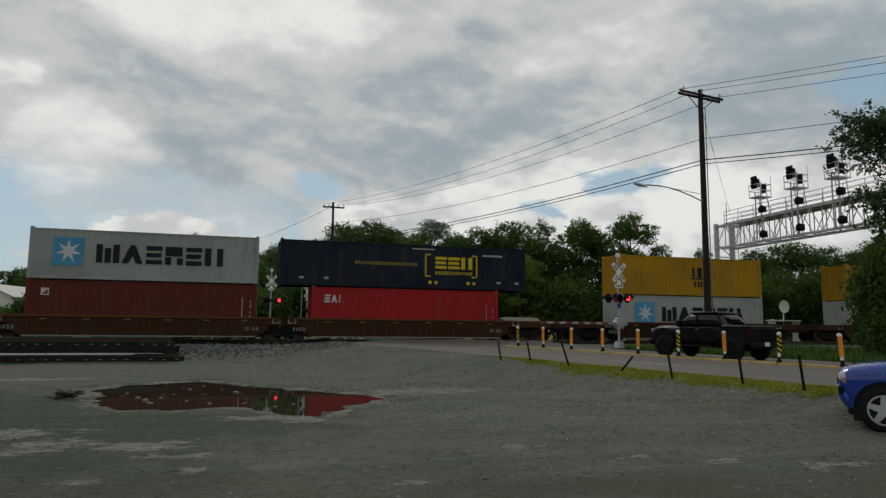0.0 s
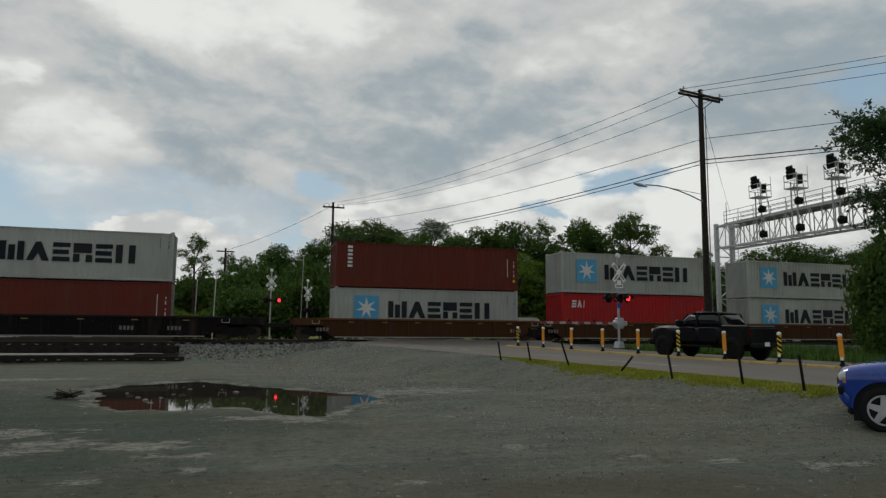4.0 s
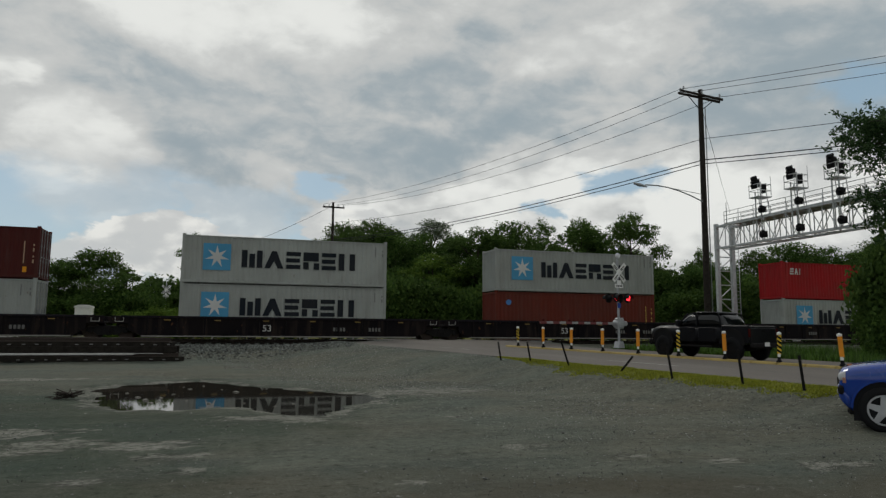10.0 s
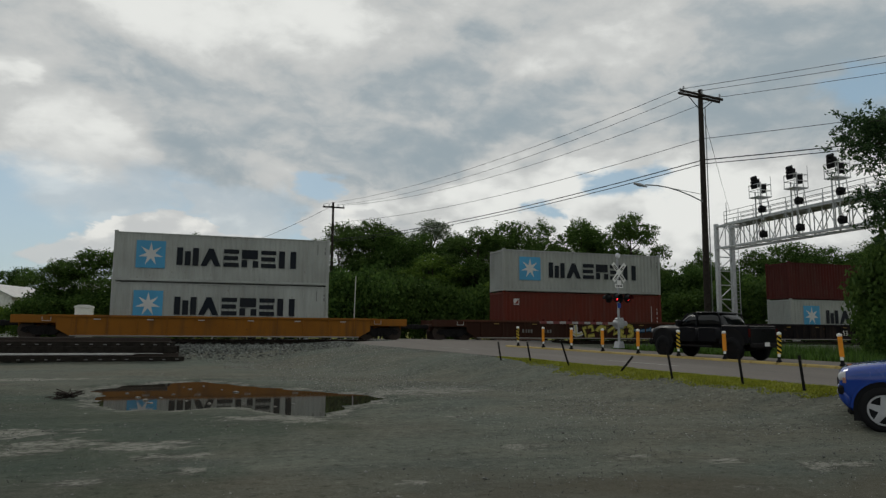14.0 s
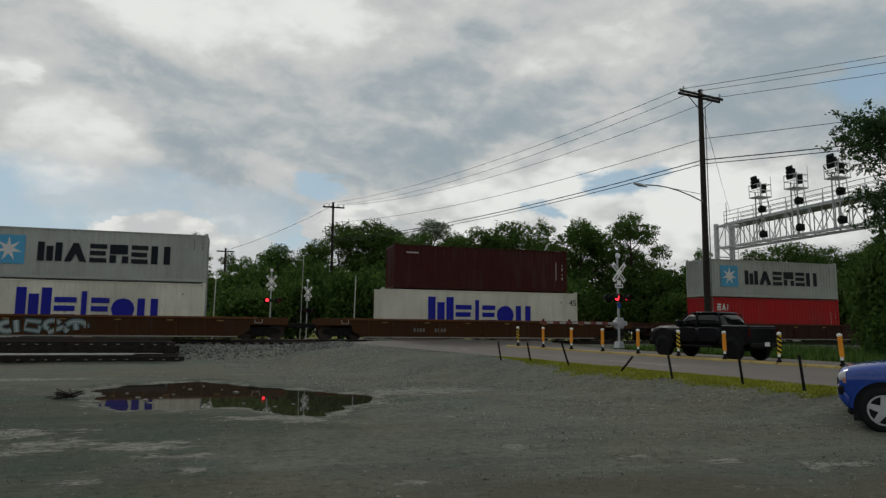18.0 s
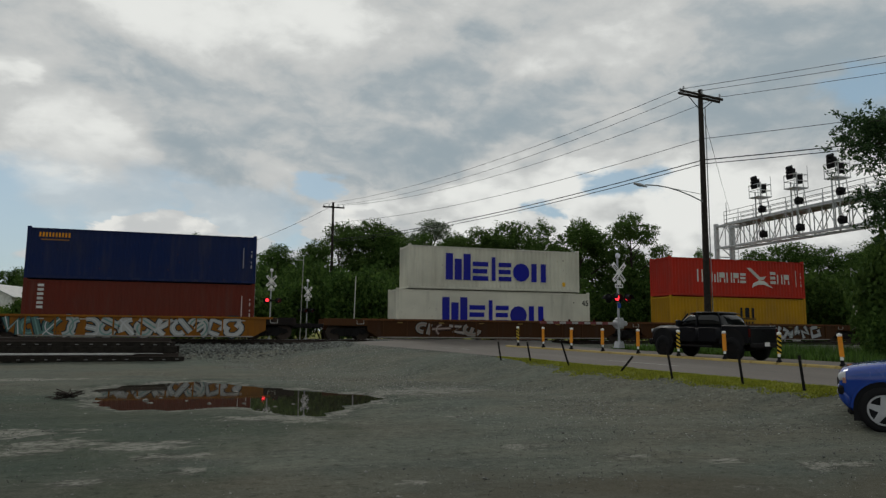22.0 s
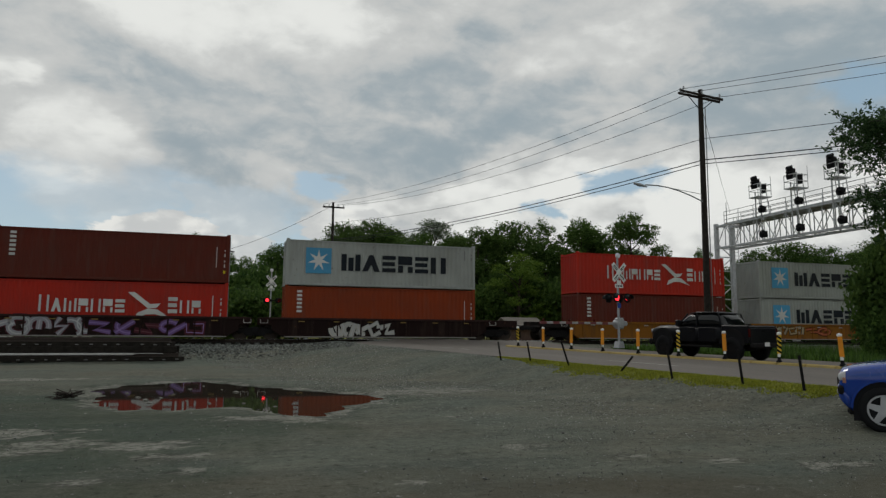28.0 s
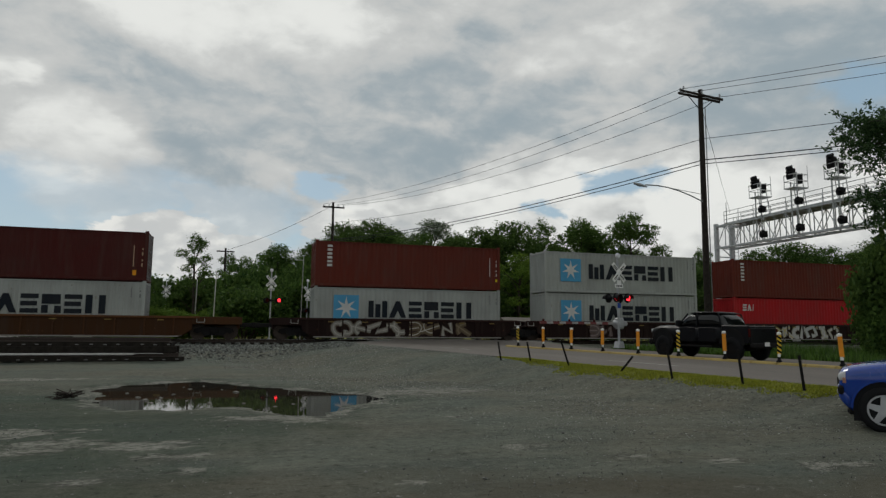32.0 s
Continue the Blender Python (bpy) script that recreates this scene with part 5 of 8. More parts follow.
def make_stones():
    rnd = random.Random(11)
    v, f = [], []
    while len(f) < 8 * 10500:                   # ballast slope
        x, u = rnd.uniform(-14, 10), rnd.uniform(-9.5, -1.15)
        if x > 6 and u < -4 or x > 8.4 + rnd.uniform(0, 0.8):
            continue
        prof = ((-9.5, None), (-4.6, 0.02), (-3.3, 0.36), (-2.1, 0.70), (-1.5, 0.775))
        if u > -1.58 and not 0.14 < (x + 50) % 0.55 < 0.41:      # keep clear of the ties
            continue
        if u < -4.4:
            z = ground_z(x, TRACK_Y + u)
            if rnd.random() > sstep(-11.0, -5.0, u):
                continue
        else:
            z = max(ground_z(x, TRACK_Y + u), np.interp(u, [-4.6, -3.3, -2.1, -1.55, -1.3, -1.15], [0.02, 0.28, 0.50, 0.60, 0.70, 0.73]))
        rocks_data(v, f, (x, TRACK_Y + u, z + 0.015), rnd.uniform(0.035, 0.085), rnd)
    stuff("ballast_stones", v, f, STONE, "loose grey crushed stones along the track bed", "ballast")
    v, f = [], []
    for _ in range(26000):                     # grit on the lot
        y = 3.2 + 29 * rnd.random() ** 1.5
        x = rnd.uniform(-0.75 * y - 1, 0.95 * y + 2)
        d = shore(x, y)
        dm = (median_x(y) - x) * 0.979
        if d < 0.1 or dm < 10.2:
            continue
        if noise.noise((x * 0.35, y * 0.35, 3.0)) < rnd.uniform(-0.5, 0.35):
            continue
        rocks_data(v, f, (x, y, ground_z(x, y) + 0.004), rnd.uniform(0.004, 0.013) * (1 + y * 0.02) * (2.2 if rnd.random() < 0.03 else 1.0), rnd, 0.6)
    stuff("lot_grit", v, f, GRIT, "scattered small stones on the gravel lot", "gravel")
    v, f = [], []
    for _ in range(30000):                     # loose stone along the verge and the apron by the track
        y = rnd.uniform(8.5, 39)
        dm = 7.75 + 8.0 * rnd.random() ** 1.3
        if y < 23 and dm < 8.6 + rnd.uniform(-0.3, 0.4) or shore(median_x(y) - dm / 0.979, y) < 0.3:
            continue
        x = median_x(y) - dm / 0.979
        if noise.noise((x * 0.5, y * 0.4, 6.0)) < rnd.uniform(-0.6, 0.5) - 0.25 * sstep(24, 34, y):
            continue
        rocks_data(v, f, (x, y, ground_z(x, y) + 0.006), rnd.uniform(0.007, 0.019) * (1 + y * 0.018), rnd, 0.5)
    stuff("apron_stones", v, f, APRON, "loose grey stones along the grass verge and track apron", "gravel")
    # larger stones in and round the puddle
    for i, (x, y, r) in enumerate(((-2.0, 17.2, 0.10), (-1.75, 16.5, 0.12), (-1.3, 17.9, 0.07), (-1.5, 17.0, 0.09), (-1.0, 19.3, 0.08), (0.15, 18.2, 0.11), (-0.9, 16.2, 0.07), (-0.4, 15.5, 0.09), (0.3, 15.4, 0.06), (-2.4, 18.4, 0.07), (-1.2, 20.0, 0.06), (-0.7, 20.3, 0.07), (1.3, 15.0, 0.07), (0.9, 14.6, 0.06), (-1.6, 15.9, 0.08), (-0.2, 19.0, 0.05))):
        bm = bm_new()
        rock(bm, r * 0.85, rnd)
        tagged(solid("stone", bm, PALE_STONE, "pale stone standing in the muddy puddle", "stone", "stones in the puddle"), "").matrix_world = pose(x, y, WATER_Z - 0.005, 0, 0, 40 * i)
    # clump of dead twigs beside the puddle
    t = thing("twig_heap", pose(-3.42, 16.7, 0.0), "small heap of dark dead twigs beside the puddle", "twigs")
    for i in range(46):
        bm = bm_new()
        a, p = rnd.uniform(0, 6.28), Vector((rnd.gauss(0, 0.13), rnd.gauss(0, 0.10), rnd.uniform(0.01, 0.12)))
        q = p + Vector((math.cos(a), math.sin(a), rnd.uniform(-0.05, 0.35))) * rnd.uniform(0.12, 0.32)
        add_tube(bm, p, q, 0.02, 0.008, 5)
        part("twig", bm, WOOD_POLE, t)


make_stones()


# ---------- stacked track panels ----------
DULL_PLATE = plain("dull_plate", (0.20, 0.20, 0.19), 0.7)


def make_track_panels():
    bm = bm_new()
    add_box(bm, (-0.115, 0.14, 0), (0.115, 2.6, 0.17), 0.012)
    tie_me = to_mesh("tie", bm, TIE)
    bm = bm_new()
    add_box(bm, (-0.07, -0.012, 0.06), (0.07, 0.0, 0.095))
    clip_me = to_mesh("end_plate", bm, DULL_PLATE)
    for k, (x_end, z0, y0) in enumerate(((-2.05, 0.10, 33.3), (-2.45, 0.76, 33.35))):
        t = thing("track_panel", pose(x_end, y0, z0), ("lower" if k == 0 else "upper") + " prefabricated track panel of rails on dark ties, stacked", "track panel", "stacked track panels")
        bm = bm_new()
        add_box(bm, (-14.0, 0.0, 0.0), (0.0 if k == 0 else -0.3, 0.13, 0.19), 0.015)
        part("edge_beam", bm, TIE, t, "dark edge beam with small pale plates")
        for s in (-1, 1):
            bm = bm_new()
            rail_profile(bm, -14.0, -0.25 if s < 0 else -0.4, 1.3 + s * 1.22, 0.36)
            part("rail", bm, RAIL, t)
            if k == 0 and s < 0:
                bm = bm_new()
                add_box(bm, (-14.0, -0.03, 0.27), (-2.1, 0.04, 0.36), 0.012)
                add_box(bm, (-2.1, 0.0, 0.33), (-0.9, 0.04, 0.352))
                part("bright_head", bm, RAIL_PALE, t, "pale bare rail head")
        for i in range(26):
            tie = part("tie", tie_me, None, t, m=pose(-0.3 - i * 0.53, 0, 0))
            if i % 5 != 3:
                part("end_plate", clip_me, None, tie, m=pose(0.04 * math.sin(i * 5.3), 0, 0.01 * math.cos(i * 3)))
    for i in range(2):                              # dark timbers between the panels
        b = thing("timber_bearer", pose(-2.42, 33.32 + i * 1.9, 0.465), "long dark timber bearer between stacked track panels", "timber", "timbers under the track panel")
        bm = bm_new()
        add_box(bm, (-14, 0, 0), (0.0, 0.3, 0.29), 0.02)
        part("beam", bm, TIE, b)


RAIL_PALE = painted("pale_rail_side", (0.55, 0.54, 0.52), (0.16, 0.14, 0.12), 0.55, 0.0)
make_track_panels()


# ---------- poles, wires ----------
def lerp(a, b, t):
    return Vector(a) + (Vector(b) - Vector(a)) * t


def make_cable(a, b, sag, r=0.014, label="thin overhead cable"):
    """One hanging tube from a to b."""
    bm = bm_new()
    n, k = 16, 5
    side = (Vector(b) - Vector(a)).cross(Vector((0, 0, 1))).normalized()
    rings = []
    for i in range(n + 1):
        t = i / n
        p = lerp(a, b, t)
        p.z -= sag * 4 * t * (1 - t)
        rings.append([bm.verts.new(p + side * r * math.cos(6.2832 * j / k) + Vector((0, 0, r * math.sin(6.2832 * j / k)))) for j in range(k)])
    for p, q in zip(rings, rings[1:]):
        for j in range(k):
            bm.faces.new((p[j], p[(j + 1) % k], q[(j + 1) % k], q[j]))
    bm.faces.new(rings[0])
    bm.faces.new(rings[-1])
    solid("overhead_cable", bm, CABLE, label + " between wooden poles", "cable", "overhead cables")


def make_pole():
    base, top = Vector((24.98, 31.55, 0.45)), Vector((23.86, 30.05, 14.75))
    p = thing("utility_pole", Matrix.Translation(base), "tall dark wooden utility pole, leaning, with a street lamp arm", "utility pole")
    d = top - base
    bm = bm_new()
    add_tube(bm, (0, 0, -0.3), d, 0.205, 0.125, 14)
    part("pole", bm, WOOD_POLE, p)
    arm = Vector((0.94, -0.28, -0.22))
    arm.normalize()
    across = Vector((0.28, 0.94, 0)).normalized()
    c = d * 0.975
    for s in (-1, 1):
        bm = bm_new()
        a, b = c - arm * 1.17 + across * 0.19 * s, c + arm * 1.17 + across * 0.19 * s
        add_tube(bm, a, b, 0.075, 0.075, 4)
        x = part("crossarm", bm, WOOD_POLE, p, "weathered wooden crossarm")
        for k in (-1.0, 0.0, 1.0) if s < 0 else (-1.05, 1.05):
            bm = bm_new()
            q = c + arm * k + across * 0.19 * s
            add_tube(bm, q + Vector((0, 0, 0.06)), q + Vector((0, 0, 0.16)), 0.02, 0.02, 6)
            add_tube(bm, q + Vector((0, 0, 0.14)), q + Vector((0, 0, 0.28)), 0.06, 0.035, 8)
            part("insulator", bm, STEEL_GREY, x, "grey insulator")
    for s in (-1, 1):
        bm = bm_new()
        add_tube(bm, c + arm * 0.75 * s - Vector((0, 0, 0.05)), d * 0.92, 0.025, 0.025, 6)
        part("brace", bm, STEEL_DARK, p)
    bm = bm_new()
    add_tube(bm, d * 0.97 + Vector((0.2, -0.1, -0.6)), d * 0.1 + Vector((0.22, -0.12, 0)), 0.03, 0.03, 6)
    part("conduit", bm, STEEL_GREY, p, "grey conduit down the pole")
    # lamp arm
    root, tip = Vector((24.2, 30.6, 8.65)) - base, Vector((21.1, 31.35, 9.44)) - base
    bm = bm_new()
    pts = [lerp(root, tip, t) + Vector((0, 0, 0.28 * math.sin(math.pi * t * 0.9))) for t in (0, 0.2, 0.4, 0.6, 0.8, 1.0)]
    add_path(bm, pts, 0.035, 8)
    add_tube(bm, root + Vector((0, 0, 0.4)), pts[3], 0.015, 0.015, 6)
    la = part("lamp_arm", bm, STEEL_GREY, p, "grey steel lamp arm")
    bm = bm_new()
    t = (tip - root).normalized()
    add_tube(bm, tip - t * 0.1, tip + t * 0.3, 0.045, 0.09, 10)
    add_tube(bm, tip + t * 0.3, tip + t * 0.66, 0.105, 0.05, 10)
    part("lamp_head", bm, STEEL_GREY, la, "grey cobra-head street lamp")
    # far pole
    f = thing("utility_pole", pose(10.5, 77.2, 0.4), "distant wooden utility pole with one crossarm among trees", "utility pole")
    bm = bm_new()
    add_tube(bm, (0, 0, -0.3), (-0.05, 0, 15.8), 0.2, 0.13, 10)
    part("pole", bm, WOOD_POLE, f)
    bm = bm_new()
    add_box(bm, (-1.2, -0.08, 15.15), (1.25, 0.08, 15.32), 0.01)
    part("crossarm", bm, WOOD_POLE, f)
    for k in (-1.1, -0.5, 0.5, 1.15):
        bm = bm_new()
        add_tube(bm, (k, 0, 15.32), (k, 0, 15.58), 0.06, 0.04, 6)
        part("insulator", bm, STEEL_GREY, f)
    g = thing("utility_pole", pose(-1.3, 92, 0.4), "far small wooden utility pole with a crossarm", "utility pole")
    bm = bm_new()
    add_tube(bm, (0, 0, -0.3), (0, 0, 11.7), 0.16, 0.12, 8)
    part("pole", bm, WOOD_POLE, g)
    bm = bm_new()
    add_box(bm, (-1.1, -0.08, 11.2), (1.1, 0.08, 11.35))
    part("crossarm", bm, WOOD_POLE, g)
    # wires
    make_cable((22.78, 30.3, 14.75), (9.35, 77.2, 15.95), 1.0)
    make_cable((23.45, 30.1, 14.6), (11.0, 77.2, 15.95), 1.1)
    make_cable((24.9, 29.75, 14.35), (11.65, 77.2, 15.95), 1.2)
    for a, b in (((22.78, 30.3, 14.75), (36.9, 11.5, 14.1)), ((23.45, 30.1, 14.6), (37.0, 13.0, 14.1)), ((24.9, 29.75, 14.35), (36.2, 14.3, 13.7))):
        make_cable(a, b, 0.12)
    make_cable((24.05, 30.26, 12.07), (10.5, 77.2, 13.9), 0.9, 0.016, "messenger cable")
    make_cable((24.05, 30.26, 12.07), (36.5, 13.1, 11.6), 0.15, 0.016, "messenger cable")
    for dz, r in ((0, 0.03), (-0.22, 0.024)):
        make_cable((24.15, 30.4, 10.93 + dz), (10.5, 77.2, 11.9 + dz), 0.7, r, "thick black telephone cable")
        make_cable((24.15, 30.4, 10.93 + dz), (35.5, 15.9, 10.6 + dz), 0.12, r, "thick black telephone cable")
    make_cable((10.5, 77.2, 15.9), (-1.3, 92, 11.8), 0.4, 0.02)
    make_cable((23.95, 30.15, 14.0), (41.5, 48.9, 12.0), 0.15, 0.012, "thin guy wire")


make_pole()


# ---------- signal bridge ----------
BRIDGE = plain("galvanised_bridge", (0.46, 0.47, 0.48), 0.55, 0.2, 0.15, 4)


def lattice(parent, name, a, b, u, w, n, r=0.045):
    """A flat braced panel between the parallel chords a-b and a+w ... b+w."""
    for i in range(n):
        p, q = lerp(a, b, i / n), lerp(a, b, (i + 1) / n)
        bm = bm_new()
        add_tube(bm, p, p + w, r, r, 5)
        if i % 2:
            add_tube(bm, p + w, q, r * 0.8, r * 0.8, 5)
        else:
            add_tube(bm, p, q + w, r * 0.8, r * 0.8, 5)
        part(name, bm, BRIDGE, parent)


def make_signal_bridge():
    X0, X1, Y0, Y1, Z0, Z1 = 40.9, 42.5, 50.1, 29.5, 9.05, 11.0
    g = thing("signal_bridge", pose(0, 0, 0), "silver steel lattice signal bridge over the railway tracks", "signal bridge")
    for x in (X0, X1):
        for z in (Z0, Z1):
            bm = bm_new()
            add_box(bm, (x - 0.09, Y1, z - 0.09), (x + 0.09, Y0, z + 0.09), 0.01)
            part("chord", bm, BRIDGE, g)
        lattice(g, "brace", Vector((x, Y0, Z0)), Vector((x, Y1, Z0)), None, Vector((0, 0, Z1 - Z0)), 18)
    for z in (Z0, Z1):
        lattice(g, "brace", Vector((X0, Y0, z)), Vector((X0, Y1, z)), None, Vector((X1 - X0, 0, 0)), 16, 0.035)
    bm = bm_new()
    add_box(bm, (X0 - 0.1, Y1, Z1 + 0.1), (X1 + 0.1, Y0 - 1.2, Z1 + 0.15))
    part("walkway", bm, BRIDGE, g, "steel grating walkway")
    for x in (X0 - 0.1, X1 + 0.1):
        bm = bm_new()
        for z in (0.45, 0.8, 1.15):
            add_tube(bm, (x, Y1, Z1 + z), (x, Y0 - 1.2, Z1 + z), 0.03, 0.03, 5)
        rail = part("handrail", bm, BRIDGE, g)
        for i in range(12):
            y = Y0 - 1.2 - i * 1.75
            bm = bm_new()
            add_tube(bm, (x, y, Z1 + 0.1), (x, y, Z1 + 1.15), 0.03, 0.03, 5)
            part("handrail_post", bm, BRIDGE, rail)
    for y in (Y0, Y1):
        for x in (X0, X1):
            bm = bm_new()
            add_box(bm, (x - 0.16, y - 0.16, 0.0), (x + 0.16, y + 0.16, Z1 + 0.25), 0.02)
            part("leg", bm, BRIDGE, g)
        for k in range(7):
            z = 0.8 + k * 1.25
            bm = bm_new()
            if k % 2:
                add_tube(bm, (X0, y, z), (X1, y, z + 1.25), 0.05, 0.05, 5)
            else:
                add_tube(bm, (X1, y, z), (X0, y, z + 1.25), 0.05, 0.05, 5)
            add_tube(bm, (X0, y, z), (X1, y, z), 0.05, 0.05, 5)
            part("leg_brace", bm, BRIDGE, g)
    # signals: a mast with an upper platform cage and a head, and two lower heads
    for i, y in enumerate((44.75, 41.0, 37.25)):
        s = part("signal_mast", mast_mesh(X0, y, Z1), BRIDGE, g, "signal mast with platform cage")
        bars = [((X0 + dx, y + dy, 12.7), (X0 + dx, y + dy, 13.7)) for dx in (-0.55, 0.75) for dy in (-0.5, 0.5)]
        for z in (13.2, 13.7):
            bars += [((X0 + dx, y - 0.5, z), (X0 + dx, y + 0.5, z)) for dx in (-0.55, 0.75)]
            bars += [((X0 - 0.55, y + dy, z), (X0 + 0.75, y + dy, z)) for dy in (-0.5, 0.5)]
        for p, q in bars:
            bm = bm_new()
            add_tube(bm, p, q, 0.028, 0.028, 5)
            part("cage_bar", bm, BRIDGE, s)
        bm = bm_new()
        add_box(bm, (X0 - 0.58, y - 0.53, 12.63), (X0 + 0.78, y + 0.53, 12.7))
        part("platform", bm, BRIDGE, s)
        bm = bm_new()
        add_box(bm, (X0 - 0.5, y - 0.32, 13.35), (X0 - 0.42, y + 0.32, 14.4), 0.06)
        add_box(bm, (X0 - 0.42, y - 0.2, 13.5), (X0 - 0.05, y + 0.2, 14.2), 0.03)
        bk = bm_new()
        add_box(bk, (X0 + 0.45, y - 0.28, 13.05), (X0 + 0.55, y + 0.28, 13.85), 0.05)
        part("rear_signal_head", bk, BLACK, s, "black signal target")
        hd = part("signal_head", bm, BLACK, s, "black signal target")
        for k in range(3):
            bm = bm_new()
            add_tube(bm, (X0 - 0.74, y, 13.57 + 0.3 * k), (X0 - 0.5, y, 13.57 + 0.3 * k), 0.11, 0.11, 10)
            part("hood", bm, BLACK, hd)
        y -= 0.5
        for z in (11.6, 9.55):
            bm = bm_new()
            add_tube(bm, (X0 - 0.36, y, z), (X0 - 0.30, y, z), 0.32, 0.32, 14)
            add_box(bm, (X0 - 0.32, y - 0.2, z - 0.25), (X0 + 0.05, y + 0.2, z + 0.25), 0.03)
            add_tube(bm, (X0 - 0.55, y, z), (X0 - 0.36, y, z), 0.13, 0.13, 10)
            part("lower_signal_head", bm, BLACK, s, "round black signal head")
    # ladder and antenna at the far end
    bm = bm_new()
    for dx in (0, 0.4):
        add_tube(bm, (X1 + 0.3 + dx, Y0, 0.5), (X1 + 0.3 + dx, Y0, Z1 + 1.0), 0.03, 0.03, 5)
    for k in range(34):
        add_tube(bm, (X1 + 0.3, Y0, 0.8 + k * 0.32), (X1 + 0.7, Y0, 0.8 + k * 0.32), 0.018, 0.018, 5)
    part("ladder", bm, BRIDGE, g)
    bm = bm_new()
    add_tube(bm, (X0, 48.7, Z1), (X0, 48.7, Z1 + 2.0), 0.05, 0.03, 6)
    part("antenna", bm, BRIDGE, g)


def mast_mesh(x, y, z):
    bm = bm_new()
    add_tube(bm, (x - 0.12, y - 0.3, z - 2.0), (x - 0.12, y - 0.3, z + 2.9), 0.06, 0.06, 6)
    add_tube(bm, (x - 0.12, y + 0.3, z - 2.0), (x - 0.12, y + 0.3, z + 2.2), 0.06, 0.06, 6)
    add_tube(bm, (x + 0.6, y + 0.45, z), (x + 0.3, y + 0.45, z + 2.1), 0.035, 0.035, 5)
    add_tube(bm, (x + 0.6, y - 0.45, z), (x + 0.3, y - 0.45, z + 2.1), 0.035, 0.035, 5)
    add_tube(bm, (x + 0.75, y - 0.5, z + 2.0), (x + 0.75, y - 0.5, z + 3.4), 0.02, 0.02, 5)
    return bm


make_signal_bridge()

# ---------- crossing signals ----------
LENSES = []


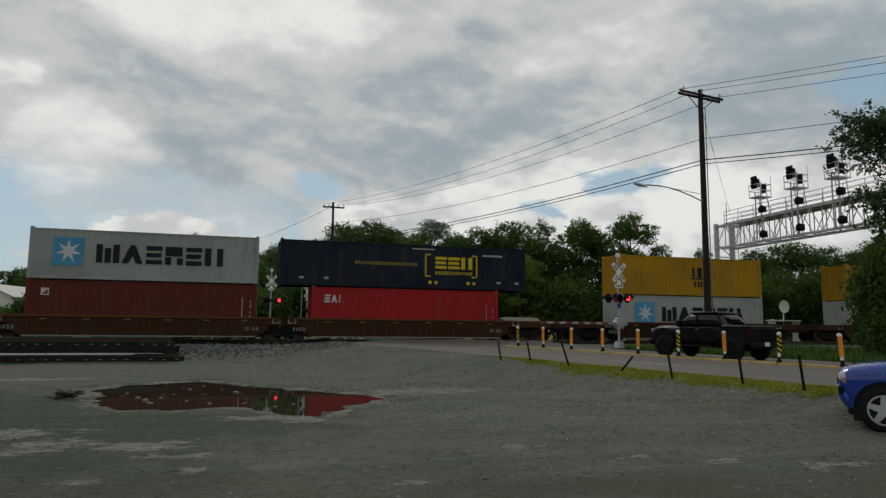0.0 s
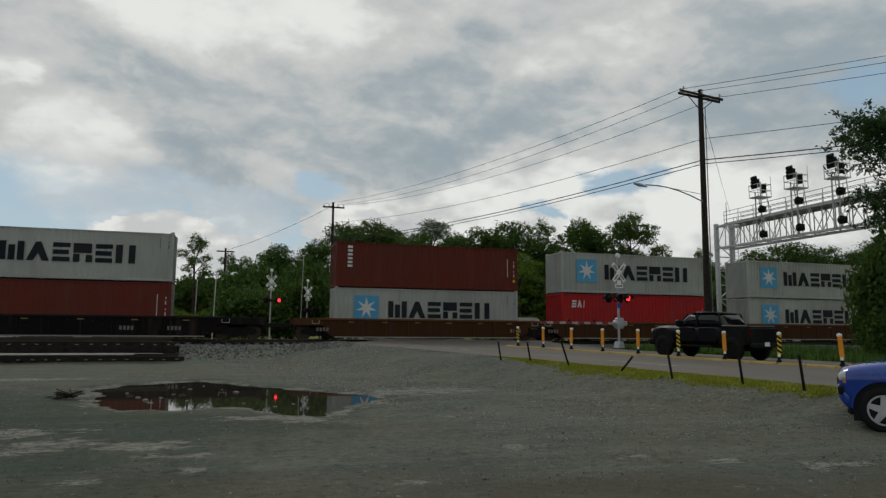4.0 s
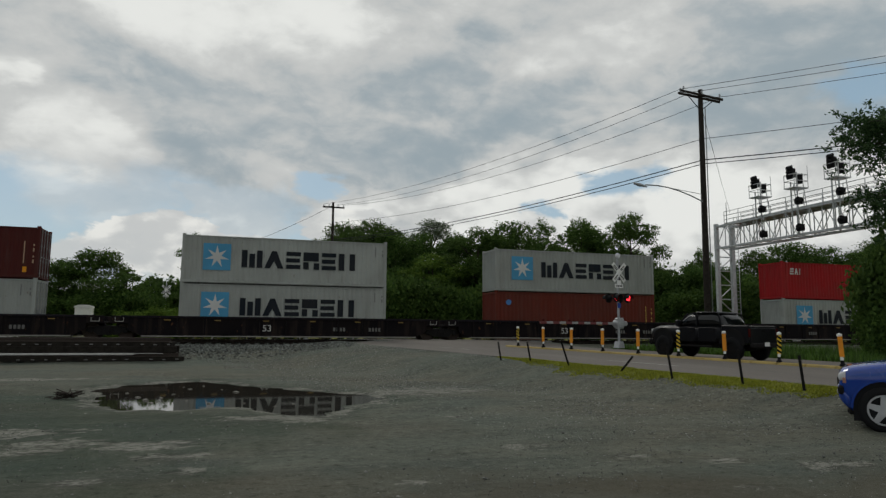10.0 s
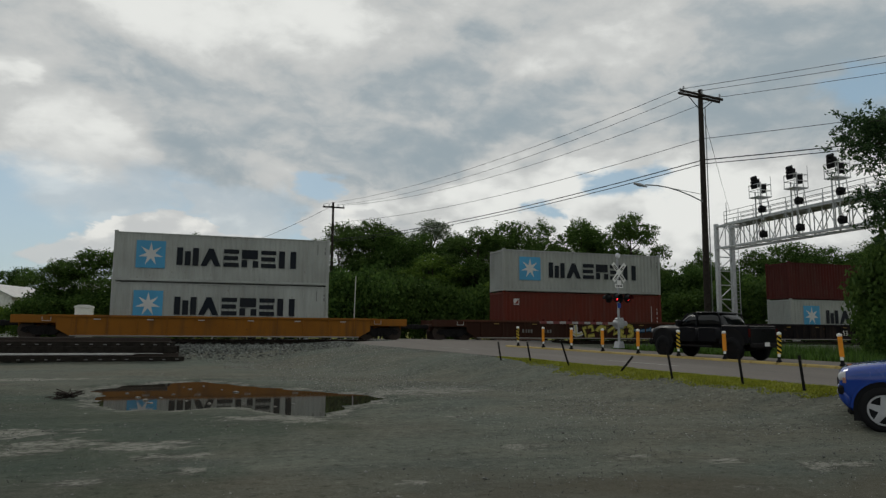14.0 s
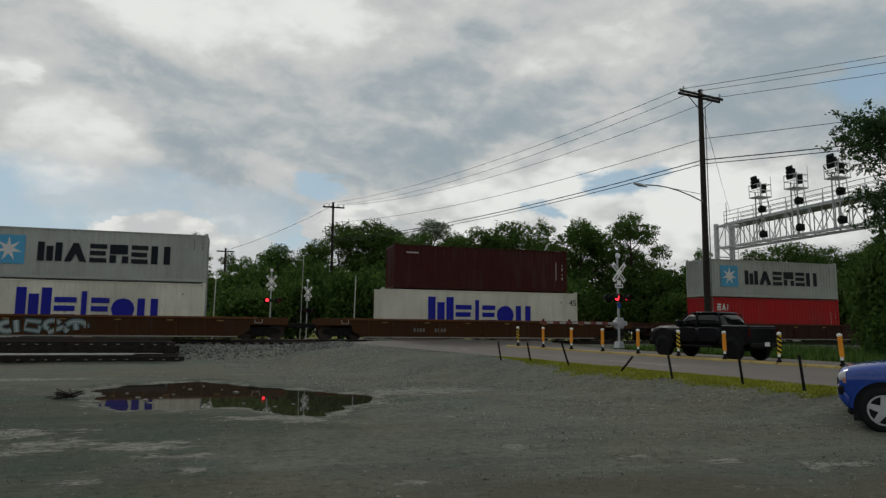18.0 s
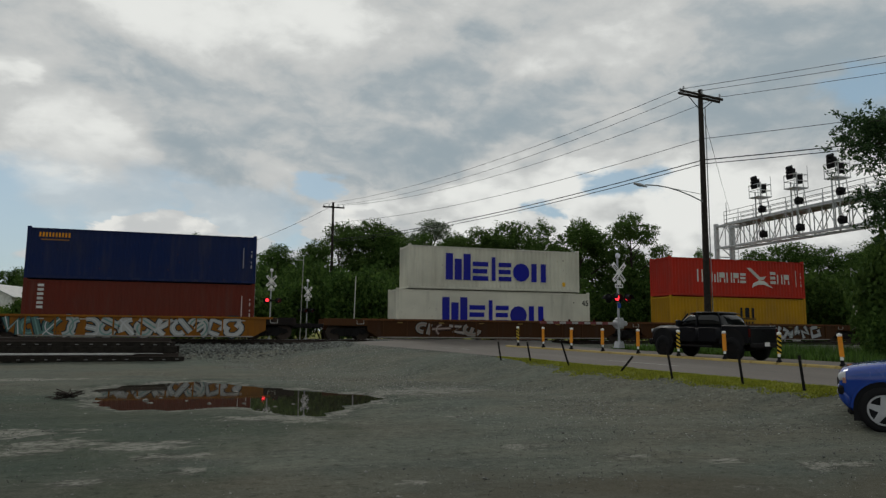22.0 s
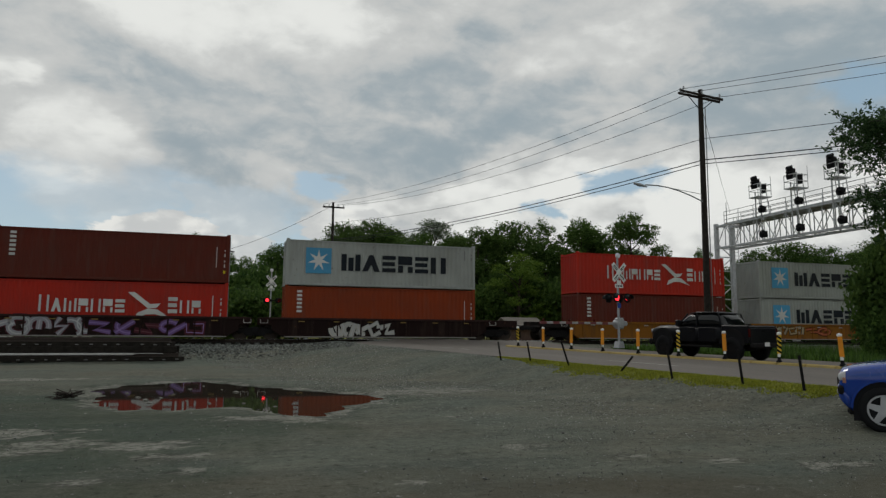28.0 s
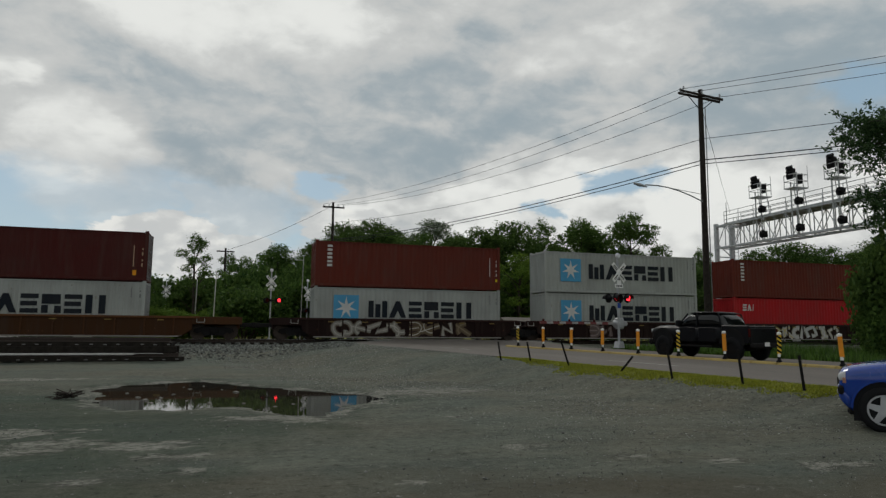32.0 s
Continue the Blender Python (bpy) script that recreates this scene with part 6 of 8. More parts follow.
def crossing_signal(m, height, buck, lamp_z, label, arm=0.0, bell=True, lit=True, group="crossing signals", lamps=(-0.38, 0.38)):
    """m faces -y: lamps look along -y of the thing."""
    s = thing("crossing_signal", m, label, "crossing signal", group)
    bm = bm_new()
    add_tube(bm, (0, 0, 0), (0, 0, height), 0.065, 0.055, 12)
    part("mast", bm, GALV, s, "silver steel mast")
    bm = bm_new()
    add_prism(bm, [(-0.22, 0), (0.22, 0), (0.11, 0.34), (-0.11, 0.34)], -0.2, 0.2)
    part("foot", bm, GALV, s)
    cb = None
    for k, a in enumerate((48, -48)):
        bm = bm_new()
        add_box(bm, (-0.62, -0.012, -0.115), (0.62, 0.012, 0.115), 0.02)
        cb = part("crossbuck_arm", bm, WHITE, s, "white crossbuck board", m=pose(0, -0.10 - 0.03 * k, buck, 0, a, 0))
        for u in ((-0.5, -0.16), (0.16, 0.5)):
            bm = bm_new()
            n = 4
            for i in range(n):
                w = (u[1] - u[0]) / n
                add_box(bm, (u[0] + i * w, -0.018, -0.06), (u[0] + i * w + w * 0.62, -0.013, 0.06))
            part("lettering_bar", bm, INK_DARK, cb, "dark lettering bars")
    bm = bm_new()
    add_prism(bm, [(-0.27, -0.46), (0.27, -0.46), (0.27, -0.26), (0.13, -0.26), (0.13, -0.06), (-0.13, -0.06), (-0.13, -0.26), (-0.27, -0.26)], -0.11, -0.09)
    tp = part("track_count_sign", bm, WHITE, s, "white sign below the crossbuck", m=pose(0, 0, buck - 0.35))
    bm = bm_new()
    for k in range(4):
        add_box(bm, (-0.2 + k * 0.11, -0.116, -0.41), (-0.13 + k * 0.11, -0.111, -0.31))
    part("lettering_bar", bm, INK_DARK, tp, "dark lettering bars")
    bm = bm_new()
    add_tube(bm, (lamps[0] - 0.04, 0, lamp_z), (lamps[1] + 0.04, 0, lamp_z), 0.04, 0.04, 8)
    add_box(bm, (-0.12, -0.12, lamp_z - 0.1), (0.12, 0.12, lamp_z + 0.1), 0.02)
    part("lamp_arm", bm, STEEL_DARK, s)
    for k, x in enumerate(lamps):
        for side in (-1, 1):
            bm = bm_new()
            add_tube(bm, (x, side * 0.10, lamp_z), (x, side * 0.30, lamp_z), 0.10, 0.15, 14)
            add_tube(bm, (x, side * 0.285, lamp_z), (x, side * 0.30, lamp_z), 0.25, 0.25, 18)
            hd = part("lamp_head", bm, BLACK, s, "black lamp head with round backing")
            bm = bm_new()
            n = 9
            inner, outer = [], []
            for i in range(n):
                an = math.pi * (-0.08 + 1.16 * i / (n - 1))
                inner.append((x + 0.165 * math.cos(an), lamp_z + 0.165 * math.sin(an)))
                outer.append((x + 0.185 * math.cos(an), lamp_z + 0.185 * math.sin(an)))
            add_prism(bm, inner + outer[::-1], side * 0.30 if side > 0 else -0.58, side * 0.58 if side > 0 else -0.30)
            part("hood", bm, BLACK, hd)
            if side < 0:
                # two-faced lens: one face glows, the other is dark glass
                bm = bm_new()
                add_disc(bm, (0, -0.012, 0), 0.15, 0.010, "y", 18)
                for fc in bm.faces:
                    fc.material_index = 0
                n0 = len(bm.faces)
                add_disc(bm, (0, 0.002, 0), 0.15, 0.010, "y", 18)
                bm.faces.ensure_lookup_table()
                for fc in bm.faces[n0:]:
                    fc.material_index = 1
                le = part("lens", bm, [RED_GLOW if lit else RED_OFF, RED_OFF], s, "round red flashing lens", m=pose(x, -0.335, lamp_z))
                if lit:
                    LENSES.append((le, k, (x, -0.335, lamp_z)))
            else:
                bm = bm_new()
                add_disc(bm, (x, 0.31, lamp_z), 0.145, 0.01, "y", 16)
                part("lens", bm, RED_OFF, s, "dark red lens")
    if bell:
        bm = bm_new()
        add_tube(bm, (0, 0, height), (0, 0, height + 0.12), 0.03, 0.03, 8)
        add_tube(bm, (0, -0.02, height + 0.1), (0, -0.12, height + 0.1), 0.15, 0.11, 14)
        part("bell", bm, ALU, s, "silver warning bell")
    if arm:
        bm = bm_new()
        add_box(bm, (0.06, 0.02, 0.98), (0.44, 0.4, 1.58), 0.06)
        add_tube(bm, (0.2, 0.45, 1.27), (0.2, -0.03, 1.27), 0.22, 0.22, 12)
        part("gate_motor", bm, GALV, s, "silver gate mechanism housing")
        bm = bm_new()
        add_box(bm, (-arm, 0.26, 1.21), (0.9, 0.32, 1.33), 0.01)
        a = part("gate_arm", bm, DIM_WHITE, s, "lowered gate arm with red and white bands")
        n = int(arm / 0.8)
        for i in range(n):
            bm = bm_new()
            add_box(bm, (-arm + i * 0.8, 0.252, 1.205), (-arm + i * 0.8 + 0.4, 0.328, 1.335))
            part("band", bm, RED_BAND, a, "red band")
        for i in range(3):
            bm = bm_new()
            add_box(bm, (-arm + 0.15 + i * arm / 3, 0.26, 1.33), (-arm + 0.27 + i * arm / 3, 0.32, 1.45), 0.02)
            part("gate_lamp", bm, RED_OFF, a)
        bm = bm_new()
        add_box(bm, (0.62, 0.24, 1.15), (0.85, 0.36, 1.40), 0.03)
        part("counterweight", bm, GALV, s)
        bm = bm_new()
        add_prism(bm, [(-0.11, lamp_z - 0.52), (0.11, lamp_z - 0.52), (0.11, lamp_z - 0.26), (-0.11, lamp_z - 0.26)], -0.085, -0.07)
        part("notice_plate", bm, BLUE_PLATE, s, "small blue notice plate")
    return s


INK_DARK = plain("dark_sign_ink", (0.03, 0.03, 0.03), 0.7)
RED_BAND = plain("red_reflective_band", (0.15, 0.04, 0.04), 0.5)
BLUE_PLATE = plain("blue_notice_paint", (0.02, 0.06, 0.30), 0.5)
GALV = plain("galvanised_steel", (0.36, 0.37, 0.38), 0.5, 0.3, 0.2, 5)
DIM_WHITE = plain("weathered_white_arm", (0.33, 0.32, 0.31), 0.6, 0, 0.2, 4)
crossing_signal(pose(19.38, 31.55, 0.74, 0, 0, 11.6), 4.75, 3.95, 2.6, "silver crossing signal with crossbuck, lowered gate and flashing red lamp", 4.9)
crossing_signal(pose(3.1, 61.8, 0.5, 0, 0, 6), 6.2, 5.35, 3.65, "crossing signal beyond the tracks with a flashing red lamp", 0, lamps=(-0.36, 0.68))
crossing_signal(pose(6.6, 65.0, 0.5, 0, 0, 30), 5.6, 4.65, 2.9, "crossing signal with crossbuck beyond the tracks, seen edge-on", 0, lit=False)
crossing_signal(pose(-7.2, 80.7, 0.4, 0, 0, 8), 6.2, 5.5, 3.0, "far crossing signal with a white crossbuck", 0, False, lit=False)


def far_bits():
    for (x, y, z0, z1, r, nm, lab) in ((9.8, 57.7, 0.4, 6.2, 0.06, "marker_pole", "slim white pole beside the railway"), (-1.7, 63.3, 0.4, 6.7, 0.06, "marker_pole", "slim pale pole beside the railway"),
                                       (6.0, 64.7, 0.4, 8.3, 0.045, "raised_gate_arm", "raised crossing gate arm standing upright"), (-11.8, 84, 0.4, 8.0, 0.12, "tree_stump_pole", "bare pale dead trunk among the trees"), (-4.3, 84, 0.4, 7.2, 0.08, "marker_pole", "thin pole in front of far trees")):
        bm = bm_new()
        add_tube(bm, (0, 0, 0), (0.12, 0, z1 - z0), r, r * 0.7, 8)
        t = thing(nm, pose(x, y, z0), lab, "pole")
        part("shaft", bm, GRAB if nm != "tree_stump_pole" else WOOD_POLE, t)
        bm = bm_new()
        add_tube(bm, (0, 0, 0), (0, 0, 0.15), r * 1.8, r * 1.5, 8)
        part("foot", bm, STEEL_GREY, t)
        if nm == "raised_gate_arm":
            for k in range(5):
                bm = bm_new()
                add_tube(bm, (0.02 + 0.02 * k, 0, 2.4 + k * 1.1), (0.03 + 0.02 * k, 0, 2.9 + k * 1.1), 0.05, 0.05, 8)
                part("band", bm, DULL_PLATE, t, "faded band")
            bm = bm_new()
            add_tube(bm, (0.1, 0, 7.7), (-0.7, 0, 7.75), 0.03, 0.03, 6)
            part("tip", bm, GRAB, t)
    # white relay cabinet
    c = thing("relay_cabinet", pose(-10.5, 55.7, 0.05), "white railway relay cabinet with a rounded roof", "cabinet")
    bm = bm_new()
    add_box(bm, (-0.56, -0.4, 0.9), (0.56, 0.4, 3.0), 0.02)
    part("body", bm, WHITE, c)
    bm = bm_new()
    add_prism(bm, [(-0.62, 3.0), (0.62, 3.0), (0.6, 3.12), (0.3, 3.22), (-0.3, 3.22), (-0.6, 3.12)], -0.45, 0.45)
    part("roof", bm, WHITE, c)
    for x in (-0.54, 0.01):
        bm = bm_new()
        add_box(bm, (x, -0.43, 1.0), (x + 0.53, -0.4, 2.95), 0.01)
        part("door", bm, WHITE, c)
    bm = bm_new()
    add_box(bm, (-0.6, -0.35, 0.0), (0.6, 0.35, 0.9))
    part("plinth", bm, PANEL, c)
    # houses beyond
    for (x, y, w, d, h, rz, col, lab) in ((-29.2, 105, 9, 7, 5.3, 72, (0.62, 0.62, 0.60), "far white house with a low pitched roof among trees"), (25.4, 58.5, 3.2, 3.0, 1.75, 5, (0.12, 0.08, 0.07), "low brown shed with a pale roof behind the tracks")):
        hs = thing("house" if w > 5 else "shed", pose(x, y, 0.3, 0, 0, rz), lab, "house" if w > 5 else "shed")
        wm = plain("wall_paint_%d" % int(w), col, 0.8)
        rm = plain("roof_sheet_%d" % int(w), (0.42, 0.42, 0.41) if w > 5 else (0.13, 0.115, 0.10), 0.6)
        bm = bm_new()
        add_box(bm, (-w / 2, -d / 2, 0), (w / 2, d / 2, h))
        add_prism(bm, [(-d / 2, h), (d / 2, h), (0, h + d * 0.22)], -w / 2, w / 2, "x")
        wl = part("wall", bm, wm, hs)
        for s in (-1, 1):
            bm = bm_new()
            add_prism(bm, [(s * (d / 2 + 0.4), h - 0.18), (0, h + d * 0.22 + 0.02), (0, h + d * 0.22 + 0.18), (s * (d / 2 + 0.4), h - 0.02)], -w / 2 - 0.3, w / 2 + 0.3, "x")
            part("roof", bm, rm, hs, "pale sheet roof")
        for k in (-0.28, 0.25):
            bm = bm_new()
            add_box(bm, (k * w - w * 0.07, -d / 2 - 0.04, h * 0.4), (k * w + w * 0.07, -d / 2 + 0.02, h * 0.75), 0.01)
            part("window", bm, STEEL_DARK, wl, "dark window")
    # white dish and platform beside the track
    dsh = thing("dish_antenna", pose(46.2, 48.4, 0.5), "white round dish antenna on a pole", "antenna")
    bm = bm_new()
    add_tube(bm, (0, 0, 0), (0, 0, 3.2), 0.05, 0.05, 8)
    part("pole", bm, ALU, dsh)
    bm = bm_new()
    rings = []
    for r, d in ((0.05, 0.16), (0.3, 0.12), (0.48, 0.05), (0.56, 0.0)):
        rings.append([bm.verts.new((r * math.cos(6.2832 * i / 20), -0.15 + d, 3.45 + r * math.sin(6.2832 * i / 20))) for i in range(20)])
    for a, b in zip(rings, rings[1:]):
        for i in range(20):
            bm.faces.new((a[i], a[(i + 1) % 20], b[(i + 1) % 20], b[i]))
    bm.faces.new(rings[0][::-1])
    dish = part("reflector", bm, WHITE, dsh, "white dish", True)
    bm = bm_new()
    add_box(bm, (-1.5, -0.5, 2.15), (1.5, 0.5, 2.25), 0.02)
    for x in (-1.3, 1.3):
        add_box(bm, (x - 0.05, -0.4, 0), (x + 0.05, 0.4, 2.15))
    part("platform", bm, ALU, dsh)


far_bits()


# ---------- steel fence posts along the lot ----------
def make_fence_posts():
    rows = ((8.86, 21.93, 0.68, -10, -4), (9.36, 20.59, 0.68, -10, 0), (9.64, 18.45, 0.80, -17, 0), (10.03, 16.35, 0.60, 38, 8), (10.25, 14.32, 0.84, -8, 0), (10.76, 12.52, 0.82, -6, 2), (11.02, 11.1, 0.76, -5, 0))
    for i, (x, y, h, lean, rx) in enumerate(rows):
        p = thing("fence_post", pose(x, y, ground_z(x, y) - 0.05, rx, lean, -35), "bent dark steel fence post, leaning in the grass" if abs(lean) > 20 else "dark steel fence post standing in the grass verge", "fence post", "posts along the lot")
        bm = bm_new()
        add_prism(bm, [(-0.027, -0.024), (0.027, -0.024), (0.027, -0.014), (0.007, -0.014), (0.007, 0.024), (-0.007, 0.024), (-0.007, -0.014), (-0.027, -0.014)], 0, h, "z")
        part("shaft", bm, STEEL_DARK, p)
        for k in range(4):
            bm = bm_new()
            add_box(bm, (-0.01, -0.036, h * (0.3 + 0.18 * k)), (0.01, -0.024, h * (0.3 + 0.18 * k) + 0.03))
            part("stud", bm, STEEL_DARK, p)


make_fence_posts()


# ---------- grass ----------
def blade_mat(name, a, b_):
    m, nt, b = mat(name, 0.7, 0, 0.3)
    g = nt.nodes.new("ShaderNodeNewGeometry")
    nt.links.new(ramp(nt, g.outputs["Random Per Island"], [(0.0, a), (0.7, b_), (1.0, tuple(min(1, v * 1.35) for v in b_))]), b.inputs["Base Color"])
    return m


BLADE = blade_mat("grass_blades", (0.13, 0.15, 0.012), (0.27, 0.28, 0.024))
WEED = blade_mat("verge_weeds", (0.03, 0.065, 0.010), (0.075, 0.15, 0.018))


def make_grass():
    rnd = random.Random(5)
    v, f = [], []

    def blade(x, y, z, h, w):
        a, l = rnd.uniform(0, 6.28), rnd.uniform(0.1, 0.5) * h
        n = len(v)
        dx, dy = math.cos(a) * w, math.sin(a) * w
        v.extend([(x - dx, y - dy, z), (x + dx, y + dy, z), (x + dy / w * l, y - dx / w * l, z + h)])
        f.append((n, n + 1, n + 2))
    k = 0
    while k < 60000:
        y = rnd.uniform(6, 23)
        band = 1.05 * sstep(23, 18, y) * (1 + 0.55 * noise.noise((y * 0.55, 3.0, 0.0)) + 0.3 * noise.noise((y * 2.3, 7.0, 0.0))) + 0.05
        dm = 7.7 + rnd.random() * (band + 0.25)
        if dm > 7.7 + band and rnd.random() < 0.7:
            continue
        x = median_x(y) - dm / 0.979
        if noise.noise((x * 0.8, y * 0.8, 1.0)) < rnd.uniform(-0.75, 0.05):
            k += 1
            continue
        blade(x, y, ground_z(x, y) - 0.01, rnd.uniform(0.015, 0.045) * (1 + 1.2 * max(0.0, noise.noise((x * 1.1, y * 0.9, 15.0)))), rnd.uniform(0.010, 0.024))
        k += 1
    stuff("verge_grass", v, f, BLADE, "short yellow-green grass along the road edge", "grass")
    v, f = [], []
    for _ in range(36000):
        y = rnd.uniform(4, 33)
        dm = -4.6 - 9 * rnd.random() ** 1.4
        x = median_x(y) - dm / 0.979
        h = rnd.uniform(0.2, 0.75) * (0.5 + 0.8 * sstep(-4.8, -7.5, dm))
        blade(x, y, ground_z(x, y) - 0.02, h, rnd.uniform(0.015, 0.04))
    stuff("roadside_weeds", v, f, WEED, "tall dark green weeds on the far verge", "weeds")


make_grass()


# ---------- trees ----------
def leaf_mat(name, a, b_, c_):
    m, nt, b = mat(name, 0.75, 0, 0.08)
    g = nt.nodes.new("ShaderNodeNewGeometry")
    oi = nt.nodes.new("ShaderNodeObjectInfo")
    c = ramp(nt, g.outputs["Random Per Island"], [(0.0, a), (0.55, b_), (1.0, c_)])
    c = mixc(nt, oi.outputs["Random"], c, mixc(nt, 0.4, c, (0.055, 0.085, 0.02)))
    nt.links.new(c, b.inputs["Base Color"])
    tr = nt.nodes.new("ShaderNodeBsdfTranslucent")
    nt.links.new(c, tr.inputs[0])
    mx, out = nt.nodes.new("ShaderNodeMixShader"), nt.nodes["Material Output"]
    mx.inputs[0].default_value = 0.36
    nt.links.new(b.outputs[0], mx.inputs[1])
    nt.links.new(tr.outputs[0], mx.inputs[2])
    nt.links.new(mx.outputs[0], out.inputs[0])
    return m


LEAF = leaf_mat("tree_leaves", (0.030, 0.064, 0.016), (0.066, 0.126, 0.029), (0.125, 0.205, 0.047))
# darker copy of the tree leaves, with undergrowth shade put into its colour
LEAF_SHADED = leaf_mat("shaded_undergrowth_leaves", (0.026, 0.056, 0.015), (0.056, 0.108, 0.024), (0.10, 0.165, 0.036))
LEAF_SILVER = leaf_mat("silvery_leaves", (0.07, 0.10, 0.06), (0.13, 0.17, 0.11), (0.21, 0.25, 0.18))
LEAF_LIGHT = leaf_mat("bright_leaves", (0.06, 0.115, 0.016), (0.11, 0.185, 0.026), (0.16, 0.24, 0.04))
LEAF_NEAR = leaf_mat("feathery_leaves", (0.018, 0.042, 0.019), (0.038, 0.078, 0.032), (0.08, 0.135, 0.052))
BARK = plain("bark", (0.05, 0.042, 0.034), 0.95, 0, 0.35, 8)


def leaf_mesh(name, lobes, count, size, seed, material, ragged=0.35):
    """Leaf clumps: small crooked quads gathered in bunches over and inside the lobes of the crown."""
    rnd = random.Random(seed)
    v, f = [], []
    total = sum(r[3] * r[4] for r in lobes)
    for (cx, cy, cz, rx, rz) in lobes:
        bunches = max(4, int(count / 14 * rx * rz / total))
        for _ in range(bunches):
            th, u = rnd.uniform(0, 6.283), rnd.uniform(-0.85, 1)
            k = rnd.uniform(0.35, 1.0) ** 0.5 * (1 + rnd.uniform(-ragged, ragged) * 0.6)
            s = math.sqrt(max(0, 1 - u * u))
            bx, by, bz = cx + rx * k * s * math.cos(th), cy + rx * k * s * math.sin(th), cz + rz * k * u
            spread = size * rnd.uniform(0.9, 2.0)
            for _ in range(14):
                p = Vector((bx + rnd.gauss(0, spread), by + rnd.gauss(0, spread), bz + rnd.gauss(0, spread * 0.7)))
                a = Vector((rnd.gauss(0, 1), rnd.gauss(0, 1), rnd.gauss(0, 0.7))).normalized() * size * rnd.uniform(0.5, 1.1)
                b = a.cross(Vector((rnd.gauss(0, 1), rnd.gauss(0, 1), rnd.gauss(0, 1)))).normalized() * size * rnd.uniform(0.3, 0.6)
                n = len(v)
                v.extend([tuple(p - a), tuple(p + b), tuple(p + a), tuple(p - b)])
                f.append((n, n + 1, n + 2, n + 3))
    me = bpy.data.meshes.new(name)
    me.from_pydata(v, [], f)
    me.materials.append(material)
    return me


def make_tree(name, seed, height, spread, label, leaves=9000, size=0.16, material=None, open_=0.0, low=0.22):
    """A tree of unit place: tapered trunk, limbs and a crown of leaf clumps, foot at the origin."""
    rnd = random.Random(seed)
    t = thing(name, pose(0, 0, 0), label, "tree", "trees behind the railway")
    bm = bm_new()
    h0 = height * 0.5
    bend = Vector((rnd.uniform(-0.4, 0.4), rnd.uniform(-0.4, 0.4), 0))
    r = height * 0.018
    add_tube(bm, (0, 0, -0.3), bend + Vector((0, 0, h0)), r, r * 0.6, 8)
    add_tube(bm, bend + Vector((0, 0, h0)), bend * 1.5 + Vector((0, 0, height * 0.85)), r * 0.6, r * 0.15, 7)
    part("trunk", bm, BARK, t)
    lobes = []
    for i in range(17):
        an, k = i * 2.4 + rnd.uniform(-0.4, 0.4), rnd.uniform(0.30, 0.95)
        z = height * (low + (0.93 - low) * (i + 0.6) / 17 * rnd.uniform(0.9, 1.05))
        wide = spread * (0.55 + 0.45 * math.sin(math.pi * min(1, z / height * 1.05)))
        q = Vector((math.cos(an) * wide * k, math.sin(an) * wide * k, z))
        lr = spread * rnd.uniform(0.22, 0.40) * (1 - open_ * 0.35)
        lobes.append((q.x, q.y, min(q.z, height - lr * 0.55), lr, lr * rnd.uniform(0.6, 0.85)))
        bm = bm_new()
        s = bend * (z / height) + Vector((0, 0, max(height * 0.18, z - height * 0.16)))
        add_tube(bm, s, q, r * 0.32, r * 0.08, 6)
        part("limb", bm, BARK, t)
    lobes.append((bend.x, bend.y, height * 0.9, spread * 0.33, height * 0.1))
    part("crown", leaf_mesh("crown", lobes, leaves, size, seed + 50, material or LEAF), None, t, "dark green leafy crown")
    return t


